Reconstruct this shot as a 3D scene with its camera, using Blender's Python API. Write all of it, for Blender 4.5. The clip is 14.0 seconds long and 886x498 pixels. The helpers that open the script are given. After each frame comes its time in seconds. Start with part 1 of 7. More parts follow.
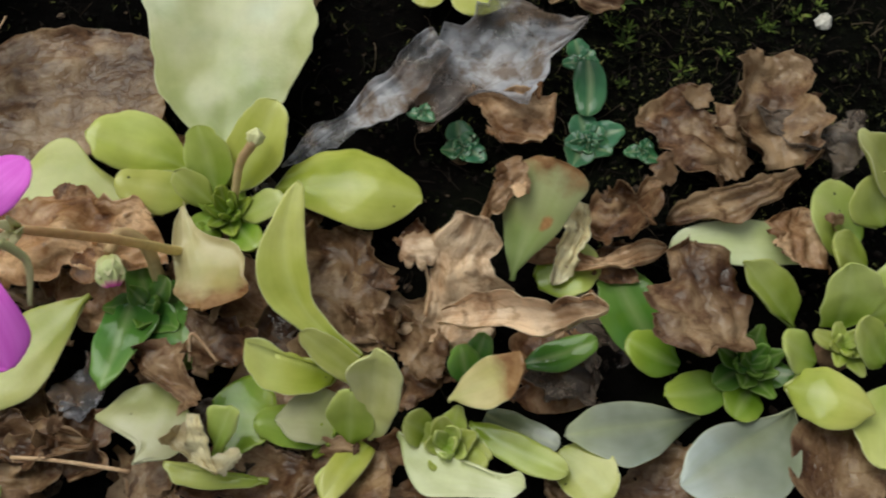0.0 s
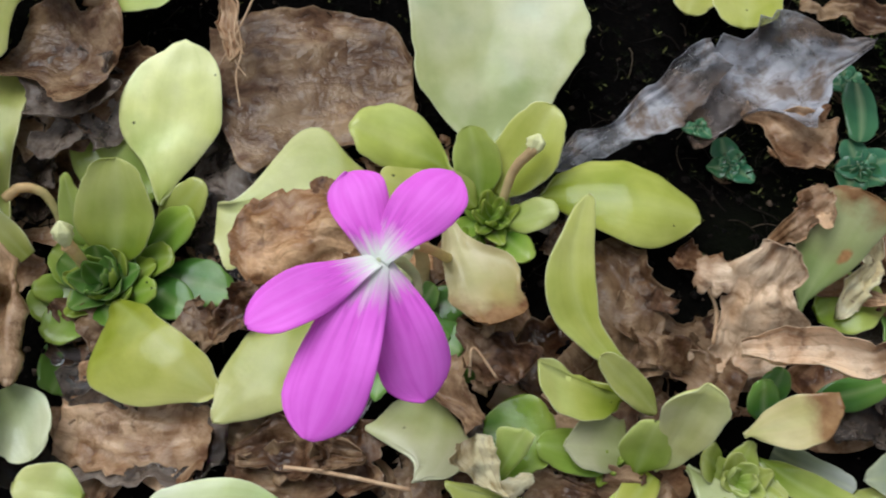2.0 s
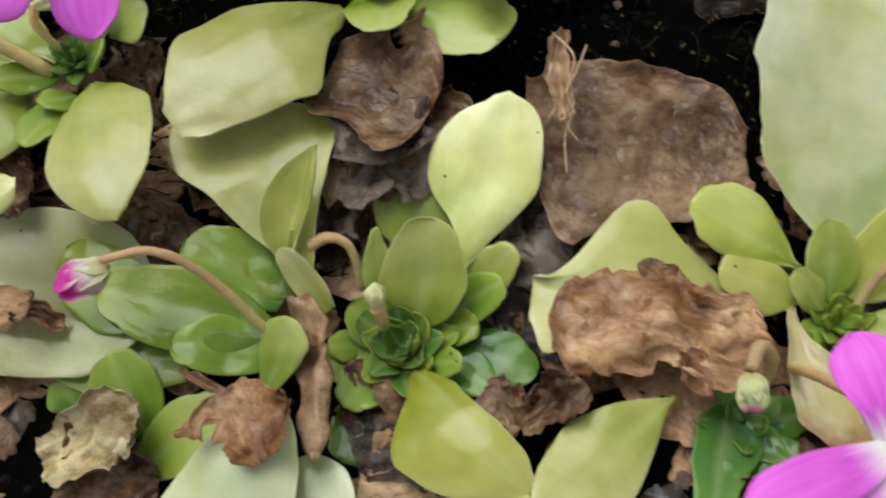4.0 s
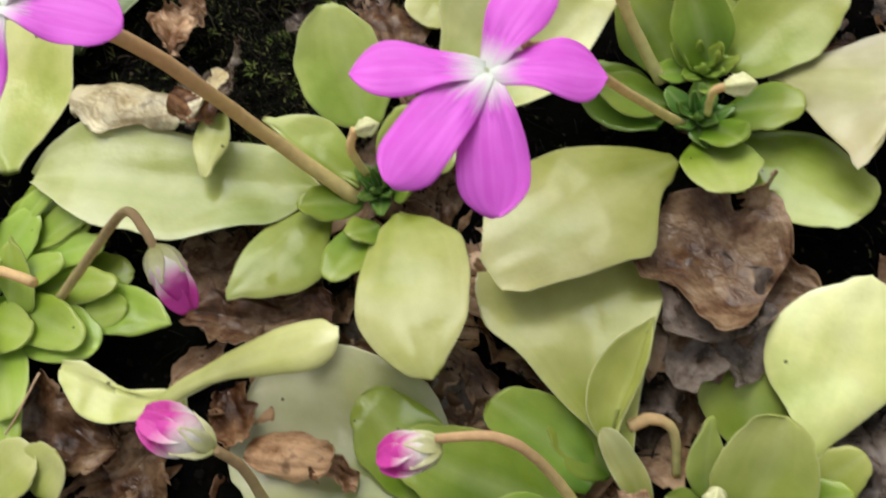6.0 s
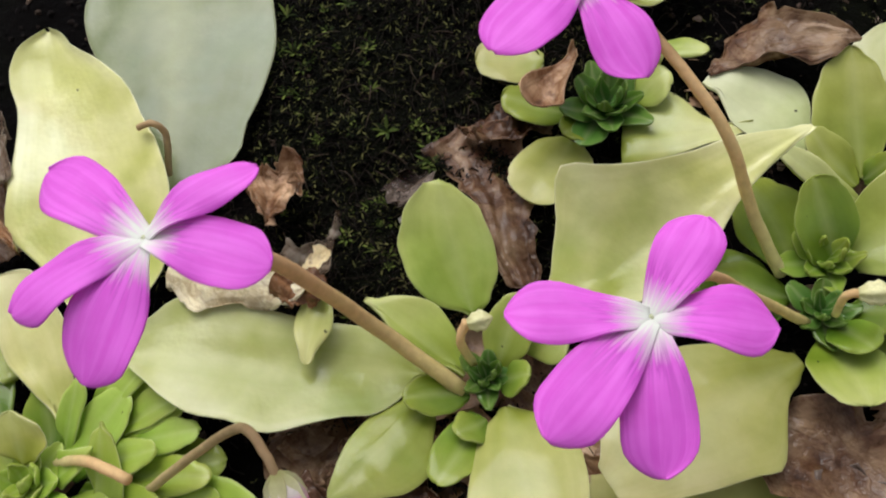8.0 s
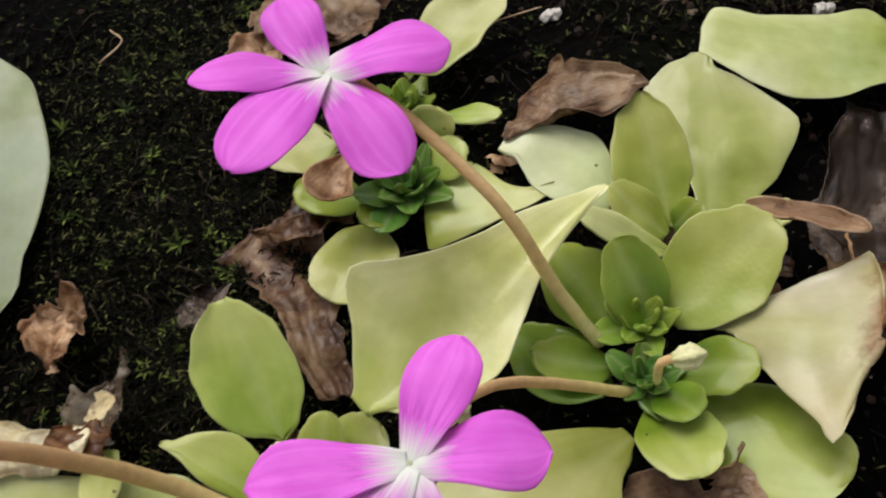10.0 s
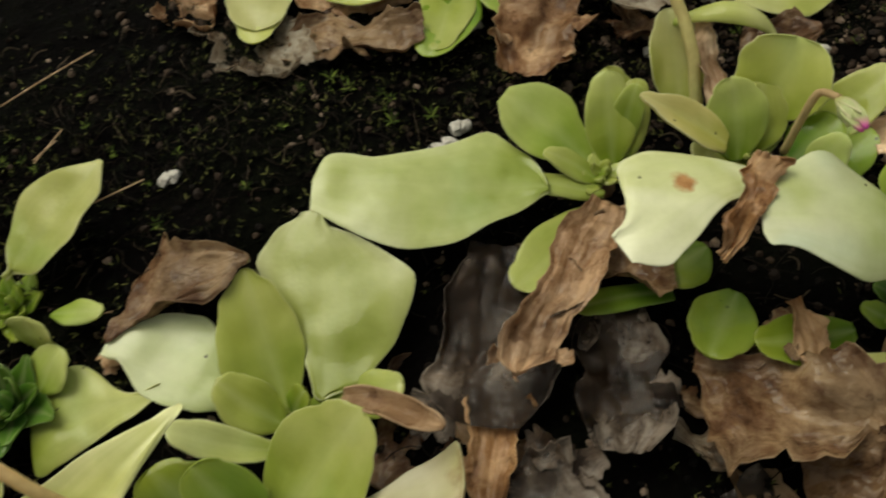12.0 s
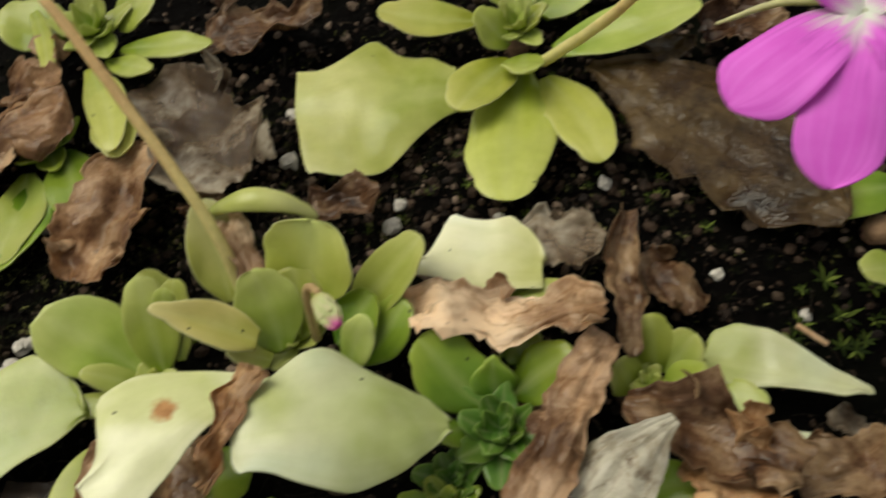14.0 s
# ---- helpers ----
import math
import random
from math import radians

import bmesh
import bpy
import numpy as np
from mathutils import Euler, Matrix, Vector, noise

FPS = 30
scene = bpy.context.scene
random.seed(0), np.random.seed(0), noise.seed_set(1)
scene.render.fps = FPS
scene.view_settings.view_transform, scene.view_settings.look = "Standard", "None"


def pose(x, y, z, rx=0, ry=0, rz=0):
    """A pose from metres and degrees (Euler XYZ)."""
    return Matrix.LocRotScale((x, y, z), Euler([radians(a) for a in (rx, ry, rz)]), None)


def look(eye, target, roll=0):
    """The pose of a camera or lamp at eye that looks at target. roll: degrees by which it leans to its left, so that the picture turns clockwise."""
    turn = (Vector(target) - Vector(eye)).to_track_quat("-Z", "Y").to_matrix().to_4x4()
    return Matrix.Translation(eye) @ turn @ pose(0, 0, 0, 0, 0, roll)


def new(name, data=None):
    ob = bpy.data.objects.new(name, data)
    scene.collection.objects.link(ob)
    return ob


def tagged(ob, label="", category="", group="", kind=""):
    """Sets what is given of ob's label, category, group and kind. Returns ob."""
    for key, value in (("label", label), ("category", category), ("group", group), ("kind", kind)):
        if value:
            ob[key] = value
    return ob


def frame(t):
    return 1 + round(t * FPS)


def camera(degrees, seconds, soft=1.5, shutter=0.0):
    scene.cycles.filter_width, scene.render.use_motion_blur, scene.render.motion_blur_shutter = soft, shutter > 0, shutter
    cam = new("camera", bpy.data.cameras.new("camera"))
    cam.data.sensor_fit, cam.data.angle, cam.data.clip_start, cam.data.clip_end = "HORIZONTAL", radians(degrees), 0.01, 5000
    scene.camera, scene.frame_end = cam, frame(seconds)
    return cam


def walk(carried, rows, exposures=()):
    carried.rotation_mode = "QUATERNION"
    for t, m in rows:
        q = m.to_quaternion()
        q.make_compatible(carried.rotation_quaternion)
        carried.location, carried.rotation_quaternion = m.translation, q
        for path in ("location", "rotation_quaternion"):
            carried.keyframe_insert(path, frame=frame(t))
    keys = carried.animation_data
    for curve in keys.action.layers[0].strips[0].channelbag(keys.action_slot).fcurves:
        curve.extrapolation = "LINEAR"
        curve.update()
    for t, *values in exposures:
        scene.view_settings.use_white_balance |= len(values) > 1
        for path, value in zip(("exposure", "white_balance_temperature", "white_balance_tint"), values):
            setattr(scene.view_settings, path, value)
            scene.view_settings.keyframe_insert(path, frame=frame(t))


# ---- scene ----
# ---- the camera and its way: metres, then degrees ----
cam = camera(53.0, 14.0, soft=2.0, shutter=0.4)
PATH = [
    (0, 0.1275, -0.1184, 0.1917, 22.64, 1.80, 2.44),
    (0.5, 0.1067, -0.1180, 0.1909, 22.28, 0.57, 2.82),
    (1, 0.0884, -0.1181, 0.1877, 22.20, 0.25, 3.77),
    (1.5, 0.0719, -0.1148, 0.1889, 21.86, -0.44, 4.57),
    (2, 0.0598, -0.1117, 0.1867, 21.24, -0.79, 5.54),
    (2.5, 0.0520, -0.1086, 0.1836, 20.55, -0.78, 6.36),
    (3, 0.0390, -0.1046, 0.1834, 20.21, -0.37, 7.98),
    (3.5, 0.0198, -0.0960, 0.1829, 19.01, 1.62, 10.76),
    (3.7, 0.0146, -0.0953, 0.1805, 19.58, 2.12, 11.73),
    (5.8, -0.0445, -0.0806, 0.1725, 23.21, 5.96, 20.52),
    (6, -0.0493, -0.0802, 0.1733, 24.05, 5.53, 20.87),
    (6.5, -0.0623, -0.0761, 0.1761, 26.06, 5.59, 22.27),
    (7, -0.0701, -0.0718, 0.1783, 26.83, 5.51, 23.10),
    (7.5, -0.0776, -0.0688, 0.1809, 28.37, 4.91, 23.27),
    (8, -0.0776, -0.0634, 0.1792, 28.68, 5.40, 22.64),
    (8.2, -0.0748, -0.0599, 0.1789, 28.66, 5.80, 22.11),
    (10.3, -0.0569, -0.0332, 0.1711, 30.03, 5.19, 11.46),
    (10.5, -0.0532, -0.0292, 0.1714, 29.56, 5.62, 11.13),
    (11, -0.0332, -0.0121, 0.1738, 27.81, 5.61, 8.60),
    (11.5, -0.0094, 0.0055, 0.1761, 27.30, 6.72, 5.45),
    (12, 0.0016, 0.0140, 0.1737, 28.08, 5.67, 2.60),
    (12.5, 0.0183, 0.0251, 0.1685, 27.75, 5.66, 0.67),
    (13, 0.0387, 0.0321, 0.1689, 29.62, 5.38, -2.35),
    (13.5, 0.0600, 0.0360, 0.1640, 31.09, 6.32, -4.83),
    (14, 0.0877, 0.0396, 0.1691, 31.48, 7.31, -6.81),
]
EXPOSURES = [(0.0, 0.0, 6350, 1), (0.5, 0.03, 5850, 5), (2.5, 0.22, 5800, 6), (3.5, 0.18, 6050, 6), (6.0, 0.35, 6250, 8), (8.0, 0.22, 6200, 14), (10.5, 0.12, 6500, 11), (11.0, 0.0, 6850, 5), (11.5, -0.17, 7100, 0), (13.0, -0.2, 7250, -2), (13.5, -0.18, 7300, -2), (14.0, -0.05, 7150, 2)]
walk(cam, [(t, pose(x, y, z, rx, ry, rz)) for t, x, y, z, rx, ry, rz in PATH], EXPOSURES)

# ---- daylight: a bright overcast sky with a soft sun ----
world = bpy.data.worlds.new("overcast_sky")
scene.world = world
world.use_nodes = True
sky = world.node_tree.nodes.new("ShaderNodeTexSky")
sky.sky_type = "NISHITA"
sky.sun_disc = False
sky.sun_elevation = radians(59)
sky.sun_rotation = radians(-43)
sky.air_density, sky.dust_density, sky.ozone_density = 1.0, 4.0, 1.0
back = world.node_tree.nodes["Background"]
veil = world.node_tree.nodes.new("ShaderNodeHueSaturation")  # cloud takes most of the blue out of the sky
veil.inputs["Saturation"].default_value = 0.15
world.node_tree.links.new(sky.outputs[0], veil.inputs["Color"])
world.node_tree.links.new(veil.outputs[0], back.inputs[0])
back.inputs[1].default_value = 0.112
lamp = bpy.data.lights.new("sun", "SUN")
lamp.energy = 1.5
lamp.angle = radians(42)
lamp.color = (1.0, 0.95, 0.86)
sun = new("sun", lamp)
sun.matrix_world = look((-0.7, 0.75, 1.7), (0, 0, 0))

# ---- materials ----
def rgb(r, g, b):
    return (r, g, b, 1.0)


def nodes_of(name):
    mat = bpy.data.materials.new(name)
    mat.use_nodes = True
    nt = mat.node_tree
    return mat, nt, nt.nodes["Principled BSDF"], nt.nodes["Material Output"]


def link(nt, a, b):
    nt.links.new(a, b)


def ramp(nt, fac, stops):
    r = nt.nodes.new("ShaderNodeValToRGB")
    el = r.color_ramp.elements
    while len(el) < len(stops):
        el.new(0.5)
    for e, (p, c) in zip(el, stops):
        e.position, e.color = p, c
    link(nt, fac, r.inputs[0])
    return r.outputs[0]


def noise_tex(nt, scale, detail=4.0, rough=0.55, vec=None, distort=0.0):
    n = nt.nodes.new("ShaderNodeTexNoise")
    n.inputs["Scale"].default_value = scale
    n.inputs["Detail"].default_value = detail
    n.inputs["Roughness"].default_value = rough
    n.inputs["Distortion"].default_value = distort
    if vec is not None:
        link(nt, vec, n.inputs["Vector"])
    return n.outputs["Fac"]


def mix(nt, fac, a, b, how="MIX"):
    m = nt.nodes.new("ShaderNodeMix")
    m.data_type, m.blend_type = "RGBA", how
    for sock, val in ((m.inputs[0], fac), (m.inputs[6], a), (m.inputs[7], b)):
        if isinstance(val, (int, float)):
            sock.default_value = val
        elif isinstance(val, tuple):
            sock.default_value = val
        else:
            link(nt, val, sock)
    return m.outputs[2]


def calc(nt, how, a, b=0.5):
    m = nt.nodes.new("ShaderNodeMath")
    m.operation = how
    for sock, val in ((m.inputs[0], a), (m.inputs[1], b)):
        if isinstance(val, (int, float)):
            sock.default_value = val
        else:
            link(nt, val, sock)
    return m.outputs[0]


def object_point(nt):
    """Object coordinates shifted by the object's random number, so that no two pieces carry the same pattern."""
    tc = nt.nodes.new("ShaderNodeTexCoord")
    info = nt.nodes.new("ShaderNodeObjectInfo")
    add = nt.nodes.new("ShaderNodeVectorMath")
    add.operation = "ADD"
    mul = nt.nodes.new("ShaderNodeVectorMath")
    mul.operation = "SCALE"
    mul.inputs[0].default_value = (3.1, 1.7, 2.3)
    link(nt, info.outputs["Random"], mul.inputs["Scale"])
    link(nt, tc.outputs["Object"], add.inputs[0])
    link(nt, mul.outputs[0], add.inputs[1])
    return add.outputs[0], info.outputs["Random"], tc.outputs["UV"]


def split(nt, uv):
    s = nt.nodes.new("ShaderNodeSeparateXYZ")
    link(nt, uv, s.inputs[0])
    return s.outputs[0], s.outputs[1]


def bump(nt, bsdf, height, strength, distance):
    b = nt.nodes.new("ShaderNodeBump")
    b.inputs["Strength"].default_value = strength
    b.inputs["Distance"].default_value = distance
    link(nt, height, b.inputs["Height"])
    link(nt, b.outputs[0], bsdf.inputs["Normal"])
    return b.outputs[0]


def see_through(nt, bsdf, out, colour, share, clear=0.0):
    """Thin tissue: part of the light passes through, tinted; clear: share that passes straight."""
    tr = nt.nodes.new("ShaderNodeBsdfTranslucent")
    if isinstance(colour, tuple):
        tr.inputs[0].default_value = colour
    else:
        link(nt, colour, tr.inputs[0])
    m = nt.nodes.new("ShaderNodeMixShader")
    m.inputs[0].default_value = share
    link(nt, bsdf.outputs[0], m.inputs[1])
    link(nt, tr.outputs[0], m.inputs[2])
    last = m.outputs[0]
    if not isinstance(clear, float) or clear > 0:
        tp = nt.nodes.new("ShaderNodeBsdfTransparent")
        m2 = nt.nodes.new("ShaderNodeMixShader")
        if isinstance(clear, float):
            m2.inputs[0].default_value = clear
        else:
            link(nt, clear, m2.inputs[0])
        link(nt, last, m2.inputs[1])
        link(nt, tp.outputs[0], m2.inputs[2])
        last = m2.outputs[0]
    link(nt, last, out.inputs[0])


def leaf_material(name, base_c, mid_c, tip_c, share=0.26, brown=0.0, rough=0.74, scorch=None, margin=0.6):
    """Fleshy leaf: colour runs from the base to the tip, paler midrib, mottling, stuck specks, gland-dotted sheen. brown: how far the tip has withered."""
    mat, nt, bsdf, out = nodes_of(name)
    p, rnd, uv = object_point(nt)
    ux, uy = split(nt, uv)
    big, fine = noise_tex(nt, 55, 3, vec=p), noise_tex(nt, 420, 5, vec=p)
    edge = calc(nt, "ABSOLUTE", calc(nt, "SUBTRACT", ux, 0.5))
    along = calc(nt, "ADD", calc(nt, "MULTIPLY", uy, 0.85), calc(nt, "MULTIPLY", calc(nt, "SUBTRACT", big, 0.5), 1.3))
    # paler towards both edges: the glow of light through thin tissue, put into colour
    along = calc(nt, "ADD", along, calc(nt, "MULTIPLY", calc(nt, "MULTIPLY", edge, edge), 1.1))
    col = ramp(nt, along, [(0.05, base_c), (0.45, mid_c), (0.95, tip_c)])
    hsv = nt.nodes.new("ShaderNodeHueSaturation")
    link(nt, calc(nt, "ADD", calc(nt, "MULTIPLY", rnd, 0.02), 0.49), hsv.inputs["Hue"])
    link(nt, calc(nt, "ADD", calc(nt, "MULTIPLY", rnd, 0.18), 0.88), hsv.inputs["Value"])
    hsv.inputs["Saturation"].default_value = 1.0
    link(nt, col, hsv.inputs["Color"])
    col = hsv.outputs[0]
    dapple = ramp(nt, noise_tex(nt, 42, 2, 0.45, p, 0.5), [(0.34, rgb(0.80, 0.83, 0.58)), (0.46, rgb(0.97, 0.98, 0.90)), (0.56, rgb(1, 1, 1)), (0.68, rgb(1.0, 1.05, 1.14))])
    col = mix(nt, 1.0, col, dapple, "MULTIPLY")
    streaks = nt.nodes.new("ShaderNodeCombineXYZ")  # faint lengthwise veins
    link(nt, calc(nt, "MULTIPLY", ux, 11.0), streaks.inputs[0])
    link(nt, calc(nt, "MULTIPLY", uy, 1.3), streaks.inputs[1])
    link(nt, calc(nt, "MULTIPLY", rnd, 50.0), streaks.inputs[2])
    veins = noise_tex(nt, 1.0, 3, 0.5, streaks.outputs[0], 0.4)
    col = mix(nt, 1.0, col, ramp(nt, veins, [(0.36, rgb(0.955, 0.965, 0.91)), (0.56, rgb(1, 1, 1))]), "MULTIPLY")
    rib = calc(nt, "MULTIPLY", calc(nt, "ABSOLUTE", calc(nt, "SUBTRACT", ux, 0.5)), 9.0)
    ribf = calc(nt, "MULTIPLY", calc(nt, "SUBTRACT", 1.0, calc(nt, "MINIMUM", rib, 1.0)), 0.16)
    col = mix(nt, ribf, col, rgb(0.78, 0.80, 0.42))
    mott = ramp(nt, noise_tex(nt, 160, 6, 0.6, p), [(0.35, rgb(0.90, 0.90, 0.88)), (0.65, rgb(1, 1, 1))])
    col = mix(nt, 1.0, col, mott, "MULTIPLY")
    # pale margin of the leaf, brightened in colour as if light shone through
    rimf = ramp(nt, edge, [(0.455, rgb(0, 0, 0)), (0.5, rgb(margin, margin, margin))])
    col = mix(nt, rimf, col, rgb(0.80, 0.80, 0.50))
    specks = nt.nodes.new("ShaderNodeTexVoronoi")
    specks.inputs["Scale"].default_value = 260
    link(nt, p, specks.inputs["Vector"])
    spot = calc(nt, "LESS_THAN", specks.outputs["Distance"], 0.10)
    rare = calc(nt, "GREATER_THAN", noise_tex(nt, 90, 1, vec=p), 0.64)
    col = mix(nt, calc(nt, "MULTIPLY", calc(nt, "MULTIPLY", spot, rare), 0.8), col, rgb(0.035, 0.04, 0.02))
    if scorch:
        du, dv = calc(nt, "SUBTRACT", ux, scorch[0]), calc(nt, "SUBTRACT", uy, scorch[1])
        far = calc(nt, "SQRT", calc(nt, "ADD", calc(nt, "MULTIPLY", du, du), calc(nt, "MULTIPLY", dv, dv)))
        far = calc(nt, "ADD", far, calc(nt, "MULTIPLY", calc(nt, "SUBTRACT", noise_tex(nt, 400, 4, vec=p), 0.5), 0.09))
        sf = ramp(nt, far, [(0.04, rgb(1, 1, 1)), (0.075, rgb(0, 0, 0))])
        col = mix(nt, sf, col, mix(nt, noise_tex(nt, 700, 3, vec=p), rgb(0.20, 0.06, 0.015), rgb(0.72, 0.40, 0.16)))
    if brown > 0:
        wither = calc(nt, "ADD", uy, calc(nt, "MULTIPLY", calc(nt, "SUBTRACT", noise_tex(nt, 130, 4, vec=p), 0.5), 0.5))
        bf = ramp(nt, wither, [(1.0 - brown - 0.08, rgb(0, 0, 0)), (1.0 - brown + 0.10, rgb(1, 1, 1))])
        tan = ramp(nt, noise_tex(nt, 220, 6, vec=p), [(0.3, rgb(0.16, 0.06, 0.02)), (0.7, rgb(0.46, 0.27, 0.12))])
        col = mix(nt, bf, col, tan)
    link(nt, col, bsdf.inputs["Base Color"])
    link(nt, ramp(nt, fine, [(0.3, rgb(rough - 0.26, 0, 0)), (0.7, rgb(rough - 0.08, 0, 0))]), bsdf.inputs["Roughness"])
    bsdf.inputs["Specular IOR Level"].default_value = 0.32
    glands = nt.nodes.new("ShaderNodeTexVoronoi")
    glands.inputs["Scale"].default_value = 900
    link(nt, p, glands.inputs["Vector"])
    h = calc(nt, "ADD", calc(nt, "MULTIPLY", glands.outputs["Distance"], -0.2), calc(nt, "MULTIPLY", noise_tex(nt, 60, 2, vec=p), 1.6))
    h = calc(nt, "ADD", h, calc(nt, "MULTIPLY", veins, 0.2))
    bump(nt, bsdf, h, 0.14, 0.0010)
    see_through(nt, bsdf, out, col, share)
    return mat


def dead_material(name, dark, mid, light, share=0.3, clear=0.0, gloss=0.5, tinge=None):
    """Withered leaf: thin parchment, cloudy in colour, fine fibres along its length, small wet glints on the folds."""
    mat, nt, bsdf, out = nodes_of(name)
    p, rnd, uv = object_point(nt)
    mp = nt.nodes.new("ShaderNodeMapping")
    mp.inputs["Scale"].default_value = (4.5, 1.2, 1)
    link(nt, uv, mp.inputs["Vector"])
    seedv = nt.nodes.new("ShaderNodeVectorMath")
    seedv.operation = "ADD"
    link(nt, mp.outputs[0], seedv.inputs[0])
    link(nt, calc(nt, "MULTIPLY", rnd, 40.0), seedv.inputs[1])
    streak = noise_tex(nt, 1.5, 5, 0.6, seedv.outputs[0], 0.9)
    folds = noise_tex(nt, 120, 6, 0.62, p, 0.5)
    blotch = noise_tex(nt, 52, 4, 0.55, p, 0.4)
    grain = noise_tex(nt, 520, 5, 0.6, p, 0.4)

    def ridge(f):
        """Near nought along thin meandering lines: veins and creases."""
        return calc(nt, "ABSOLUTE", calc(nt, "SUBTRACT", f, 0.5))

    vein = ridge(noise_tex(nt, 1.1, 3, 0.5, seedv.outputs[0], 0.35))
    crease = ridge(noise_tex(nt, 60, 5, 0.6, p, 0.25))
    f = calc(nt, "ADD", calc(nt, "ADD", calc(nt, "MULTIPLY", streak, 0.16), calc(nt, "MULTIPLY", folds, 0.32)), calc(nt, "ADD", calc(nt, "MULTIPLY", blotch, 0.44), calc(nt, "MULTIPLY", grain, 0.08)))
    f = calc(nt, "ADD", f, calc(nt, "MULTIPLY", calc(nt, "SUBTRACT", rnd, 0.45), 0.09))
    col = ramp(nt, f, [(0.385, dark), (0.465, mid), (0.565, light)])
    stain = noise_tex(nt, 38, 3, 0.55, p, 0.7)
    col = mix(nt, 1.0, col, ramp(nt, stain, [(0.38, rgb(0.50, 0.42, 0.36)), (0.50, rgb(1, 1, 1)), (0.62, rgb(1.22, 1.20, 1.16))]), "MULTIPLY")
    col = mix(nt, 1.0, col, ramp(nt, vein, [(0.0, rgb(0.84, 0.80, 0.76)), (0.02, rgb(1, 1, 1))]), "MULTIPLY")
    col = mix(nt, 1.0, col, ramp(nt, crease, [(0.0, rgb(0.76, 0.70, 0.64)), (0.025, rgb(1, 1, 1))]), "MULTIPLY")
    ux, uy = split(nt, uv)
    edge = calc(nt, "ABSOLUTE", calc(nt, "SUBTRACT", ux, 0.5))
    rimf = ramp(nt, edge, [(0.41, rgb(0, 0, 0)), (0.5, rgb(0.5, 0.5, 0.5))])
    col = mix(nt, rimf, col, light)
    if tinge:
        col = mix(nt, ramp(nt, noise_tex(nt, 75, 4, 0.6, p, 0.6), [(0.50, rgb(0, 0, 0)), (0.60, rgb(0.8, 0.8, 0.8))]), col, tinge)
    spots = ramp(nt, noise_tex(nt, 210, 4, 0.6, p), [(0.32, rgb(0.34, 0.26, 0.22)), (0.40, rgb(1, 1, 1))])
    col = mix(nt, 0.7, col, mix(nt, 1.0, col, spots, "MULTIPLY"))
    link(nt, col, bsdf.inputs["Base Color"])
    wet = ramp(nt, noise_tex(nt, 70, 3, vec=p), [(0.45, rgb(gloss + 0.2, 0, 0)), (0.62, rgb(gloss - 0.16, 0, 0))])
    link(nt, wet, bsdf.inputs["Roughness"])
    bsdf.inputs["Specular IOR Level"].default_value = 0.35
    soft = calc(nt, "ADD", calc(nt, "MULTIPLY", calc(nt, "MINIMUM", crease, 0.14), 3.0), calc(nt, "MULTIPLY", calc(nt, "MINIMUM", vein, 0.08), 1.0))
    h = calc(nt, "ADD", calc(nt, "ADD", calc(nt, "MULTIPLY", streak, 0.3), soft), calc(nt, "MULTIPLY", folds, 0.8))
    bump(nt, bsdf, h, 0.6, 0.0018)
    thin = clear
    if clear > 0:
        thin = calc(nt, "MULTIPLY", ramp(nt, blotch, [(0.35, rgb(1, 1, 1)), (0.65, rgb(0.3, 0.3, 0.3))]), clear)
    see_through(nt, bsdf, out, col, share, thin)
    return mat


M_GREEN = leaf_material("leaf_green", rgb(0.11, 0.21, 0.022), rgb(0.25, 0.37, 0.045), rgb(0.38, 0.46, 0.075), margin=0.15)
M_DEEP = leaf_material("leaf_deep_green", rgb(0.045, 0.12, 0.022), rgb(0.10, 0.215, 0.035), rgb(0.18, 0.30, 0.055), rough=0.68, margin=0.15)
M_LIME = leaf_material("leaf_lime", rgb(0.26, 0.36, 0.04), rgb(0.46, 0.53, 0.12), rgb(0.58, 0.61, 0.20), margin=0.3)
M_YELLOW = leaf_material("leaf_yellow_green", rgb(0.33, 0.39, 0.04), rgb(0.57, 0.59, 0.13), rgb(0.68, 0.68, 0.22))
M_PALE = leaf_material("leaf_pale", rgb(0.42, 0.47, 0.10), rgb(0.62, 0.63, 0.22), rgb(0.74, 0.72, 0.33), share=0.3)
M_WHITE = leaf_material("leaf_whitish", rgb(0.54, 0.61, 0.25), rgb(0.73, 0.77, 0.46), rgb(0.84, 0.85, 0.60), share=0.25)
M_SCAR = leaf_material("leaf_white_scarred", rgb(0.66, 0.67, 0.38), rgb(0.80, 0.78, 0.57), rgb(0.84, 0.81, 0.62), share=0.08, scorch=(0.58, 0.52))
M_CLOUD = leaf_material("leaf_pale_clouded", rgb(0.33, 0.40, 0.09), rgb(0.56, 0.61, 0.25), rgb(0.74, 0.76, 0.45), share=0.16)
M_LIVER = leaf_material("liverwort_green", rgb(0.018, 0.07, 0.03), rgb(0.042, 0.14, 0.065), rgb(0.075, 0.20, 0.095), share=0.15, rough=0.6, margin=0.15)
M_BUTTER = leaf_material("leaf_butter_yellow", rgb(0.52, 0.56, 0.14), rgb(0.78, 0.76, 0.32), rgb(0.88, 0.85, 0.48), share=0.1)
M_MIST = leaf_material("leaf_misty_green", rgb(0.15, 0.19, 0.07), rgb(0.225, 0.265, 0.125), rgb(0.29, 0.325, 0.18), share=0.2, rough=0.85)
M_GOLD = leaf_material("leaf_golden", rgb(0.58, 0.57, 0.13), rgb(0.78, 0.71, 0.26), rgb(0.86, 0.79, 0.38))
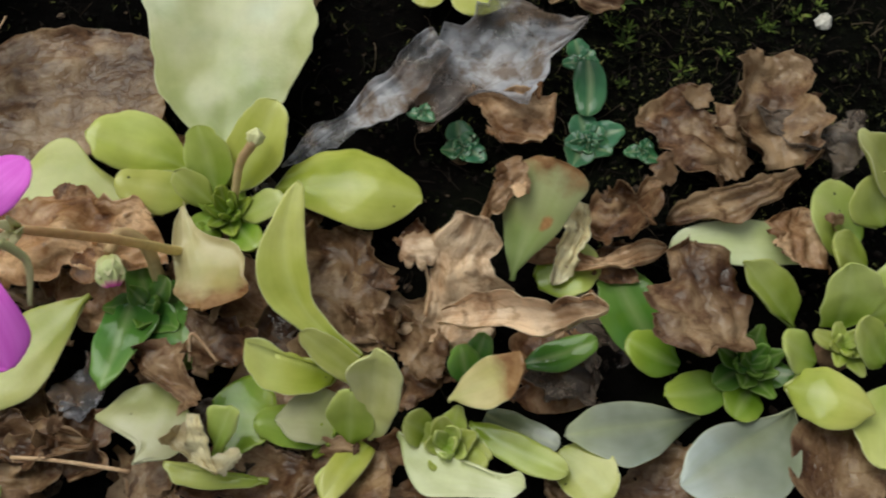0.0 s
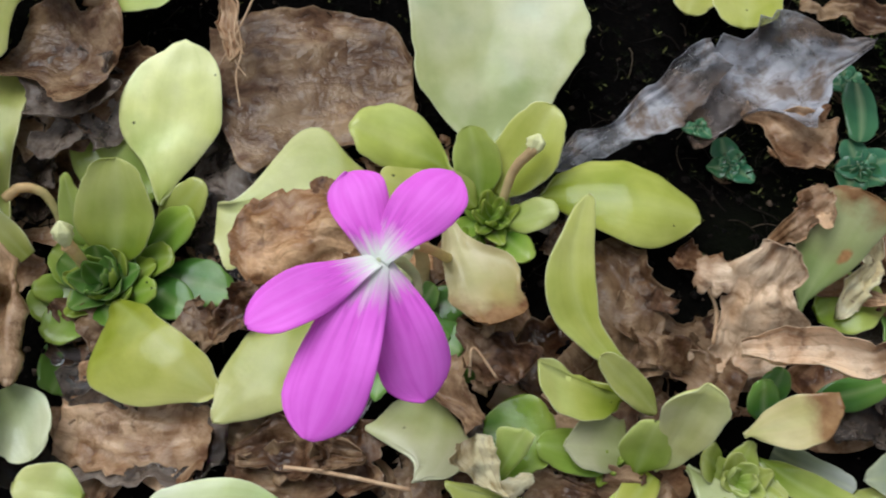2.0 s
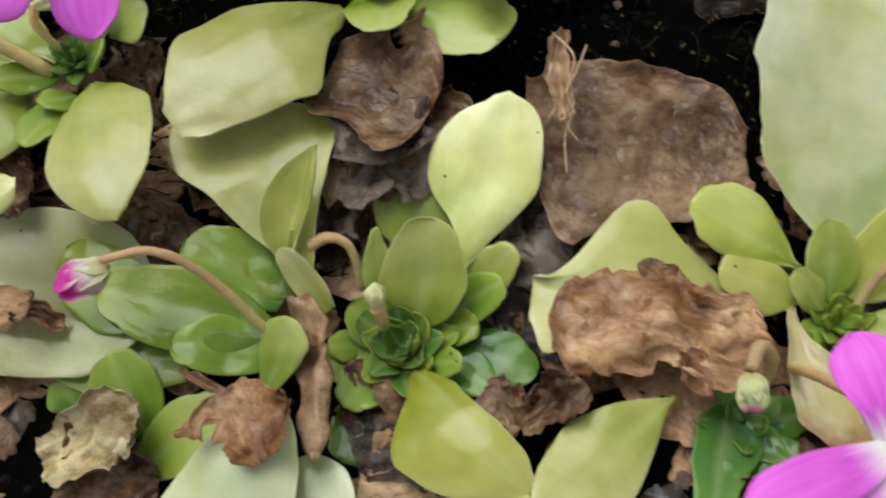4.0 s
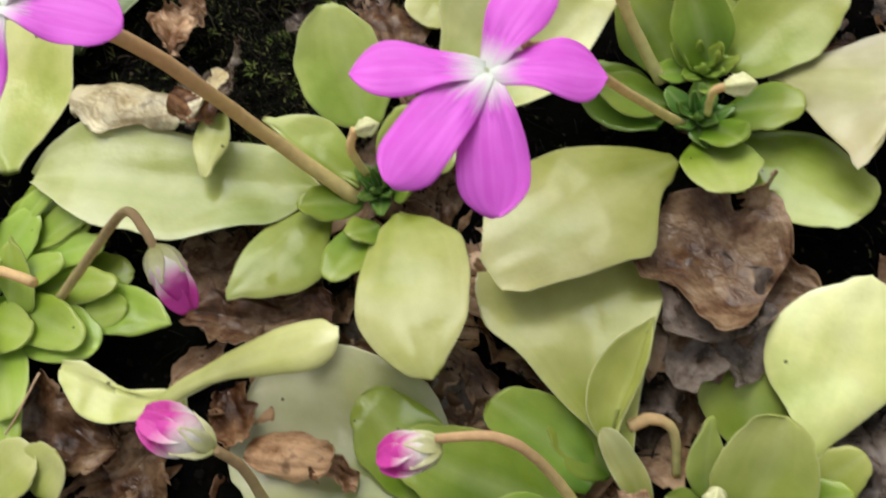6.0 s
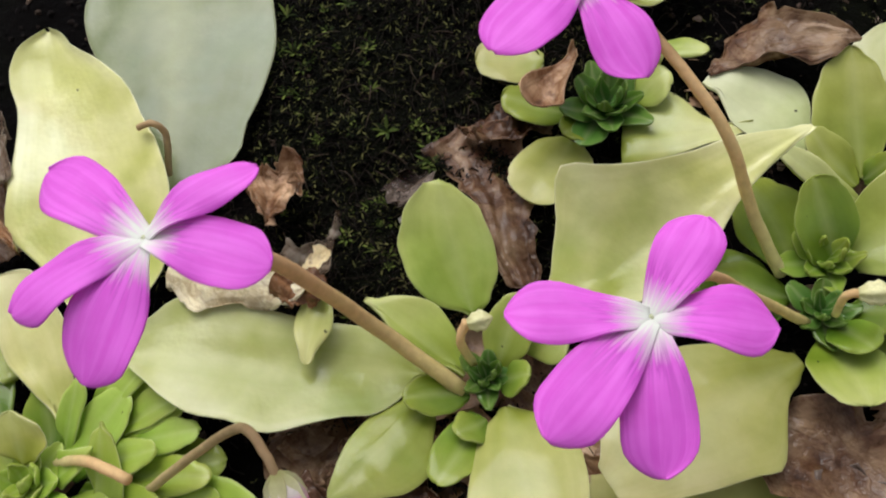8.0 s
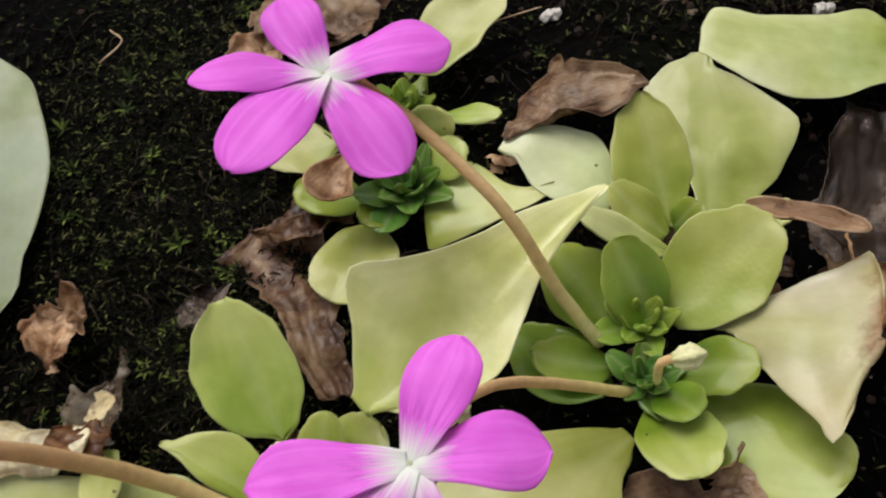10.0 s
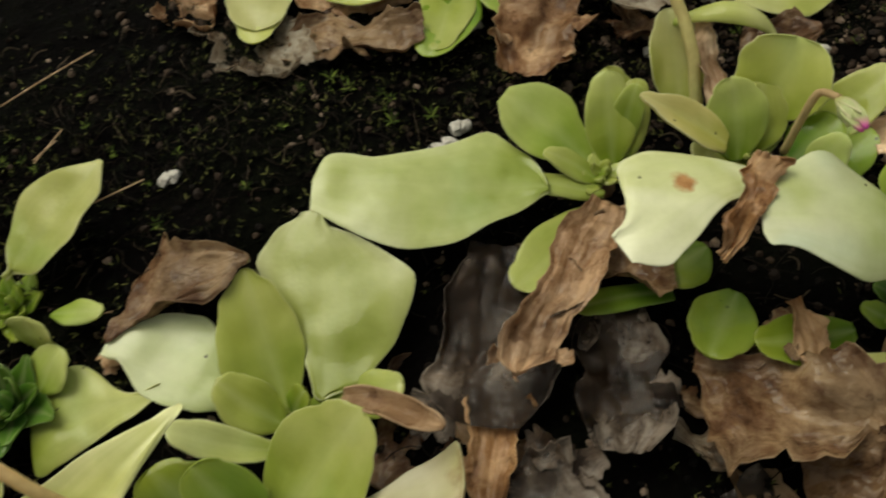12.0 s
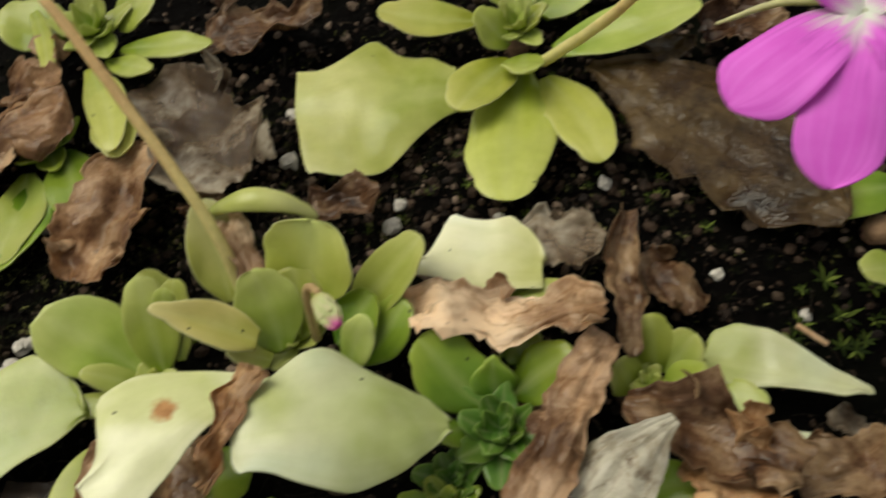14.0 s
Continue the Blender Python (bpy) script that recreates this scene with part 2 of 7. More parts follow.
M_FRESH = leaf_material("leaf_fresh_green", rgb(0.24, 0.40, 0.04), rgb(0.42, 0.58, 0.085), rgb(0.56, 0.67, 0.15), share=0.3, margin=0.3)
M_IVORY = leaf_material("leaf_ivory", rgb(0.66, 0.64, 0.30), rgb(0.86, 0.84, 0.56), rgb(0.92, 0.89, 0.68), share=0.08)
M_SAGE = leaf_material("leaf_sage", rgb(0.44, 0.48, 0.20), rgb(0.63, 0.61, 0.38), rgb(0.73, 0.71, 0.50), share=0.28)
M_BLUE = leaf_material("leaf_silvery", rgb(0.17, 0.20, 0.14), rgb(0.36, 0.39, 0.32), rgb(0.60, 0.62, 0.56), rough=0.6)
M_BURNT = leaf_material("leaf_scorched", rgb(0.62, 0.60, 0.24), rgb(0.78, 0.68, 0.36), rgb(0.78, 0.64, 0.36), brown=0.28)
M_MOTTLE = leaf_material("leaf_green_scarred", rgb(0.30, 0.40, 0.14), rgb(0.44, 0.54, 0.22), rgb(0.52, 0.50, 0.26), share=0.24, brown=0.14, scorch=(0.66, 0.5))
M_BROWN = dead_material("withered_brown", rgb(0.042, 0.018, 0.009), rgb(0.155, 0.08, 0.042), rgb(0.39, 0.26, 0.15))
M_TAN = dead_material("withered_tan", rgb(0.14, 0.06, 0.026), rgb(0.37, 0.205, 0.105), rgb(0.68, 0.47, 0.29), share=0.34)
M_BISQUE = dead_material("withered_bisque", rgb(0.24, 0.12, 0.055), rgb(0.52, 0.32, 0.185), rgb(0.81, 0.61, 0.42), share=0.25)
M_AMBER = dead_material("withered_amber", rgb(0.12, 0.045, 0.016), rgb(0.35, 0.175, 0.075), rgb(0.66, 0.43, 0.24), share=0.34)
M_RUSSET = dead_material("withered_russet", rgb(0.09, 0.036, 0.016), rgb(0.26, 0.135, 0.066), rgb(0.56, 0.37, 0.23), share=0.34, gloss=0.4)
M_SILVER = dead_material("withered_silvery", rgb(0.26, 0.23, 0.16), rgb(0.40, 0.37, 0.29), rgb(0.56, 0.53, 0.45), share=0.34)
M_STRAW = dead_material("withered_straw", rgb(0.50, 0.37, 0.17), rgb(0.74, 0.64, 0.38), rgb(0.88, 0.82, 0.58), share=0.34)
M_GREY = dead_material("withered_grey", rgb(0.02, 0.012, 0.008), rgb(0.066, 0.046, 0.035), rgb(0.29, 0.235, 0.195), share=0.3, clear=0.32, gloss=0.25)
M_FILM = dead_material("withered_film", rgb(0.05, 0.042, 0.042), rgb(0.18, 0.178, 0.195), rgb(0.62, 0.61, 0.66), share=0.4, clear=0.65, gloss=0.3, tinge=rgb(0.24, 0.15, 0.09))
M_OLIVE = dead_material("withered_olive", rgb(0.02, 0.012, 0.005), rgb(0.055, 0.032, 0.013), rgb(0.13, 0.083, 0.036), share=0.25, gloss=0.5)
M_VEIL = dead_material("withered_veil", rgb(0.10, 0.06, 0.038), rgb(0.23, 0.165, 0.11), rgb(0.52, 0.46, 0.37), share=0.4, clear=0.4, gloss=0.38)
M_PARCH = leaf_material("leaf_parchment", rgb(0.58, 0.53, 0.32), rgb(0.72, 0.66, 0.47), rgb(0.74, 0.63, 0.42), brown=0.05)
M_CREAMY = leaf_material("leaf_bleached_cream", rgb(0.50, 0.40, 0.20), rgb(0.64, 0.54, 0.32), rgb(0.60, 0.42, 0.22), brown=0.2)


def stalk_material(name, low, high):
    mat, nt, bsdf, out = nodes_of(name)
    p, rnd, uv = object_point(nt)
    ux, uy = split(nt, uv)
    col = ramp(nt, calc(nt, "ADD", uy, calc(nt, "MULTIPLY", calc(nt, "SUBTRACT", noise_tex(nt, 90, 3, vec=p), 0.5), 0.5)), [(0.05, low), (0.6, high)])
    col = mix(nt, 1.0, col, ramp(nt, noise_tex(nt, 500, 5, vec=p), [(0.3, rgb(0.82, 0.80, 0.78)), (0.7, rgb(1, 1, 1))]), "MULTIPLY")
    link(nt, col, bsdf.inputs["Base Color"])
    bsdf.inputs["Roughness"].default_value = 0.6
    bsdf.inputs["Specular IOR Level"].default_value = 0.2
    bump(nt, bsdf, noise_tex(nt, 700, 4, vec=p), 0.4, 0.0006)
    see_through(nt, bsdf, out, col, 0.3)
    return mat


M_STALK = stalk_material("stalk_reddish", rgb(0.80, 0.68, 0.28), rgb(0.80, 0.53, 0.28))
M_STALKY = stalk_material("stalk_yellow", rgb(0.80, 0.76, 0.32), rgb(0.90, 0.64, 0.32))
M_STALKR = stalk_material("stalk_red_brown", rgb(0.66, 0.54, 0.26), rgb(0.60, 0.42, 0.22))
M_SPUR = stalk_material("spur_pale", rgb(0.72, 0.74, 0.36), rgb(0.80, 0.78, 0.44))
M_SEPAL = stalk_material("sepal_green", rgb(0.56, 0.56, 0.22), rgb(0.78, 0.76, 0.46))


def petal_material():
    """Magenta petal: white at the base, with white and dark veins fanning out from it."""
    mat, nt, bsdf, out = nodes_of("petal_magenta")
    p, rnd, uv = object_point(nt)
    ux, uy = split(nt, uv)
    fan = nt.nodes.new("ShaderNodeCombineXYZ")
    link(nt, calc(nt, "MULTIPLY", ux, 13.0), fan.inputs[0])
    link(nt, calc(nt, "MULTIPLY", uy, 0.9), fan.inputs[1])
    link(nt, calc(nt, "MULTIPLY", rnd, 30.0), fan.inputs[2])
    vein = noise_tex(nt, 1.0, 4, 0.5, fan.outputs[0], 0.25)
    soft = noise_tex(nt, 140, 4, vec=p)
    mag = ramp(nt, calc(nt, "ADD", calc(nt, "MULTIPLY", soft, 0.4), calc(nt, "MULTIPLY", vein, 0.6)), [(0.35, rgb(0.76, 0.11, 0.70)), (0.65, rgb(0.88, 0.20, 0.84))])
    pale = calc(nt, "ADD", uy, calc(nt, "MULTIPLY", calc(nt, "SUBTRACT", vein, 0.5), 0.42))
    col = mix(nt, ramp(nt, pale, [(0.05, rgb(0, 0, 0)), (0.16, rgb(0.45, 0.45, 0.45)), (0.29, rgb(1, 1, 1))]), rgb(0.86, 0.88, 0.80), mag)
    dark = ramp(nt, calc(nt, "ABSOLUTE", calc(nt, "SUBTRACT", vein, 0.46)), [(0.0, rgb(0.62, 0.42, 0.66)), (0.05, rgb(1, 1, 1))])
    col = mix(nt, ramp(nt, uy, [(0.10, rgb(0, 0, 0)), (0.22, rgb(0.7, 0.7, 0.7)), (0.55, rgb(0.08, 0.08, 0.08))]), col, mix(nt, 1.0, col, dark, "MULTIPLY"))
    link(nt, col, bsdf.inputs["Base Color"])
    bsdf.inputs["Roughness"].default_value = 0.5
    bsdf.inputs["Specular IOR Level"].default_value = 0.25
    h = calc(nt, "ADD", vein, calc(nt, "MULTIPLY", noise_tex(nt, 600, 4, vec=p), 0.4))
    bump(nt, bsdf, h, 0.16, 0.0008)
    see_through(nt, bsdf, out, col, 0.22)
    return mat


M_PETAL = petal_material()


def plain(name, c0, c1, scale, rough=0.6, share=0.0, along=False, lo=0.3, hi=0.7):
    mat, nt, bsdf, out = nodes_of(name)
    p, rnd, uv = object_point(nt)
    ux, uy = split(nt, uv)
    f = noise_tex(nt, scale, 5, vec=p)
    if along:
        f = calc(nt, "ADD", uy, calc(nt, "MULTIPLY", calc(nt, "SUBTRACT", f, 0.5), 0.6))
    col = ramp(nt, f, [(lo, c0), (hi, c1)])
    link(nt, col, bsdf.inputs["Base Color"])
    bsdf.inputs["Roughness"].default_value = rough
    bump(nt, bsdf, noise_tex(nt, scale * 4, 5, vec=p), 0.5, 0.001)
    if share:
        see_through(nt, bsdf, out, col, share)
    return mat


M_THROAT = plain("flower_throat", rgb(0.66, 0.70, 0.42), rgb(0.84, 0.85, 0.76), 200, 0.5, 0.3, True)
# duller green tint that paints the shade inside the throat
M_THROAT_SHADE = plain("throat_shade_tint", rgb(0.42, 0.44, 0.24), rgb(0.62, 0.64, 0.42), 300, 0.8)
M_BUD = plain("bud_petal", rgb(0.84, 0.78, 0.70), rgb(0.72, 0.06, 0.42), 120, 0.45, 0.25, True, 0.12, 0.5)
M_BUDG = plain("bud_green", rgb(0.60, 0.64, 0.30), rgb(0.78, 0.12, 0.46), 90, 0.5, 0.25, True, 0.62, 0.92)
M_CREAM = plain("dried_cream", rgb(0.58, 0.56, 0.24), rgb(0.74, 0.72, 0.40), 300, 0.6)


def mineral(name, dark, mid, light, rough=0.85, gloss=0.06, knee=0.6):
    """Grains and pebbles, each of its own tone."""
    mat, nt, bsdf, out = nodes_of(name)
    geo = nt.nodes.new("ShaderNodeNewGeometry")
    tc = nt.nodes.new("ShaderNodeTexCoord")
    col = ramp(nt, geo.outputs["Random Per Island"], [(0.0, dark), (knee, mid), (1.0, light)])
    n = noise_tex(nt, 900, 5, vec=tc.outputs["Object"])
    col = mix(nt, 1.0, col, ramp(nt, n, [(0.3, rgb(0.6, 0.58, 0.55)), (0.7, rgb(1, 1, 1))]), "MULTIPLY")
    link(nt, col, bsdf.inputs["Base Color"])
    bsdf.inputs["Roughness"].default_value = rough
    bsdf.inputs["Specular IOR Level"].default_value = gloss
    bump(nt, bsdf, n, 0.6, 0.0008)
    return mat


M_GRIT = mineral("soil_crumbs", rgb(0.0025, 0.002, 0.0015), rgb(0.012, 0.008, 0.006), rgb(0.15, 0.105, 0.075), 0.8, 0.1, 0.88)
M_PEBBLE = mineral("gravel", rgb(0.010, 0.006, 0.0045), rgb(0.06, 0.036, 0.023), rgb(0.34, 0.25, 0.19), 0.75, 0.2, 0.72)
M_TUFT = mineral("moss_tuft", rgb(0.012, 0.022, 0.004), rgb(0.06, 0.09, 0.015), rgb(0.20, 0.26, 0.05), 0.7, 0.1)
M_MOSS = mineral("moss", rgb(0.0015, 0.002, 0.001), rgb(0.007, 0.008, 0.003), rgb(0.20, 0.20, 0.07), 0.8, 0.06, 0.88)
M_STRAND = mineral("fine_fibres", rgb(0.008, 0.005, 0.003), rgb(0.022, 0.014, 0.009), rgb(0.15, 0.11, 0.075), 0.65, 0.12, 0.88)
M_TWIG = plain("twig", rgb(0.12, 0.06, 0.03), rgb(0.36, 0.22, 0.12), 300, 0.7)


def soil_material():
    mat, nt, bsdf, out = nodes_of("soil")
    tc = nt.nodes.new("ShaderNodeTexCoord")
    p = tc.outputs["Object"]
    a, b = noise_tex(nt, 35, 5, 0.6, p), noise_tex(nt, 420, 8, 0.7, p)
    col = ramp(nt, calc(nt, "ADD", calc(nt, "MULTIPLY", a, 0.4), calc(nt, "MULTIPLY", b, 0.6)), [(0.35, rgb(0.0008, 0.0006, 0.0005)), (0.56, rgb(0.003, 0.0022, 0.0018)), (0.72, rgb(0.016, 0.011, 0.008))])
    green = ramp(nt, noise_tex(nt, 22, 3, vec=p), [(0.5, rgb(0, 0, 0)), (0.7, rgb(0.5, 0.5, 0.5))])
    col = mix(nt, green, col, rgb(0.008, 0.011, 0.004))
    link(nt, col, bsdf.inputs["Base Color"])
    bsdf.inputs["Roughness"].default_value = 0.9
    bsdf.inputs["Specular IOR Level"].default_value = 0.05
    bump(nt, bsdf, b, 1.0, 0.004)
    return mat


M_SOIL = soil_material()


def water_material():
    mat, nt, bsdf, out = nodes_of("water")
    bsdf.inputs["Transmission Weight"].default_value = 1.0
    bsdf.inputs["IOR"].default_value = 1.33
    bsdf.inputs["Roughness"].default_value = 0.02
    return mat


M_WATER = water_material()
M_QUARTZ = mineral("pale_pebble", rgb(0.55, 0.52, 0.48), rgb(0.62, 0.58, 0.53), rgb(0.70, 0.66, 0.60), 0.6, 0.3)
import collections

# ---- small tools ----
CM = 0.01
Z = Vector((0, 0, 1))


def mesh_object(name, verts, faces, material, parent=None, label="", uvs=None, origin=None):
    """One mesh object. Vertices in centimetres of the world; stored relative to its thing's origin."""
    o = np.array(origin if origin is not None else (parent["at"] if parent is not None else (0, 0, 0)), float)
    me = bpy.data.meshes.new(name)
    me.from_pydata([tuple((np.array(v) - o) * CM) for v in verts], [], faces)
    me.polygons.foreach_set("use_smooth", [True] * len(me.polygons))
    if uvs is not None:
        layer = me.uv_layers.new(name="UVMap")
        idx = np.empty(len(me.loops), int)
        me.loops.foreach_get("vertex_index", idx)
        layer.data.foreach_set("uv", np.array(uvs, float)[idx].ravel())
    me.materials.append(material)
    ob = new(name, me)
    if parent is not None:
        ob.parent = parent
    else:
        ob.location = Vector(o * CM)
    ob["at"] = [float(c) for c in o]
    if label:
        tagged(ob, label)
    return ob


def thing(name, x, y, z, label, category, group=""):
    """An Empty at the base of a thing that has parts."""
    ob = new(name)
    ob.empty_display_size = 0.005
    ob.location = (x * CM, y * CM, z * CM)
    ob["at"] = [float(x), float(y), float(z)]
    return tagged(ob, label, category, group)


# ---- blades: leaves, petals, withered leaves ----
SHAPES = {
    "obovate": (0.12, 0.62, 0.86, 0.98, 1.0, 0.86, 0.0),
    "oval": (0.25, 0.68, 0.94, 1.0, 0.94, 0.68, 0.0),
    "round": (0.30, 0.80, 0.98, 1.0, 0.98, 0.80, 0.0),
    "pointed": (0.45, 0.82, 1.0, 0.95, 0.72, 0.40, 0.0),
    "spoon": (0.30, 0.36, 0.52, 0.85, 1.0, 0.85, 0.0),
    "wedge": (0.20, 0.42, 0.64, 0.84, 0.98, 0.95, 0.30),
    "strap": (0.60, 0.85, 1.0, 1.0, 0.95, 0.78, 0.0),
    "block": (0.55, 0.90, 1.0, 0.98, 1.0, 0.95, 0.55),
}


def width_at(profile, u):
    """Half width of a blade along its length, smooth. Short profiles are evenly spaced and rounded off at the tip; long ones lie closer together towards both ends."""
    p = np.array(profile, float)
    n = len(p)
    xs = np.linspace(0, 1, n) if n <= 7 else 0.5 - 0.5 * np.cos(np.pi * np.linspace(0, 1, n))
    d = np.diff(p) / np.diff(xs)
    m = np.concatenate([d[:1], (d[1:] + d[:-1]) / 2, d[-1:]])
    i = np.clip(np.searchsorted(xs, u, side="right") - 1, 0, n - 2)
    h = xs[i + 1] - xs[i]
    s = (u - xs[i]) / h
    out = (2 * s**3 - 3 * s**2 + 1) * p[i] + (s**3 - 2 * s**2 + s) * h * m[i] + (3 * s**2 - 2 * s**3) * p[i + 1] + (s**3 - s**2) * h * m[i + 1]
    if n <= 7 and p[-1] < 0.05:
        k = np.clip((u - xs[-2]) / (1 - xs[-2]), 0, 1)
        out = np.where(k > 0, p[-2] * np.sqrt(np.clip(1 - k**2, 0, 1)), out)
    if n > 7 and p[-1] < 0.1 and 0.02 < p[-2] < p[-3]:
        k = np.clip((u - xs[-3]) / (1 - xs[-3]), 0, 1)
        k2 = (xs[-2] - xs[-3]) / (1 - xs[-3])
        e = min(max(math.log(p[-2] / p[-3]) / math.log(1 - k2**2), 0.35), 1.0)
        out = np.where(k > 0, p[-3] * np.clip(1 - k**2, 0, 1) ** e, out)
    return np.clip(out, 0.012, None)


def grid_normals(g):
    du, dv = np.gradient(g, axis=0), np.gradient(g, axis=1)
    n = np.cross(dv, du)
    return n / (np.linalg.norm(n, axis=2, keepdims=True) + 1e-9)


def rumple(g, amount, size, seed):
    """Crumples a grid of points like dry tissue: soft swells, sharp-edged facets and finer creases."""
    if amount <= 0:
        return g
    out = g.copy()
    shift = Vector((seed * 7.31 % 50, seed * 3.77 % 50, seed * 1.93 % 50))
    for i in range(g.shape[0]):
        for j in range(g.shape[1]):
            p = Vector(g[i, j]) / size + shift
            a = noise.noise_vector(p * 0.8)
            d = noise.voronoi(p * 1.1 + Vector(a) * 0.4)[0]
            e = noise.voronoi(p * 2.6 - Vector(a) * 0.3)[0]
            b = noise.noise_vector(p * 2.2 + shift)
            facet = (d[1] - d[0]) * 0.95 - 0.36 + 0.42 * ((e[1] - e[0]) - 0.3)
            out[i, j] += amount * (np.array(a) * 0.9 + np.array(b) * 0.32 + np.array((0.15, -0.1, 1.0)) * facet)
    return out


def blade_data(base, tip, width, shape="obovate", bend=0.0, cup=10.0, twist=0.0, wave=0.0, crumple=0.0, size=1.0, thick=0.1,
               sway=0.0, ragged=0.0, uneven=0.0, rim=0.0, curl=0.0, pleat=0.0, swell=0.0, left=None, right=None, nu=14, nv=10, seed=1):
    B, T = np.array(base, float), np.array(tip, float)
    axis = T - B
    length = np.linalg.norm(axis)
    a = axis / length
    up = np.array((0.0, 0, 1)) - a * a[2]
    if np.linalg.norm(up) < 0.15:
        up = np.array((0.0, -1, 0.3)) - a * (np.array((0.0, -1, 0.3)) @ a)
    up /= np.linalg.norm(up)
    side = np.cross(a, up)
    c, s = math.cos(radians(twist)), math.sin(radians(twist))
    up, side = up * c + side * s, side * c - up * s
    u = 0.5 - 0.5 * np.cos(np.pi * np.linspace(0.04, 1, nu + 1))
    u[0] = 0
    v = np.sin(np.linspace(-1, 1, nv + 1) * np.pi / 2)
    rnd = random.Random(seed)
    ph = [rnd.uniform(0, 6.28) for _ in range(6)]
    pr, pl = (np.array(q, float) * [1 + uneven * rnd.uniform(-1, 1) for _ in q] for q in (right or SHAPES[shape], left or right or SHAPES[shape]))
    wr = width_at(pr, u) * width / 2
    wl = width_at(pl, u) * width / 2
    if ragged:
        wr = wr * (1 + ragged * (np.sin(u * 17 + ph[0]) * 0.5 + np.sin(u * 41 + ph[1]) * 0.35 + np.sin(u * 73 + ph[2]) * 0.25))
        wl = wl * (1 + ragged * (np.sin(u * 19 + ph[3]) * 0.5 + np.sin(u * 37 + ph[4]) * 0.35 + np.sin(u * 67 + ph[5]) * 0.25))
    th = radians(cup)
    g = np.zeros((nu + 1, nv + 1, 3))
    for j, vv in enumerate(v):
        w = np.where(vv > 0, wr, wl)
        k = max(abs(th), 1e-3)
        lat = w * math.sin(k * vv) / k
        lift = math.copysign(1, th) * w * (1 - math.cos(k * vv)) / k
        lift = lift - 0.03 * w * math.exp(-((vv / 0.14) ** 2))
        lift = lift + wave * vv * vv * np.sin(u * 9 + ph[0] + (2.1 if vv > 0 else 0))
        lift = lift + rim * width * abs(vv) ** 5 * (0.6 + 0.4 * np.sin(u * 5 + ph[1] + (1.3 if vv > 0 else 0)))
        if pleat:
            lift = lift + pleat * (np.abs(np.sin(vv * 5.3 + ph[2] + 1.5 * np.sin(u * 3 + ph[3]))) + 0.5 * np.abs(np.sin(vv * 11.7 + ph[4] + u * 2.5)) - 0.8) * (0.5 + 0.5 * u)
        mid = bend * 4 * u * (1 - u) + curl * u**3
        off = sway * 4 * u * (1 - u)
        g[:, j] = B + np.outer(u * length, a) + np.outer(mid + lift, up) + np.outer(lat + off, side)
    g = rumple(g, crumple, size, seed)
    n = grid_normals(g)
    if (n.mean((0, 1)) @ up) < 0:
        n = -n
    if swell:  # soft hollows and bulges of a fleshy blade
        shift = Vector((seed * 5.17 % 40, seed * 2.71 % 40, 0))
        for i in range(nu + 1):
            for j in range(nv + 1):
                p = Vector(g[i, j]) + shift
                g[i, j] += n[i, j] * swell * width * (noise.noise(p / max(0.42 * width, 0.5)) + 0.35 * noise.noise(p / max(0.16 * width, 0.25)))
        n = grid_normals(g)
        if (n.mean((0, 1)) @ up) < 0:
            n = -n
    rim = np.ones((nu + 1, nv + 1))
    if thick > 0.06:
        rim *= np.sqrt(np.clip(1 - np.abs(v) ** 3.5, 0.012, 1))[None] * np.sqrt(np.clip(1 - u**9, 0.012, 1))[:, None]
    else:
        rim[:, 0] = rim[:, -1] = 0.25
        rim[-1] = 0.25
    top = g + n * (thick * 0.5 * rim)[..., None]
    low = g - n * (thick * 0.5 * rim)[..., None]
    m = nv + 1
    verts = np.concatenate([top.reshape(-1, 3), low.reshape(-1, 3)])
    k = (nu + 1) * m
    faces = []
    for i in range(nu):
        for j in range(nv):
            q = i * m + j
            faces.append((q, q + 1, q + m + 1, q + m))
            faces.append((k + q, k + q + m, k + q + m + 1, k + q + 1))
    ring = [j for j in range(m)] + [i * m + nv for i in range(1, nu + 1)] + [nu * m + j for j in range(nv - 1, -1, -1)] + [i * m for i in range(nu - 1, 0, -1)]
    for p, q in zip(ring, ring[1:] + ring[:1]):
        faces.append((p, k + p, k + q, q))
    uu, vv = np.meshgrid(u, np.linspace(0, 1, m), indexing="ij")
    uv = np.stack([vv, uu], -1).reshape(-1, 2)
    return verts, faces, np.concatenate([uv, uv])


COUNT = [0]
CELLS = {None: {}}  # height of each living leaf over a plan of small squares


def leaf(parent, material, bx, by, bz, tx, ty, tz, width, shape="obovate", label="", name="leaf", **more):
    """A fleshy leaf of a plant, from its base to its tip."""
    COUNT[0] += 1
    more.setdefault("seed", COUNT[0])
    for key, value in (("thick", 0.15), ("wave", 0.035), ("uneven", 0.05), ("rim", 0.028), ("swell", 0.035), ("nu", 18), ("nv", 14)):
        more.setdefault(key, value)
    if "sway" not in more:
        more["sway"] = random.Random(more["seed"]).uniform(-0.05, 0.05) * math.dist((bx, by), (tx, ty))
    verts, faces, uv = blade_data((bx, by, bz), (tx, ty, tz), width, shape, **more)
    mark = len(CELLS[None])
    CELLS[None][mark] = 0.0
    for x, y, z in verts:
        for dx in (-0.15, 0.15):
            for dy in (-0.15, 0.15):
                cell = CELLS.setdefault((int((x + dx) // 0.3), int((y + dy) // 0.3)), {})
                low, high = cell.get(mark, (z, z))
                cell[mark] = (min(low, z), max(high, z))
    return mesh_object(name, verts, faces, material, parent, label, uv)


PENDING = []


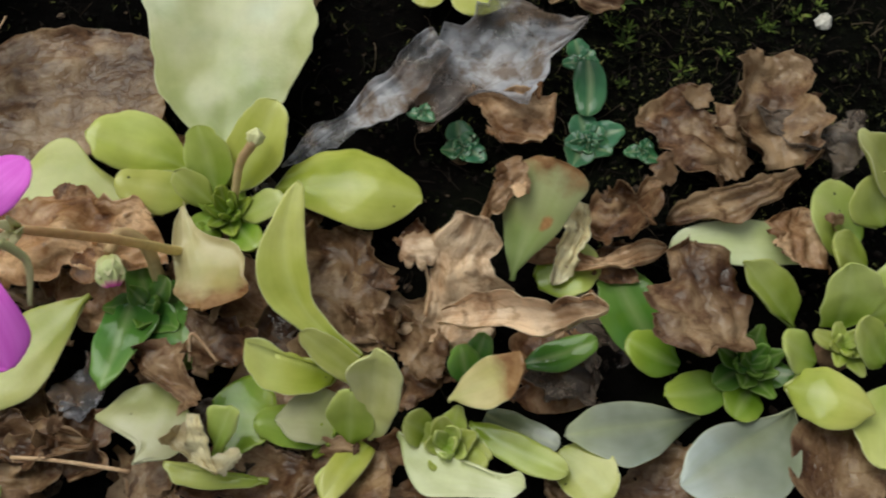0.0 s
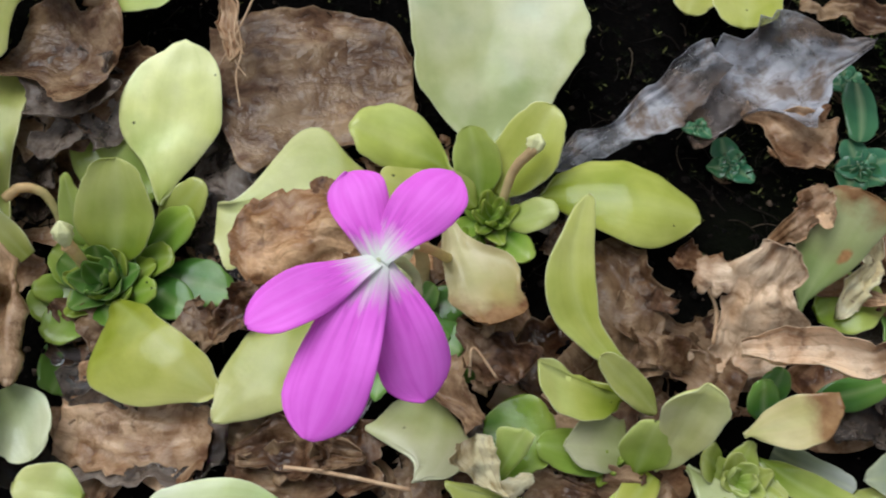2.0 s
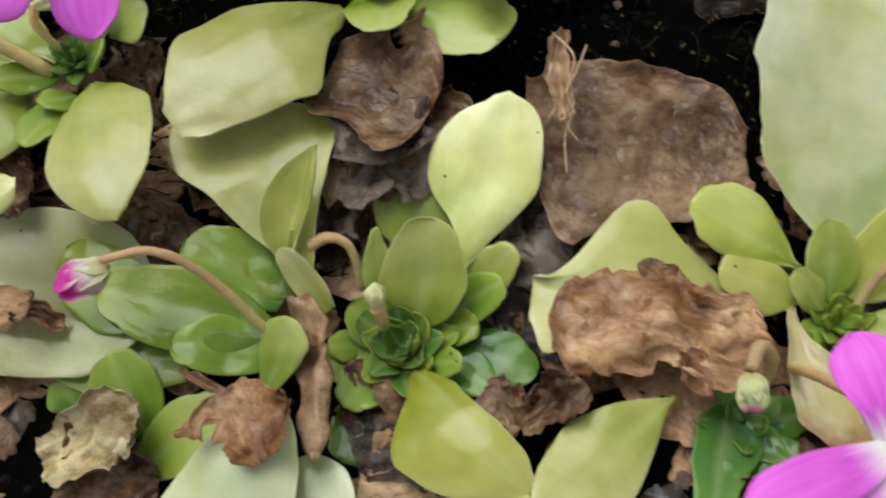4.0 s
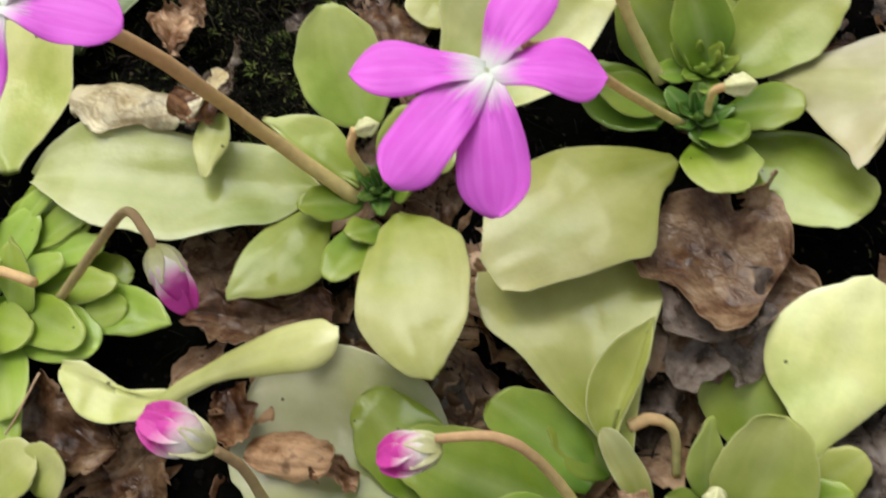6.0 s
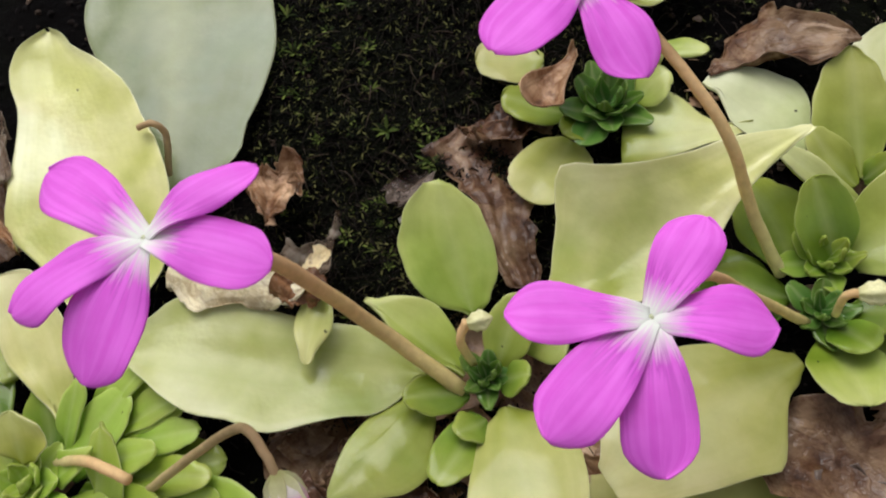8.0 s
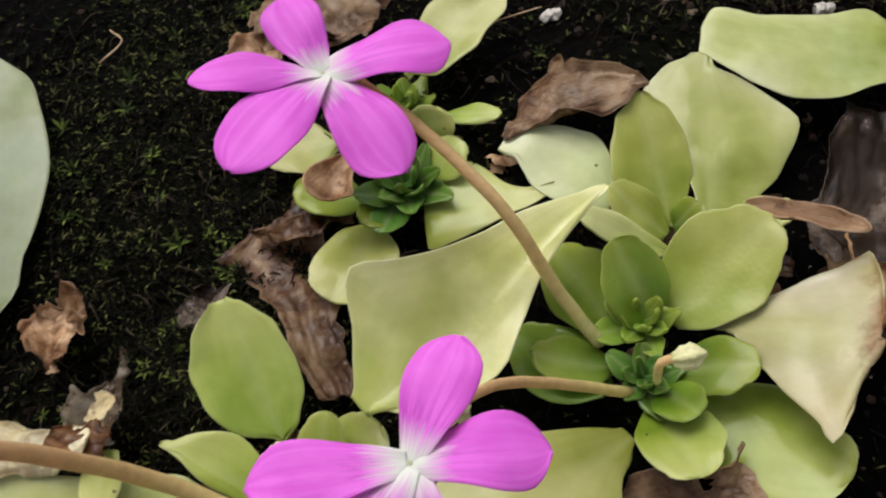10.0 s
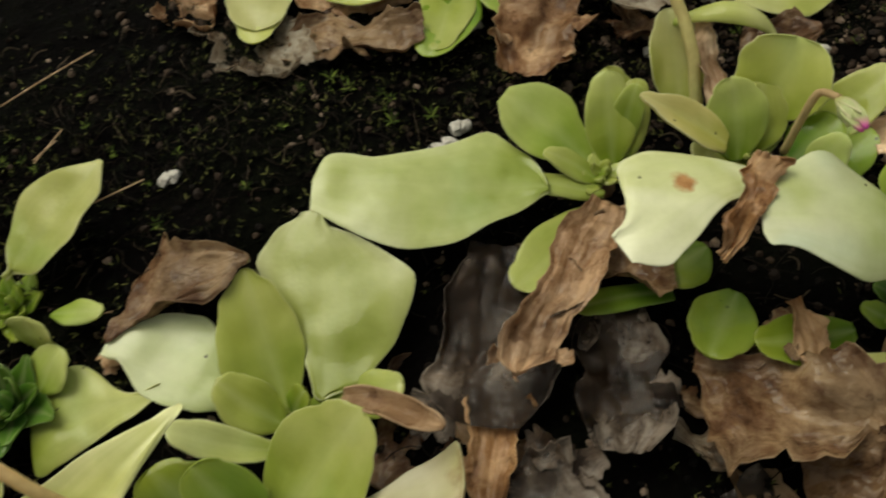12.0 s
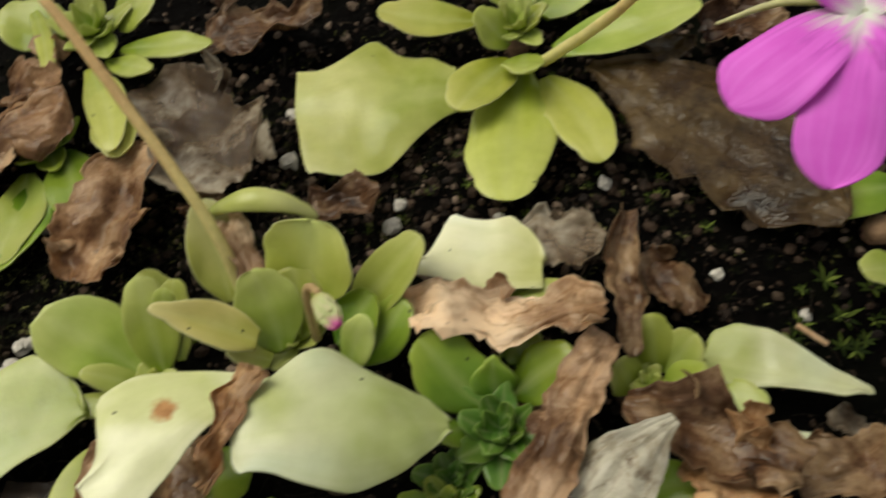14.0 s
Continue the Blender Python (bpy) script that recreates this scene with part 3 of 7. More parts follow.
def dead_leaf(*place, **more):
    """A loose withered leaf. They are laid last, so that each settles on or under the living leaves."""
    PENDING.append((place, more))


def settle(verts, rows, skin=0.05):
    """Keeps a withered leaf wholly above or wholly below each living leaf that it meets, bending it softly. rows: points across it."""
    out = np.array(verts)
    half = len(out) // 2
    top = out[:half]
    met = collections.defaultdict(list)
    for n, (x, y, z) in enumerate(top):
        for k, (low, high) in CELLS.get((int(x // 0.3), int(y // 0.3)), {}).items():
            met[k].append((n, low, high))
    shift = np.zeros(half)
    for found in met.values():
        ids = np.array([f[0] for f in found])
        low, high = np.array([f[1] for f in found]), np.array([f[2] for f in found])
        gap = np.median(top[ids, 2] - (low + high) / 2)
        if abs(gap) > 1.2:
            continue
        if gap > 0:
            shift[ids] = np.maximum(shift[ids], np.maximum(high + skin - top[ids, 2], 0))
        else:
            want = np.minimum(low - skin - top[ids, 2], 0)
            shift[ids] = np.where(want < 0, np.minimum(shift[ids], want), shift[ids])
    grid = shift.reshape(-1, rows)
    for _ in range(7):
        pad = np.pad(grid, 1, mode="edge")
        soft = (pad[:-2, 1:-1] + pad[2:, 1:-1] + pad[1:-1, :-2] + pad[1:-1, 2:] + 2 * grid) / 6
        grid = np.where(np.abs(soft) > np.abs(grid), soft, np.where(shift.reshape(-1, rows) != 0, grid, soft))
    out[:half, 2] += grid.ravel()
    out[half:, 2] += grid.ravel()
    return out


def lay_dead_leaf(material, bx, by, bz, tx, ty, tz, width, shape="block", label="withered brown butterwort leaf lying on the soil", flaps=-1, **more):
    """A withered leaf: thin, crumpled, ragged; a thing of its own, with torn strips that curl away from its edges."""
    COUNT[0] += 1
    more.setdefault("seed", COUNT[0])
    for key, value in (("thick", 0.018), ("rim", 0.05), ("crumple", 0.42), ("size", 1.25), ("ragged", 0.17), ("uneven", 0.25), ("cup", 35), ("nu", 34), ("nv", 26), ("wave", 0.15), ("pleat", 0.10), ("curl", 0.25)):
        more.setdefault(key, value)
    verts, faces, uv = blade_data((bx, by, bz), (tx, ty, tz), width, shape, **more)
    verts = settle(verts, more["nv"] + 1)
    ob = mesh_object("dead_leaf", verts, faces, material, None, "", uv, origin=(bx, by, bz))
    nu, nv, rnd = more["nu"], more["nv"], random.Random(more["seed"] + 9)
    top = np.array(verts[: (nu + 1) * (nv + 1)]).reshape(nu + 1, nv + 1, 3)
    for k in range(flaps if flaps >= 0 else (3 if width > 1.6 else 2 if width > 0.9 else 0)):
        i, far = int(nu * rnd.uniform(0.25, 0.95)), k % 2 * nv
        p, out = top[i, int(nv * (0.25 if far == 0 else 0.75))], top[i, far] - top[i, nv // 2]
        reach = max(np.linalg.norm(out), 0.2)
        q = p + out / reach * width * rnd.uniform(0.16, 0.34) + np.array((rnd.uniform(-0.2, 0.2), rnd.uniform(-0.2, 0.2), rnd.uniform(0.02, 0.16))) * width
        sv, sf, suv = blade_data(p + np.array((0, 0, 0.03)), q, width * rnd.uniform(0.22, 0.42), rnd.choice(("wedge", "block", "pointed")), cup=rnd.uniform(-70, 70), crumple=0.16, size=0.7, thick=0.016, ragged=0.22, uneven=0.3, pleat=0.05, curl=rnd.uniform(-0.1, 0.3), nu=14, nv=10, seed=more["seed"] + k)
        mesh_object("torn_strip", settle(sv, 11), sf, material, ob, "", suv)
    return tagged(ob, label, "dead leaf", "withered leaves")


def core(parent, material, x, y, z, radius, count=11, lean=0.5, high=0.9, turn=0.0, wide=0.62):
    """The young leaves in the heart of a rosette, in a spiral, the inner ones smaller and steeper."""
    for i in range(count):
        f = (i + 1) / count
        ang = turn + i * 2.39996
        r = radius * (0.16 + 0.84 * f**1.1)
        b = 0.10 * radius * f
        zt = z + high * radius * (0.78 - 0.55 * f)
        d = np.array((math.cos(ang), math.sin(ang)))
        leaf(parent, material, x + d[0] * b, y + d[1] * b, z + 0.12 * radius * (1 - f), x + d[0] * r, y + d[1] * r, zt, radius * wide * (0.42 + 0.58 * f), "pointed" if i % 3 else "oval",
             bend=-0.10 * radius * (1 - 0.4 * f), cup=34 - 14 * f, nu=10, nv=8, thick=0.11, swell=0.0)


# ---- stalks, flowers, buds ----
def tube_data(points, radii, sides=8, steps=7):
    """A tapering round stalk through some points (centimetres)."""
    pts = [Vector(p) for p in points]
    if len(pts) == 2:
        pts.insert(1, (pts[0] + pts[1]) / 2)
        radii = [radii[0], (radii[0] + radii[-1]) / 2, radii[-1]]
    ext = [pts[0] * 2 - pts[1]] + pts + [pts[-1] * 2 - pts[-2]]
    line, rad = [], []
    for i in range(1, len(ext) - 2):
        for k in range(steps):
            s = k / steps
            p0, p1, p2, p3 = ext[i - 1], ext[i], ext[i + 1], ext[i + 2]
            line.append(0.5 * (2 * p1 + (p2 - p0) * s + (2 * p0 - 5 * p1 + 4 * p2 - p3) * s * s + (3 * p1 - p0 - 3 * p2 + p3) * s**3))
            rad.append(radii[i - 1] * (1 - s) + radii[i] * s)
    line.append(pts[-1])
    rad.append(radii[-1])
    verts, faces, uvs = [], [], []
    x = None
    for i, p in enumerate(line):
        d = (line[min(i + 1, len(line) - 1)] - line[max(i - 1, 0)]).normalized()
        x = (d.orthogonal() if x is None else x - d * x.dot(d)).normalized()
        y = d.cross(x)
        for k in range(sides):
            an = 2 * math.pi * k / sides
            verts.append(tuple(p + (x * math.cos(an) + y * math.sin(an)) * rad[i] * (1 + 0.05 * math.sin(i * 1.7 + k))))
            uvs.append((k / sides, i / (len(line) - 1)))
    for i in range(len(line) - 1):
        for k in range(sides):
            a, b = i * sides + k, i * sides + (k + 1) % sides
            faces.append((a, b, b + sides, a + sides))
    faces.append(tuple(range(sides))[::-1])
    faces.append(tuple(range(len(verts) - sides, len(verts))))
    return verts, faces, uvs


def stalk(parent, material, points, r0, r1, name="flower_stalk", label=""):
    n = len(points)
    verts, faces, uvs = tube_data(points, [r0 + (r1 - r0) * i / (n - 1) for i in range(n)])
    return mesh_object(name, verts, faces, material, parent, label, uvs)


def knob_data(at, toward, r, length, profile, sides=12, ribs=0.0, levels=None):
    """A turned body of the given profile round an axis."""
    d = Vector(toward).normalized()
    x = d.orthogonal().normalized()
    y = d.cross(x)
    verts, faces, uvs = [], [], []
    n = len(profile)
    for i, w in enumerate(profile):
        for k in range(sides):
            an = 2 * math.pi * k / sides
            rr = max(w, 0.02) * r * (1 + ribs * math.cos(5 * an))
            verts.append(tuple(Vector(at) + d * (length * (levels[i] if levels else i / (n - 1))) + (x * math.cos(an) + y * math.sin(an)) * rr))
            uvs.append((k / sides, i / (n - 1)))
    for i in range(n - 1):
        for k in range(sides):
            a, b = i * sides + k, i * sides + (k + 1) % sides
            faces.append((a, b, b + sides, a + sides))
    faces.append(tuple(range(sides))[::-1])
    faces.append(tuple(range(len(verts) - sides, len(verts))))
    return verts, faces, uvs


def flower(parent, cx, cy, cz, petals, back):
    """An open magenta flower: a white throat, five petals, a calyx behind. petals: tip x, y, z, width each. back: where the stalk meets it."""
    c, k = Vector((cx, cy, cz)), Vector(back)
    # a tube that widens to a soft lip and sinks into a shallow funnel
    out = (c - k).normalized()
    deep = (c - k).length
    verts, faces, uvs = knob_data(c - out * deep * 0.55, out, 0.2, deep * 0.55, (0.35, 0.45, 0.58, 0.78, 1.0, 0.86, 0.6, 0.4, 0.26), sides=24, levels=(0, 0.25, 0.5, 0.72, 0.9, 0.9, 0.84, 0.76, 0.66))
    body = mesh_object("flower", verts, faces, M_THROAT, parent, "magenta five-petalled flower with a white throat", uvs)
    # a small solid knob, tinted as the shade of the throat opening
    verts, faces, uvs = knob_data(c + out * 0.012, out, 0.05, 0.03, (1.0, 0.9, 0.5), sides=14)
    mesh_object("throat_hole", verts, faces, M_THROAT_SHADE, body, "painted shade of the throat opening", uvs)
    for i in range(5):
        tx, ty, tz, w = petals[4 * i : 4 * i + 4]
        d = (Vector((tx, ty, tz)) - c).normalized() * 0.015 + out * 0.02
        COUNT[0] += 1
        bend = 0.22 if i % 2 else 0.16
        verts, faces, uvs = blade_data((cx + d.x, cy + d.y, cz + d.z), (tx, ty, tz), w, bend=bend, cup=-16 if i % 2 else -10, thick=0.03, nu=18, nv=12,
                                       wave=0.08, left=(0.30, 0.36, 0.52, 0.74, 0.94, 1.0, 0.86, 0.4, 0.1), seed=COUNT[0], right=(0.30, 0.36, 0.52, 0.72, 0.92, 1.0, 0.9, 0.45, 0.1))
        mesh_object("petal", verts, faces, M_PETAL, body, "", uvs)
    for i in range(5):
        an = i * 1.2566 + 0.4
        d = (c - k).normalized()
        x = d.orthogonal().normalized()
        y = d.cross(x)
        q = k + (x * math.cos(an) + y * math.sin(an)) * 0.28 + d * 0.38
        COUNT[0] += 1
        verts, faces, uvs = blade_data(tuple(k), tuple(q), 0.2, "pointed", thick=0.03, nu=7, nv=4, seed=COUNT[0])
        mesh_object("sepal", verts, faces, M_SEPAL, body, "", uvs)
    return body


def spur(parent, p0, p1, p2):
    """The thin pale spur behind a flower."""
    verts, faces, uvs = tube_data([p0, p1, p2], [0.09, 0.07, 0.03])
    return mesh_object("spur", verts, faces, M_SPUR, parent, "thin pale yellow-green flower spur", uvs)


def bud(parent, at, tip, r, green=False):
    """A closed flower bud: folded petals in a cup of sepals. green: younger, the sepals still cover most of it."""
    a, t = Vector(at), Vector(tip)
    d = t - a
    verts, faces, uvs = knob_data(a + d * 0.15, d, r, d.length * 0.85, (0.55, 0.85, 1.0, 0.98, 0.85, 0.62, 0.3, 0.05), ribs=0.07, sides=15)
    body = mesh_object("bud", verts, faces, M_BUDG if green else M_BUD, parent, "young green flower bud with a pink tip" if green else "closed flower bud, white at the base and magenta at the tip", uvs)
    x = d.orthogonal().normalized()
    y = d.normalized().cross(x)
    for i in range(5):
        an = i * 1.2566
        o = (x * math.cos(an) + y * math.sin(an)) * r
        COUNT[0] += 1
        verts, faces, uvs = blade_data(tuple(a), tuple(a + d * (0.72 if green else 0.46) + o * (1.0 if green else 1.08)), r * (1.2 if green else 0.9), "pointed", bend=0.05, cup=25, thick=0.03, nu=7, nv=5, seed=COUNT[0])
        mesh_object("sepal", verts, faces, M_SEPAL, body, "", uvs)
    for i in range(4):
        an = i * 1.57 + 0.5
        o = (x * math.cos(an) + y * math.sin(an)) * r
        COUNT[0] += 1
        verts, faces, uvs = blade_data(tuple(a + d * 0.35 + o * 0.85), tuple(a + d * 1.02 + o * 0.28), r * 1.25, "oval", bend=0.04, cup=30, thick=0.02, nu=8, nv=6, seed=COUNT[0])
        mesh_object("petal", verts, faces, M_BUDG if green else M_BUD, body, "", uvs)
    return body


def seed_head(parent, at, tip, r):
    """A spent flower stalk's pale swollen end."""
    a, t = Vector(at), Vector(tip)
    verts, faces, uvs = knob_data(a, t - a, r, (t - a).length, (0.45, 0.6, 0.85, 0.8, 0.95, 0.75, 0.45, 0.12), ribs=0.2, sides=20)
    return mesh_object("seed_head", verts, faces, M_CREAM, parent, "cream dried flower stump", uvs)


# ---- the ground ----
def ground_height(x, y):
    """Centimetres above the datum: a bed of soil with low swells."""
    p = Vector((x, y, 0))
    swell = 1.0 * math.exp(-((x + 9) ** 2 + (y - 12) ** 2) / 40)
    swell -= 0.35 * math.exp(-((x + 2.5) ** 2 + (y + 5.5) ** 2) / 40) + 0.18 * (1 - math.tanh((y - 3) / 3)) * (1 + math.tanh((x + 9) / 4))
    fade = math.exp(-max(0, abs(x) - 40) / 20 - max(0, abs(y) - 40) / 20)
    return (swell + 0.35 * noise.noise(p / 4.0) + 0.18 * noise.noise(p / 1.3) + 0.10 * noise.noise(p / 0.45)) * fade - 0.15


def ground_sheet():
    """One sheet: fine where it is seen close to, wider and wider rings out to the horizon."""
    xs = list(np.arange(-34, 32.1, 0.3))
    ys = list(np.arange(-24, 34.1, 0.3))
    far = [3, 8, 20, 60, 200, 1000, 8000, 60000]
    xs = [xs[0] - f for f in reversed(far)] + xs + [xs[-1] + f for f in far]
    ys = [ys[0] - f for f in reversed(far)] + ys + [ys[-1] + f for f in far]
    verts = [(x, y, ground_height(x, y)) for y in ys for x in xs]
    n = len(xs)
    faces = [(j * n + i, j * n + i + 1, (j + 1) * n + i + 1, (j + 1) * n + i) for j in range(len(ys) - 1) for i in range(n - 1)]
    ob = mesh_object("ground", verts, faces, M_SOIL)
    return tagged(ob, "dark moist planting soil with thin moss", "ground", kind="structure")


ground_sheet()


def butterwort(x, y, z, label):
    """The base of one butterwort and the short stock that holds its leaves."""
    low = ground_height(x, y) - 0.2
    ob = thing("butterwort", x, y, low, label, "plant", "butterwort rosettes")
    verts, faces, uvs = knob_data((x, y, low), (0, 0, 1), 0.45, max(z - low + 0.1, 0.35), (1.0, 0.9, 0.8, 0.75, 0.5))
    mesh_object("stock", verts, faces, M_TWIG, ob, "", uvs)
    return ob


# ---- the plants and the litter ----

plant = butterwort(6.52, -2.97, -0.35, "butterwort rosette of plump yellow-green leaves round a spent stalk")
leaf(plant, M_SAGE, 6.4, -1.68, -0.15, 5.92, 5, 0.95, 4.69, "oval", cup=10, wave=.08, bend=.25, ragged=.05, left=(0.03, 0.03, 0.23, 0.45, 0.69, 0.77, 0.86, 0.89, 0.85, 0.82, 0.63, 0.51, 0.49), right=(0.03, 0.03, 0.27, 0.46, 0.68, 0.88, 1, 0.94, 0.86, 0.75, 0.61, 0.52, 0.5), uneven=0, sway=0, nu=32, nv=16)
leaf(plant, M_YELLOW, 5.62, -1.99, -0.05, 3.15, -1.41, 0.85, 2.13, "oval", cup=-18, left=(0.03, 0.03, 0.03, 0.12, 0.26, 0.43, 0.51, 0.58, 0.56, 0.52, 0.26, 0.08, 0.05), right=(0.03, 0.03, 0.06, 0.37, 0.68, 0.9, 1, 1, 0.92, 0.68, 0.5, 0.07, 0.03), uneven=0, sway=0, nu=32, nv=16)
leaf(plant, M_PALE, 4.92, -3, -0.35, 0.32, -3.37, 0.05, 3.88, "oval", cup=-8, bend=.3, wave=.05, left=(0.05, 0.05, 0.08, 0.13, 0.19, 0.32, 0.45, 0.59, 0.72, 0.8, 0.81, 0.54, 0.48), right=(0.03, 0.03, 0.08, 0.23, 0.42, 0.64, 1, 0.97, 0.56, 0.19, 0.03, 0.03, 0.03), uneven=0, sway=0, nu=32, nv=16)
leaf(plant, M_YELLOW, 5.71, -2.61, -0.05, 3.94, -2.54, 0.55, 1.24, "oval", cup=-12)
leaf(plant, M_LIME, 6.27, -2.59, -0.05, 5.87, -1.25, 0.95, 1.15, "oval", cup=20)
leaf(plant, M_YELLOW, 6.66, -2.43, -0.05, 7.74, -0.58, 1.05, 1.51, "oval", cup=18)
leaf(plant, M_YELLOW, 7.67, -2.35, -0.15, 11.28, -2.68, 0.25, 2.37, "oval", cup=-22, bend=.35, left=(0.03, 0.12, 0.48, 0.64, 0.86, 0.94, 1, 0.85, 0.71, 0.51, 0.35, 0.03, 0.03), right=(0.03, 0.07, 0.18, 0.31, 0.47, 0.61, 0.75, 0.84, 0.79, 0.59, 0.36, 0.18, 0.15), uneven=0, sway=0, nu=32, nv=16)
leaf(plant, M_LIME, 6.94, -3.13, -0.15, 8.03, -2.86, 0.45, 0.83, "oval")
leaf(plant, M_LIME, 6.16, -2.82, -0.05, 5.38, -2.36, 0.65, 0.78, "oval")
leaf(plant, M_GREEN, 6.8, -3.31, -0.25, 7.49, -4.09, 0.25, 0.79, "oval")
leaf(plant, M_GREEN, 6.32, -3.33, -0.25, 5.94, -3.91, 0.05, 0.8, "oval")
core(plant, M_GREEN, 6.55, -3.02, -0.25, 0.99, 14, high=1.1)
stalk(plant, M_STALKR, [(6.76, -2.75, 0.15), (6.96, -2.15, 0.75), (7.37, -1.81, 1.25)], 0.1, 0.12)
seed_head(plant, (7.33, -1.88, 1.15), (7.42, -1.51, 1.35), 0.22)
stalk(plant, M_STALK, [(5.71, -4.09, -0.15), (5.36, -5.02, 2.75), (5.16, -6.24, 6.05)], 0.12, 0.08)
bloom = flower(plant, 4.85, -6.99, 7.25, (4.28, -5.75, 7.35, 0.85, 5.8, -5.68, 7.45, 0.94, 3.28, -8.17, 7.55, 0.78, 4.2, -9.46, 6.95, 1.15, 5.69, -8.66, 6.35, 1.05), (5.14, -6.23, 6.05))
spur(bloom, (5.05, -6.6, 6.35), (5.34, -6.79, 5.95), (5.44, -7.46, 5.75))
dead_leaf(M_CREAMY, 5.51, -2.92, 0.05, 6.67, -5.91, 0.65, 2.39, "block", "straw-coloured dying leaf drooping below its rosette", crumple=.07, pleat=.02, ragged=.03, cup=-20, left=(0.03, 0.03, 0.03, 0.09, 0.18, 0.43, 0.89, 1, 0.93, 0.87, 0.79, 0.4, 0.03), right=(0.07, 0.08, 0.12, 0.2, 0.29, 0.37, 0.43, 0.48, 0.53, 0.38, 0.27, 0.03, 0.03), uneven=0.05, flaps=0)
dead_leaf(M_BROWN, 5.88, -5.5, 0.15, 7.45, -6.85, -0.05, 1.52, "wedge", cup=60)
dead_leaf(M_BROWN, 9.1, -3.05, -0.35, 10.18, -6.31, -0.25, 2.18, "block")
dead_leaf(M_BROWN, 9.64, -4.4, -0.25, 10.68, -6.02, -0.25, 1.16, "wedge")

plant = butterwort(9.66, -8.08, -0.45, "butterwort with upright yellow-green leaves, one long and twisted")
leaf(plant, M_YELLOW, 10.11, -6.53, 0.05, 8.52, -2.91, 1.45, 1.35, "oval", cup=26, left=(0.03, 0.03, 0.26, 0.41, 0.61, 0.85, 1, 1, 0.82, 0.54, 0.35, 0.06, 0.03), right=(0.03, 0.11, 0.2, 0.28, 0.37, 0.42, 0.66, 0.77, 0.75, 0.64, 0.41, 0.09, 0.03), uneven=0, sway=-0.91, nu=32, nv=16)
leaf(plant, M_YELLOW, 9.68, -6.9, -0.05, 7.7, -6.58, 1.05, 1.85, "oval", cup=30, left=(0.03, 0.03, 0.36, 0.54, 0.78, 0.89, 0.99, 1, 0.99, 0.77, 0.57, 0.04, 0.03), right=(0.03, 0.03, 0.23, 0.19, 0.14, 0.09, 0.03, 0.06, 0.16, 0.18, 0.14, 0.11, 0.1), uneven=0, sway=0, nu=32, nv=16)
leaf(plant, M_PALE, 10.29, -7.19, 0.15, 8.94, -6.39, 1.25, 0.74, "oval", cup=30)
leaf(plant, M_BUTTER, 10.41, -8.3, -0.15, 10.75, -7.07, 2.55, 1.29, "oval", cup=24, left=(0.03, 0.03, 0.03, 0.1, 0.31, 0.49, 0.68, 0.84, 0.92, 0.62, 0.17, 0.03, 0.03), right=(0.03, 0.03, 0.36, 0.56, 0.67, 0.78, 0.91, 0.98, 0.99, 1, 0.75, 0.58, 0.03), uneven=0, sway=0, nu=32, nv=16)
leaf(plant, M_LIME, 9.98, -8.37, -0.15, 10.14, -7.56, 1.15, 1.05, "oval")
leaf(plant, M_SAGE, 9.87, -7.99, -0.25, 8.4, -8.07, 0.35, 1.49, "oval", left=(0.34, 0.35, 0.39, 0.47, 0.56, 0.67, 0.68, 0.64, 0.61, 0.44, 0.2, 0.05, 0.03), right=(0.03, 0.09, 0.81, 0.86, 0.92, 1, 0.92, 0.82, 0.72, 0.44, 0.2, 0.05, 0.03), uneven=0, sway=0, nu=32, nv=16)
leaf(plant, M_GREEN, 9.69, -8.22, -0.35, 7.88, -8.06, 0.05, 0.98, "oval")
core(plant, M_GREEN, 9.5, -8.23, -0.35, 0.68, 9)
leaf(plant, M_YELLOW, 10.35, -8.46, -0.25, 9.57, -9.68, 0.25, 0.73, "strap")
leaf(plant, M_YELLOW, 10.23, -8.59, -0.25, 9.35, -9.37, -0.05, 0.48, "strap")

plant = butterwort(12.06, -8.38, -0.35, "butterwort rosette of lime-green curled leaves among dead ones")
core(plant, M_LIME, 12.07, -8.42, -0.15, 1.02, 14, high=.9, wide=.75)
leaf(plant, M_LIME, 12.54, -7.91, -0.15, 14.63, -8.95, 0.25, 0.73, "obovate", cup=20)
leaf(plant, M_LIME, 11.69, -8.19, -0.15, 11.18, -8.04, 0.55, 0.83, "oval")
leaf(plant, M_LIME, 12.31, -8.51, -0.25, 12.93, -8.91, 0.15, 0.71, "oval")
leaf(plant, M_LIME, 11.84, -8.89, -0.25, 12.24, -9.4, 0.15, 0.82, "oval")
leaf(plant, M_PALE, 14.5, -8.43, -0.25, 15.57, -9.38, 0.15, 1.28, "oval")
leaf(plant, M_WHITE, 11.02, -8.23, -0.05, 13.75, -9.31, 0.35, 1.97, "oval", cup=24, left=(0.05, 0.04, 0.03, 0.03, 0.03, 0.03, 0.03, 0.03, 0.03, 0.11, 0.26, 0.03, 0.03), right=(0.05, 0.08, 0.27, 0.57, 0.84, 1, 0.9, 0.73, 0.58, 0.44, 0.34, 0.03, 0.03), uneven=0, sway=0, nu=32, nv=16)
leaf(plant, M_BLUE, 12.91, -7.67, -0.35, 14.49, -8.34, -0.05, 0.72, "strap")
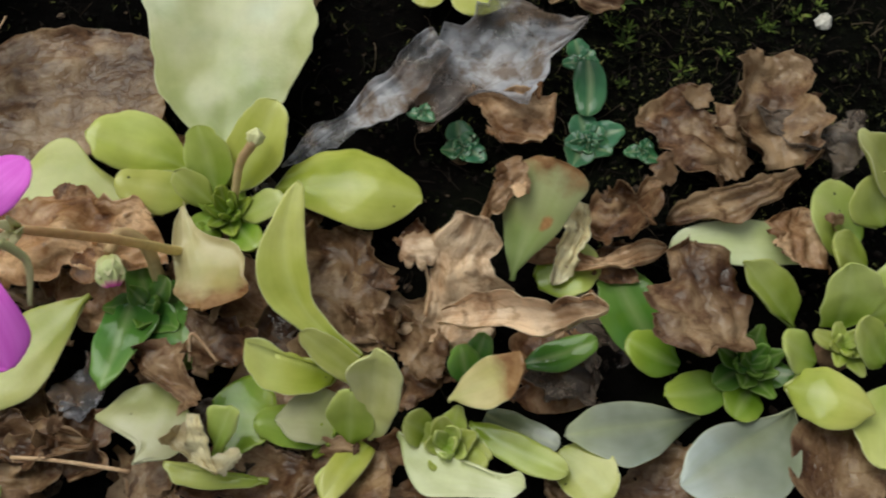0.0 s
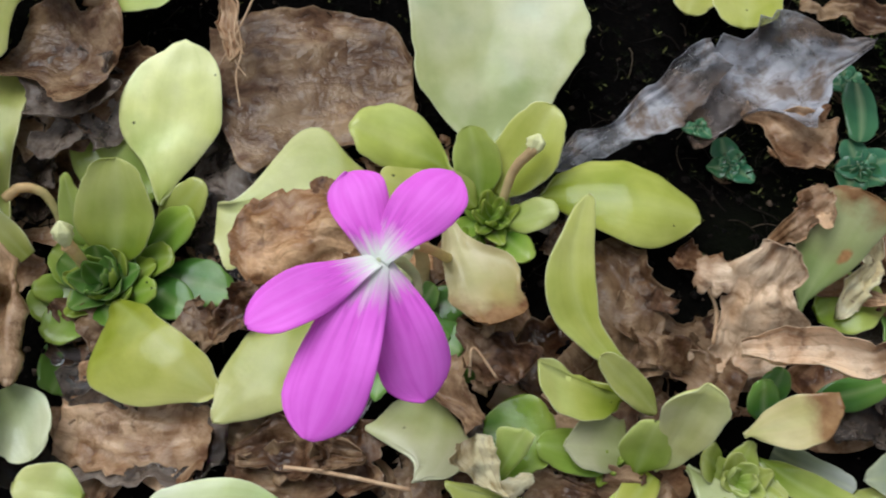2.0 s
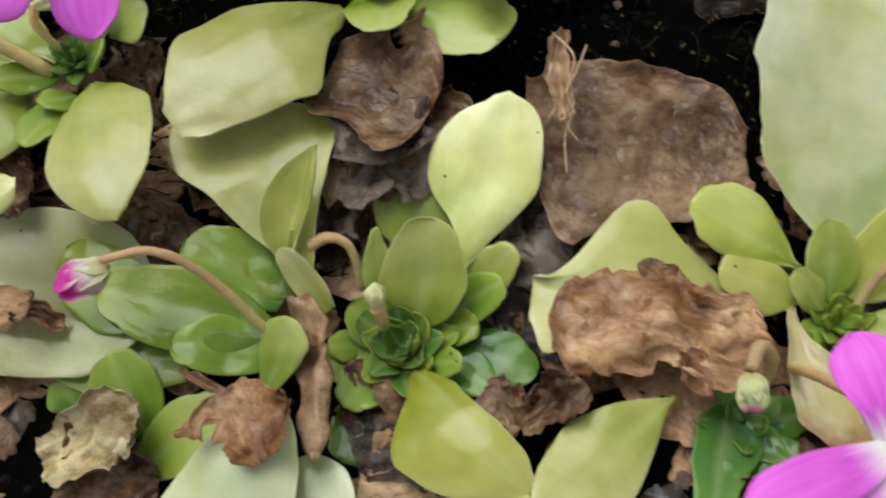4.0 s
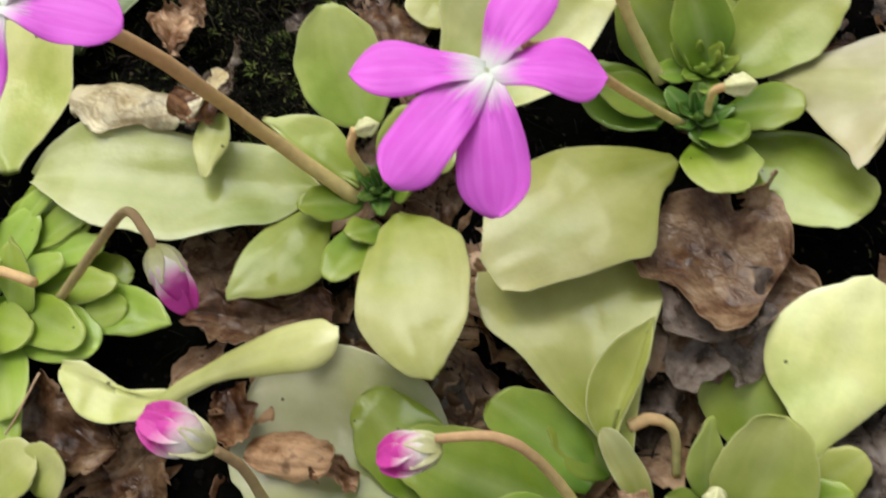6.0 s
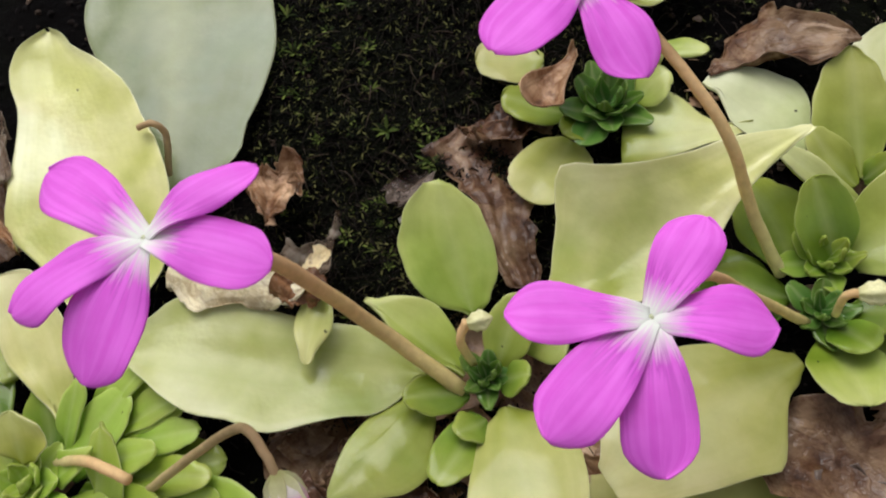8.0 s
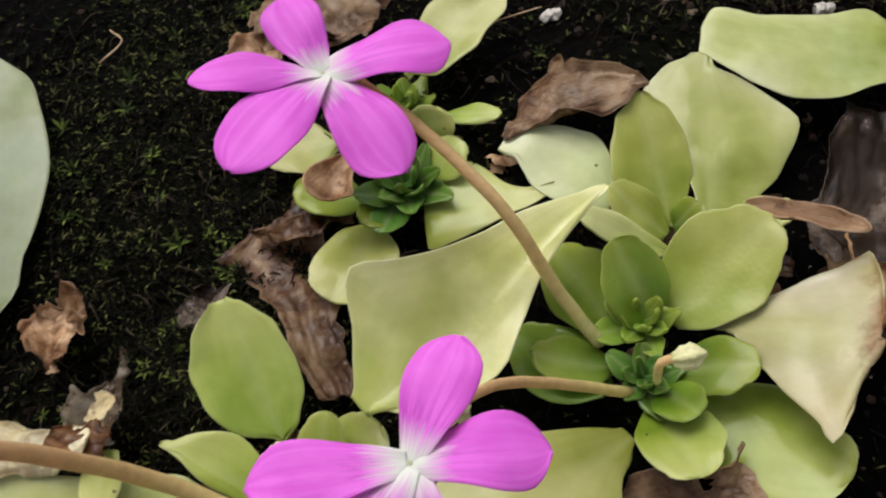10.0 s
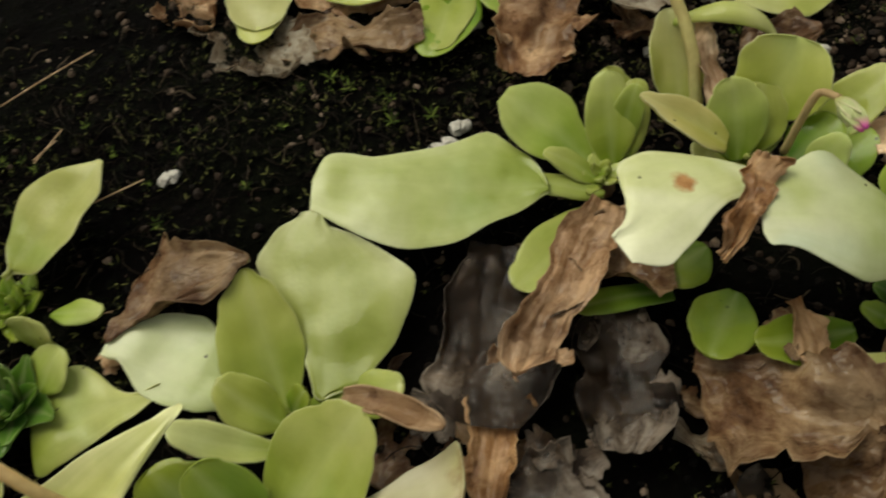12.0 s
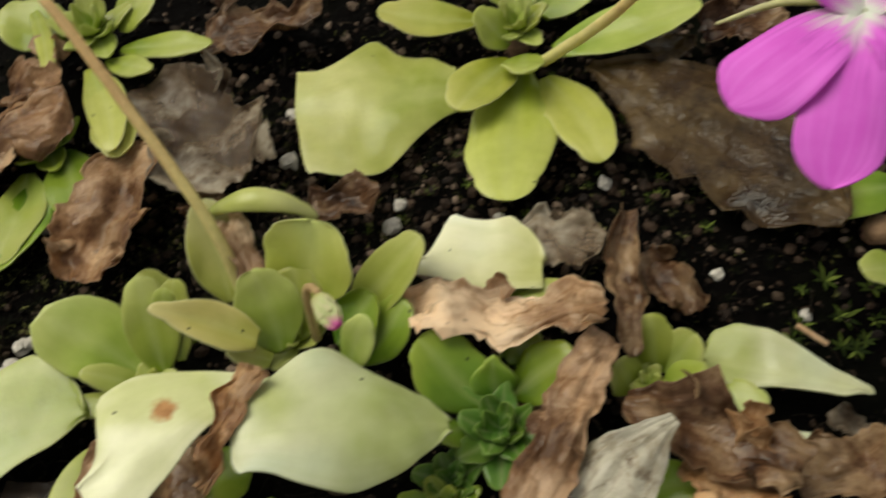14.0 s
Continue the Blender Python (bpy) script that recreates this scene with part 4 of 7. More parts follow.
leaf(plant, M_BURNT, 12.11, -7.52, 0.35, 13.69, -7.04, 1.55, 1.13, "oval", cup=20, left=(0.03, 0.08, 0.19, 0.38, 0.62, 0.75, 0.85, 0.9, 0.8, 0.71, 0.64, 0.59, 0.59), right=(0.03, 0.03, 0.12, 0.35, 0.59, 0.82, 1, 0.94, 0.89, 0.6, 0.28, 0.08, 0.05), uneven=0, sway=0, nu=32, nv=16)
leaf(plant, M_DEEP, 12.52, -7.13, 0.25, 12.32, -6.46, 0.95, 0.72, "oval")
leaf(plant, M_DEEP, 12.51, -6.88, 0.25, 12.85, -6.1, 0.65, 0.61, "oval")
leaf(plant, M_DEEP, 13.76, -6.54, -0.15, 15.33, -6.02, 0.15, 0.73, "oval")
leaf(plant, M_DEEP, 16.95, -6.35, -0.45, 15.72, -4.07, -0.25, 1.58, "oval")
leaf(plant, M_GREEN, 17.17, -6.43, -0.35, 16.01, -5.91, -0.05, 1.01, "oval")
leaf(plant, M_MOTTLE, 13.41, -4.65, 0.15, 14.25, -2.33, 1.75, 1.92, "oval", cup=-16, left=(0.03, 0.03, 0.12, 0.29, 0.47, 0.61, 0.75, 0.83, 0.91, 0.79, 0.5, 0.07, 0.03), right=(0.03, 0.03, 0.05, 0.16, 0.31, 0.54, 0.72, 0.81, 0.91, 1, 0.83, 0.21, 0.03), uneven=0, sway=0, nu=32, nv=16)
leaf(plant, M_LIME, 14.02, -4.51, -0.35, 15.45, -3.98, -0.15, 1.45, "oval")
dead_leaf(M_BISQUE, 11.99, -6.3, 0.15, 12.66, -3.62, 1.65, 2.36, "block", "crumpled tan withered leaf with ragged corners", crumple=.4, cup=-25, left=(0.96, 1, 0.99, 0.66, 0.62, 0.74, 0.83, 0.78, 0.73, 0.53, 0.34, 0.22, 0.03), right=(0.03, 0.07, 0.26, 0.58, 0.75, 0.89, 0.81, 0.66, 0.54, 0.44, 0.26, 0.03, 0.03), uneven=0.05, flaps=1)
dead_leaf(M_BISQUE, 11.87, -5.84, 0.95, 15.39, -6.09, 2.05, 1.14, "strap", cup=90, crumple=.25)
dead_leaf(M_BROWN, 10.65, -5.62, -0.25, 12.13, -6.64, 0.25, 1.24, "block", crumple=.5)
dead_leaf(M_TAN, 10.64, -3.42, -0.25, 12.02, -3.77, 0.15, 0.66, "strap")
dead_leaf(M_TAN, 12.79, -3.36, 0.55, 13.63, -2.15, 1.55, 0.95, "wedge")
dead_leaf(M_BROWN, 15.06, -3.17, -0.05, 16.99, -2.95, 0.85, 1.66, "block", crumple=.55, cup=60)
dead_leaf(M_TAN, 13.87, -4.02, -0.15, 16.74, -4.03, 0.25, 0.71, "strap", cup=50)
dead_leaf(M_STRAW, 15.21, -3, 0.85, 14.46, -4.85, -0.15, 0.6, "strap", cup=50)
dead_leaf(M_BROWN, 15.61, -3.6, -0.35, 15.85, -4.45, -0.35, 1.18, "block")
dead_leaf(M_BROWN, 11.09, -6.51, -0.35, 11.77, -7.31, -0.15, 1.12, "block")
dead_leaf(M_GREY, 13.9, -6.74, -0.35, 15.57, -7.16, -0.25, 0.93, "block", "dark papery withered leaf lying flat on the soil")
dead_leaf(M_BROWN, 6.44, -9.2, -0.35, 9.31, -9.22, -0.25, 1.46, "block")
dead_leaf(M_BROWN, 8.78, -9.21, -0.45, 11.01, -9.38, -0.35, 1.57, "block")
dead_leaf(M_BROWN, 15.35, -8.98, -0.35, 14.03, -9.38, -0.35, 1.08, "block")

plant = butterwort(20.8, -5.88, -0.25, "lime-green butterwort rosette with rounded leaves")
leaf(plant, M_LIME, 19.68, -5.52, -0.05, 18.3, -4.52, 1.35, 1.41, "oval", cup=16, left=(0.03, 0.03, 0.05, 0.13, 0.22, 0.33, 0.35, 0.34, 0.32, 0.17, 0.03, 0.03, 0.03), right=(0.03, 0.03, 0.32, 0.74, 0.84, 0.95, 1, 0.9, 0.81, 0.5, 0.17, 0.03, 0.03), uneven=0, sway=0, nu=32, nv=16)
leaf(plant, M_LIME, 20.65, -5.52, -0.05, 20.55, -4.51, 1.35, 1.89, "oval", cup=12, left=(0.03, 0.03, 0.42, 0.46, 0.51, 0.57, 0.52, 0.47, 0.43, 0.31, 0.1, 0.03, 0.03), right=(0.03, 0.03, 0.23, 0.51, 0.69, 0.84, 1, 0.88, 0.76, 0.65, 0.37, 0.12, 0.07), uneven=0, sway=0, nu=32, nv=16)
leaf(plant, M_LIME, 21.34, -3.5, 0.15, 20.05, -2.8, 1.15, 1.63, "round")
leaf(plant, M_LIME, 21.37, -4.2, 0.15, 20.32, -4.09, 1.15, 1.35, "oval")
leaf(plant, M_YELLOW, 19.37, -6.88, -0.05, 21.03, -7.51, 0.45, 1.44, "oval", cup=-14, bend=.25, left=(0.03, 0.03, 0.22, 0.64, 0.75, 0.89, 0.85, 0.74, 0.63, 0.45, 0.19, 0.03, 0.03), right=(0.03, 0.03, 0.24, 0.52, 0.8, 0.89, 1, 0.95, 0.8, 0.58, 0.22, 0.03, 0.03), uneven=0, sway=0, nu=32, nv=16)
leaf(plant, M_LIME, 21.53, -6.24, -0.05, 20.64, -5.75, 1.15, 1.06, "oval")
leaf(plant, M_LIME, 20.1, -6.26, -0.15, 19.2, -6.01, 0.65, 0.97, "oval")
core(plant, M_LIME, 20.72, -5.95, -0.05, 0.77, 11)
leaf(plant, M_LIME, 21.91, -3.06, 0.15, 21.45, -2.17, 0.95, 1.54, "oval")
leaf(plant, M_PALE, 22.57, -2.02, 0.15, 20.97, -1.54, 1.75, 1.5, "pointed")
leaf(plant, M_PALE, 21.78, -6.81, -0.25, 21.02, -8.63, 0.35, 1.39, "oval")
leaf(plant, M_LIME, 21.62, -5.95, -0.15, 22.87, -5.8, 0.35, 1.47, "oval")
leaf(plant, M_LIME, 21.48, -5.17, -0.15, 22.8, -4.17, 0.55, 1.5, "oval")

plant = butterwort(18.7, -6.36, -0.45, "dark green butterwort rosette half hidden under a brown leaf")
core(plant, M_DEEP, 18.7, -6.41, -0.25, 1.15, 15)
leaf(plant, M_GREEN, 18.24, -6.81, -0.25, 16.73, -7.26, 0.25, 0.97, "oval")
leaf(plant, M_BLUE, 17.57, -7.54, -0.35, 14.57, -8.16, 0.15, 1.72, "oval", "silvery grey-green leaf lying out over the soil", wave=.05, cup=12, left=(0.03, 0.04, 0.15, 0.32, 0.55, 0.82, 0.95, 1, 0.7, 0.44, 0.2, 0.05, 0.03), right=(0.03, 0.03, 0.1, 0.21, 0.35, 0.5, 0.62, 0.65, 0.61, 0.44, 0.27, 0.07, 0.03), uneven=0, sway=0, nu=32, nv=16)
leaf(plant, M_BLUE, 19.63, -7.3, -0.35, 16.99, -9.09, 0.05, 2.63, "oval", "silvery grey-green leaf lying out over the soil", wave=.05, left=(0.03, 0.05, 0.21, 0.47, 0.79, 0.95, 1, 0.81, 0.64, 0.48, 0.37, 0.03, 0.03), right=(0.03, 0.04, 0.07, 0.12, 0.19, 0.3, 0.43, 0.48, 0.43, 0.34, 0.17, 0.03, 0.03), uneven=0, sway=0, nu=32, nv=16)
leaf(plant, M_GREEN, 18.75, -6.89, -0.35, 18.21, -7.62, 0.05, 0.97, "oval")
leaf(plant, M_WHITE, 20.43, -3.67, 0.15, 16.98, -3.85, 0.35, 1.16, "strap")
leaf(plant, M_BROWN, 20.48, -7.48, -0.25, 20.2, -9.39, -0.15, 1.99, "block")
dead_leaf(M_TAN, 19.63, -3.02, 0.85, 20, -4.47, 0.75, 1.24, "block")
dead_leaf(M_BROWN, 17.44, -3.85, 0.85, 17.33, -6.76, 1.25, 2.53, "block", "broad grey-brown withered leaf bent over a green rosette", crumple=.3, cup=-20, left=(0.1, 0.13, 0.25, 0.45, 0.59, 0.69, 0.81, 0.94, 1, 0.71, 0.17, 0.03, 0.03), right=(0.03, 0.06, 0.46, 0.45, 0.43, 0.72, 0.9, 0.81, 0.8, 0.65, 0.5, 0.03, 0.03), uneven=0.05, flaps=0)
dead_leaf(M_BROWN, 19.65, 1.24, 0.95, 19.43, -1.92, 0.65, 1.96, "block", "tan withered leaf with upturned corners on mossy soil", crumple=.4)
dead_leaf(M_BROWN, 17.18, 0.44, -0.15, 18.67, -2.08, 0.05, 1.88, "block", crumple=.4)
dead_leaf(M_GREY, 18.96, -0.45, 0.95, 21.42, -1.67, 0.55, 1.58, "wedge", crumple=.4)
dead_leaf(M_BROWN, 18.7, -0.06, 0.05, 20.64, -1.53, 0.25, 1.61, "block", crumple=.4)
dead_leaf(M_BROWN, 19.85, -2.16, 0.85, 17.13, -3.12, 0.15, 0.87, "strap", cup=60)
dead_leaf(M_FILM, 7.66, -1.65, -0.15, 11.68, 1.45, 0.55, 2.07, "block", "thin grey translucent skeleton of a withered leaf", crumple=.2, left=(0.03, 0.04, 0.15, 0.32, 0.39, 0.03, 0.13, 0.28, 0.38, 0.44, 0.43, 0.42, 0.42), right=(0.03, 0.05, 0.19, 0.35, 0.48, 0.71, 0.99, 1, 0.9, 0.74, 0.6, 0.52, 0.5), uneven=0.05, flaps=0)
dead_leaf(M_FILM, 11.04, -0.48, 0.05, 15.18, 2.01, 0.85, 3.39, "block", "thin grey translucent skeleton of a withered leaf", crumple=.25, left=(0.3, 0.32, 0.41, 0.56, 0.74, 0.94, 1, 0.92, 0.74, 0.46, 0.21, 0.05, 0.03), right=(0.3, 0.3, 0.31, 0.27, 0.16, 0.35, 0.96, 0.55, 0.27, 0.17, 0.08, 0.03, 0.03), uneven=0.05, flaps=0)
dead_leaf(M_TAN, 12.29, 0.26, 0.35, 14.17, -0.92, 0.25, 1.51, "wedge", crumple=.35)
dead_leaf(M_BROWN, 13.83, 3.53, -0.05, 16.14, 2.89, 0.25, 0.88, "block")

plant = butterwort(12.25, 5.7, -0.45, "pale yellow butterwort rosette at the edge of the bed")
core(plant, M_LIME, 12.11, 5.27, -0.15, 1, 9)
leaf(plant, M_YELLOW, 11.83, 5.23, -0.15, 10.96, 2.81, 0.25, 1.48, "oval")
leaf(plant, M_YELLOW, 12.39, 5.31, -0.15, 12.42, 2.55, 0.25, 1.88, "round")

plant = butterwort(15.16, -0.6, -0.55, "small bluish-green liverwort clump on the soil")
core(plant, M_LIVER, 15.29, -0.65, -0.45, 0.99, 9, high=.12, wide=.9)
core(plant, M_LIVER, 16.61, -0.91, -0.45, 0.53, 6, high=.12, wide=.9)

plant = butterwort(15.19, 1.59, -0.55, "small bluish-green liverwort clump on the soil")
core(plant, M_LIVER, 15.19, 1.7, -0.45, 0.71, 7, high=.12, wide=.9)
leaf(plant, M_LIVER, 15.32, 1.64, -0.35, 15.27, -0.04, -0.25, 0.85, "strap")

plant = butterwort(12.17, -0.87, -0.55, "small bluish-green liverwort clump on the soil")
core(plant, M_LIVER, 12.18, -0.92, -0.45, 0.78, 7, high=.12, wide=.9)
core(plant, M_LIVER, 11.14, -0.48, 0.45, 0.41, 6, high=.12, wide=.9)

plant = butterwort(4.81, -5.53, -0.45, "dark green butterwort shaded below an open flower")
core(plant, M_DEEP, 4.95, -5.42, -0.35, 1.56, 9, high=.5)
leaf(plant, M_DEEP, 4.59, -5.33, -0.25, 4.48, -7.56, 0.25, 1.57, "oval", left=(0.17, 0.22, 0.49, 0.93, 1, 0.89, 0.73, 0.58, 0.48, 0.4, 0.18, 0.03, 0.03), right=(0.06, 0.13, 0.5, 0.67, 0.68, 0.69, 0.7, 0.62, 0.54, 0.47, 0.2, 0.03, 0.03), uneven=0, sway=0, nu=32, nv=16)
leaf(plant, M_DEEP, 5.14, -5.82, -0.35, 6.15, -6.26, -0.05, 1.13, "oval")
leaf(plant, M_DEEP, 5.41, -6.05, -0.45, 6.66, -6.57, -0.25, 1.14, "oval")
stalk(plant, M_STALKR, [(5.14, -4.76, -0.25), (5.09, -4.33, 0.75), (4.72, -4.27, 1.35), (4.57, -4.79, 1.45)], 0.17, 0.13)
bud(plant, (4.58, -4.85, 1.45), (4.73, -5.48, 1.25), 0.28, True)
leaf(plant, M_PALE, 3.55, -5.2, -0.25, 1.22, -8.36, 0.35, 2.01, "oval", wave=.05, cup=-12, left=(0.03, 0.03, 0.12, 0.27, 0.46, 0.67, 0.86, 0.93, 0.7, 0.47, 0.23, 0.03, 0.03), right=(0.03, 0.05, 0.19, 0.41, 0.68, 0.86, 1, 0.9, 0.78, 0.56, 0.29, 0.07, 0.03), uneven=0, sway=0, nu=32, nv=16)
leaf(plant, M_SAGE, 5.86, -7.15, -0.35, 5.42, -9.13, 0.15, 2.59, "oval", cup=-8, left=(0.03, 0.03, 0.03, 0.18, 0.41, 0.61, 0.8, 0.71, 0.6, 0.46, 0.21, 0.03, 0.03), right=(0.03, 0.03, 0.23, 0.53, 0.73, 0.82, 0.92, 1, 0.21, 0.04, 0.03, 0.03, 0.03), uneven=0, sway=0, nu=32, nv=16)
leaf(plant, M_LIME, 7.1, -8.88, 0.05, 7.57, -7.91, 0.85, 0.97, "oval", cup=14, left=(0.03, 0.03, 0.03, 0.03, 0.22, 0.52, 0.68, 0.85, 1, 0.83, 0.23, 0.03, 0.03), right=(0.03, 0.03, 0.26, 0.31, 0.36, 0.43, 0.5, 0.57, 0.54, 0.52, 0.51, 0.5, 0.5), uneven=0, sway=0, nu=32, nv=16)
leaf(plant, M_LIME, 8.29, -9.3, -0.15, 6.06, -9.07, 0.15, 0.8, "oval", cup=20, left=(0.03, 0.03, 0.13, 0.45, 0.64, 0.78, 0.93, 1, 0.93, 0.88, 0.32, 0.03, 0.03), right=(0.03, 0.03, 0.04, 0.04, 0.05, 0.06, 0.13, 0.23, 0.3, 0.26, 0.23, 0.22, 0.21), uneven=0, sway=0, nu=32, nv=16)
leaf(plant, M_GREEN, 6.78, -7.81, -0.35, 8.3, -8.02, -0.15, 1.83, "oval")
dead_leaf(M_AMBER, 1.01, -4.17, 0.55, 5.04, -3.69, 0.25, 2.23, "block", "rolled tan withered leaf with torn edges", crumple=.5, cup=-30)
dead_leaf(M_AMBER, 3.37, -4.38, 0.25, 4.81, -4.99, 0.95, 0.89, "strap", cup=60)
dead_leaf(M_BROWN, 0.64, -6.35, -0.35, 1.66, -5.34, -0.15, 1.07, "block")
dead_leaf(M_STRAW, 6.36, -8.11, 0.35, 7.38, -9.29, 0.35, 1.42, "block", cup=30, crumple=.25, left=(0.08, 0.12, 0.3, 0.59, 0.54, 0.48, 0.41, 0.34, 0.24, 0.16, 0.1, 0.06, 0.05), right=(0.49, 0.51, 0.61, 0.78, 1, 0.8, 0.57, 0.36, 0.3, 0.25, 0.11, 0.03, 0.03), uneven=0.05, flaps=1)
dead_leaf(M_BROWN, 5.02, -6.77, -0.15, 6.76, -7.71, 0.25, 2.1, "block", crumple=.35, left=(0.24, 0.27, 0.48, 0.64, 0.78, 0.94, 1, 0.81, 0.63, 0.47, 0.34, 0.27, 0.25), right=(0.07, 0.07, 0.08, 0.1, 0.11, 0.14, 0.16, 0.21, 0.28, 0.34, 0.38, 0.41, 0.41), uneven=0.05, flaps=0)
dead_leaf(M_FILM, 3.3, -7.24, -0.35, 4.33, -7.97, -0.25, 1.11, "block")
dead_leaf(M_BROWN, 1.61, -8.83, -0.35, 4.37, -8.52, 0.05, 0.96, "strap")
dead_leaf(M_BROWN, 1.25, -9.08, -0.45, 3.82, -9.33, -0.25, 1.08, "strap")
dead_leaf(M_BROWN, 4.26, -7.7, -0.35, 3.79, -9.32, -0.35, 1.45, "block")
dead_leaf(M_BROWN, 1.92, -8.96, -0.25, 4.62, -9.15, -0.35, 0.19, "strap", cup=80)

plant = butterwort(-2.33, -5.2, -1.2, "butterwort with tall pale leaves round a dark heart")
leaf(plant, M_BUTTER, -1.18, -3.31, -0.5, -1.02, 0.44, 0.8, 2.75, "oval", cup=-14, left=(0.03, 0.06, 0.14, 0.25, 0.45, 0.85, 1, 1, 0.86, 0.62, 0.27, 0.04, 0.03), right=(0.03, 0.03, 0.14, 0.23, 0.43, 0.64, 0.82, 0.8, 0.74, 0.65, 0.46, 0.11, 0.03), uneven=0, sway=0, nu=32, nv=16)
leaf(plant, M_LIME, -1.59, -3.11, -0.9, -3.3, -1.05, -0.1, 1.95, "oval")
leaf(plant, M_LIME, -1.98, -4.74, -0.7, -1.92, -2.78, 0.8, 1.92, "oval", cup=24)
leaf(plant, M_LIME, -2.72, -4.35, -0.7, -3.13, -3.15, 0.5, 0.76, "pointed")
leaf(plant, M_GREEN, -1.32, -4.29, -0.9, -0.28, -3.52, -0.2, 1.05, "oval")
leaf(plant, M_LIME, -1.13, -3.99, -0.9, -0.22, -2.7, -0.2, 1.06, "oval")
leaf(plant, M_GREEN, -1.49, -4.73, -0.9, -0.6, -4.54, -0.5, 0.87, "oval")
leaf(plant, M_YELLOW, -1.7, -5.72, -0.55, 1.13, -7.71, 0.25, 3.28, "oval", cup=-20, bend=.45, left=(0.03, 0.03, 0.1, 0.17, 0.24, 0.22, 0.25, 0.27, 0.27, 0.25, 0.13, 0.03, 0.03), right=(0.18, 0.19, 0.25, 0.46, 0.79, 1, 0.96, 0.88, 0.72, 0.48, 0.27, 0.03, 0.03), uneven=0, sway=0, nu=32, nv=16)
leaf(plant, M_GREEN, -2.44, -5.67, -1, -3.02, -6.78, -0.5, 1.14, "oval")
leaf(plant, M_DEEP, -2.43, -6.4, -1.2, -2.75, -7.89, -0.9, 1.39, "oval")
leaf(plant, M_DEEP, -1.09, -4.86, -1.1, 0.77, -5.15, -0.9, 1.24, "oval")
leaf(plant, M_DEEP, -1.43, -5.06, -1.1, 0.02, -5.76, -0.8, 0.98, "oval")
leaf(plant, M_GREEN, -3.04, -5.39, -1, -3.67, -5.62, -0.6, 0.74, "oval")
leaf(plant, M_GREEN, -1.56, -5.53, -0.9, -0.77, -5.4, -0.3, 0.72, "oval")
core(plant, M_GREEN, -2.17, -5.17, -0.95, 1.76, 13, high=.6, wide=.75)
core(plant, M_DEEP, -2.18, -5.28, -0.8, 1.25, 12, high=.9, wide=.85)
stalk(plant, M_STALKY, [(-2.54, -5.01, -0.6), (-2.61, -4.87, 0.2), (-2.69, -4.82, 0.4)], 0.12, 0.16)
seed_head(plant, (-2.69, -4.82, 0.4), (-2.75, -4.47, 0.9), 0.23)
stalk(plant, M_STALKY, [(-3.34, -4.13, -0.9), (-3.67, -3.52, -0.1), (-4.13, -3.48, 0.2), (-4.5, -3.75, 0.1)], 0.09, 0.13)
leaf(plant, M_PALE, -4.14, -4.85, -0.25, -6.64, -0.69, 0.05, 4.2, "oval", cup=8, bend=.3, left=(0.03, 0.03, 0.11, 0.17, 0.24, 0.42, 0.59, 0.75, 0.96, 0.99, 1, 0.96, 0.95), right=(0.03, 0.03, 0.05, 0.12, 0.21, 0.31, 0.46, 0.6, 0.78, 0.87, 0.46, 0.12, 0.06), uneven=0, sway=0, nu=32, nv=16)
leaf(plant, M_YELLOW, -4.76, -4.38, 0.25, -4.67, -1.87, 1.25, 1.79, "oval", cup=55, left=(0.03, 0.03, 0.26, 0.58, 0.82, 0.97, 1, 0.9, 0.72, 0.47, 0.21, 0.04, 0.03), right=(0.06, 0.06, 0.06, 0.07, 0.1, 0.15, 0.19, 0.21, 0.23, 0.16, 0.09, 0.04, 0.03), uneven=0, sway=0, nu=32, nv=16)
leaf(plant, M_PALE, -3.83, -4.94, -0.35, -4.98, -4.08, 0.55, 0.66, "strap", cup=40)
dead_leaf(M_TAN, -4.1, -5.13, 1.3, -3.1, -7.96, 0.4, 2.14, "strap", "brown rolled-up withered leaf", cup=-150, crumple=.2, flaps=0)
dead_leaf(M_BROWN, 4.39, 0.62, -0.35, -0.58, -0.06, -0.2, 5.37, "block", "broad flat brown withered leaf spread on the soil", crumple=.14, cup=-6, ragged=.04, left=(0.31, 0.44, 0.5, 0.59, 0.66, 0.71, 0.67, 0.87, 1, 0.85, 0.4, 0.03, 0.03), right=(0.19, 0.23, 0.47, 0.63, 0.78, 0.79, 0.8, 0.77, 0.74, 0.7, 0.59, 0.51, 0.5), uneven=0.05, flaps=0)
dead_leaf(M_BROWN, -5.38, -0.48, -0.2, -1.66, -0.01, -0.1, 4.25, "block", "thin pinkish-brown withered leaf between two rosettes", crumple=.16, cup=-8, left=(0.28, 0.29, 0.33, 0.39, 0.42, 0.45, 0.44, 0.42, 0.39, 0.36, 0.28, 0.05, 0.03), right=(0.57, 0.63, 0.78, 0.89, 1, 0.98, 0.9, 0.75, 0.41, 0.26, 0.16, 0.09, 0.08), uneven=0.05, flaps=0)
dead_leaf(M_GREY, -5.3, 0.02, -0.5, -2.39, -1.71, -0.5, 2.48, "block", crumple=.3)
# dark grey piece added for the shadowed lower part of the broad brown leaf
dead_leaf(M_GREY, -0.28, -1.67, -0.7, 1.08, -3.36, -0.7, 1.89, "block", crumple=.25)
dead_leaf(M_GREY, -5.09, -2.78, -0.5, -3.7, -2.95, -0.5, 1.03, "strap")
dead_leaf(M_TAN, -0.05, 2, 1, 0.1, -0.2, 0.8, 0.57, "strap", cup=70)
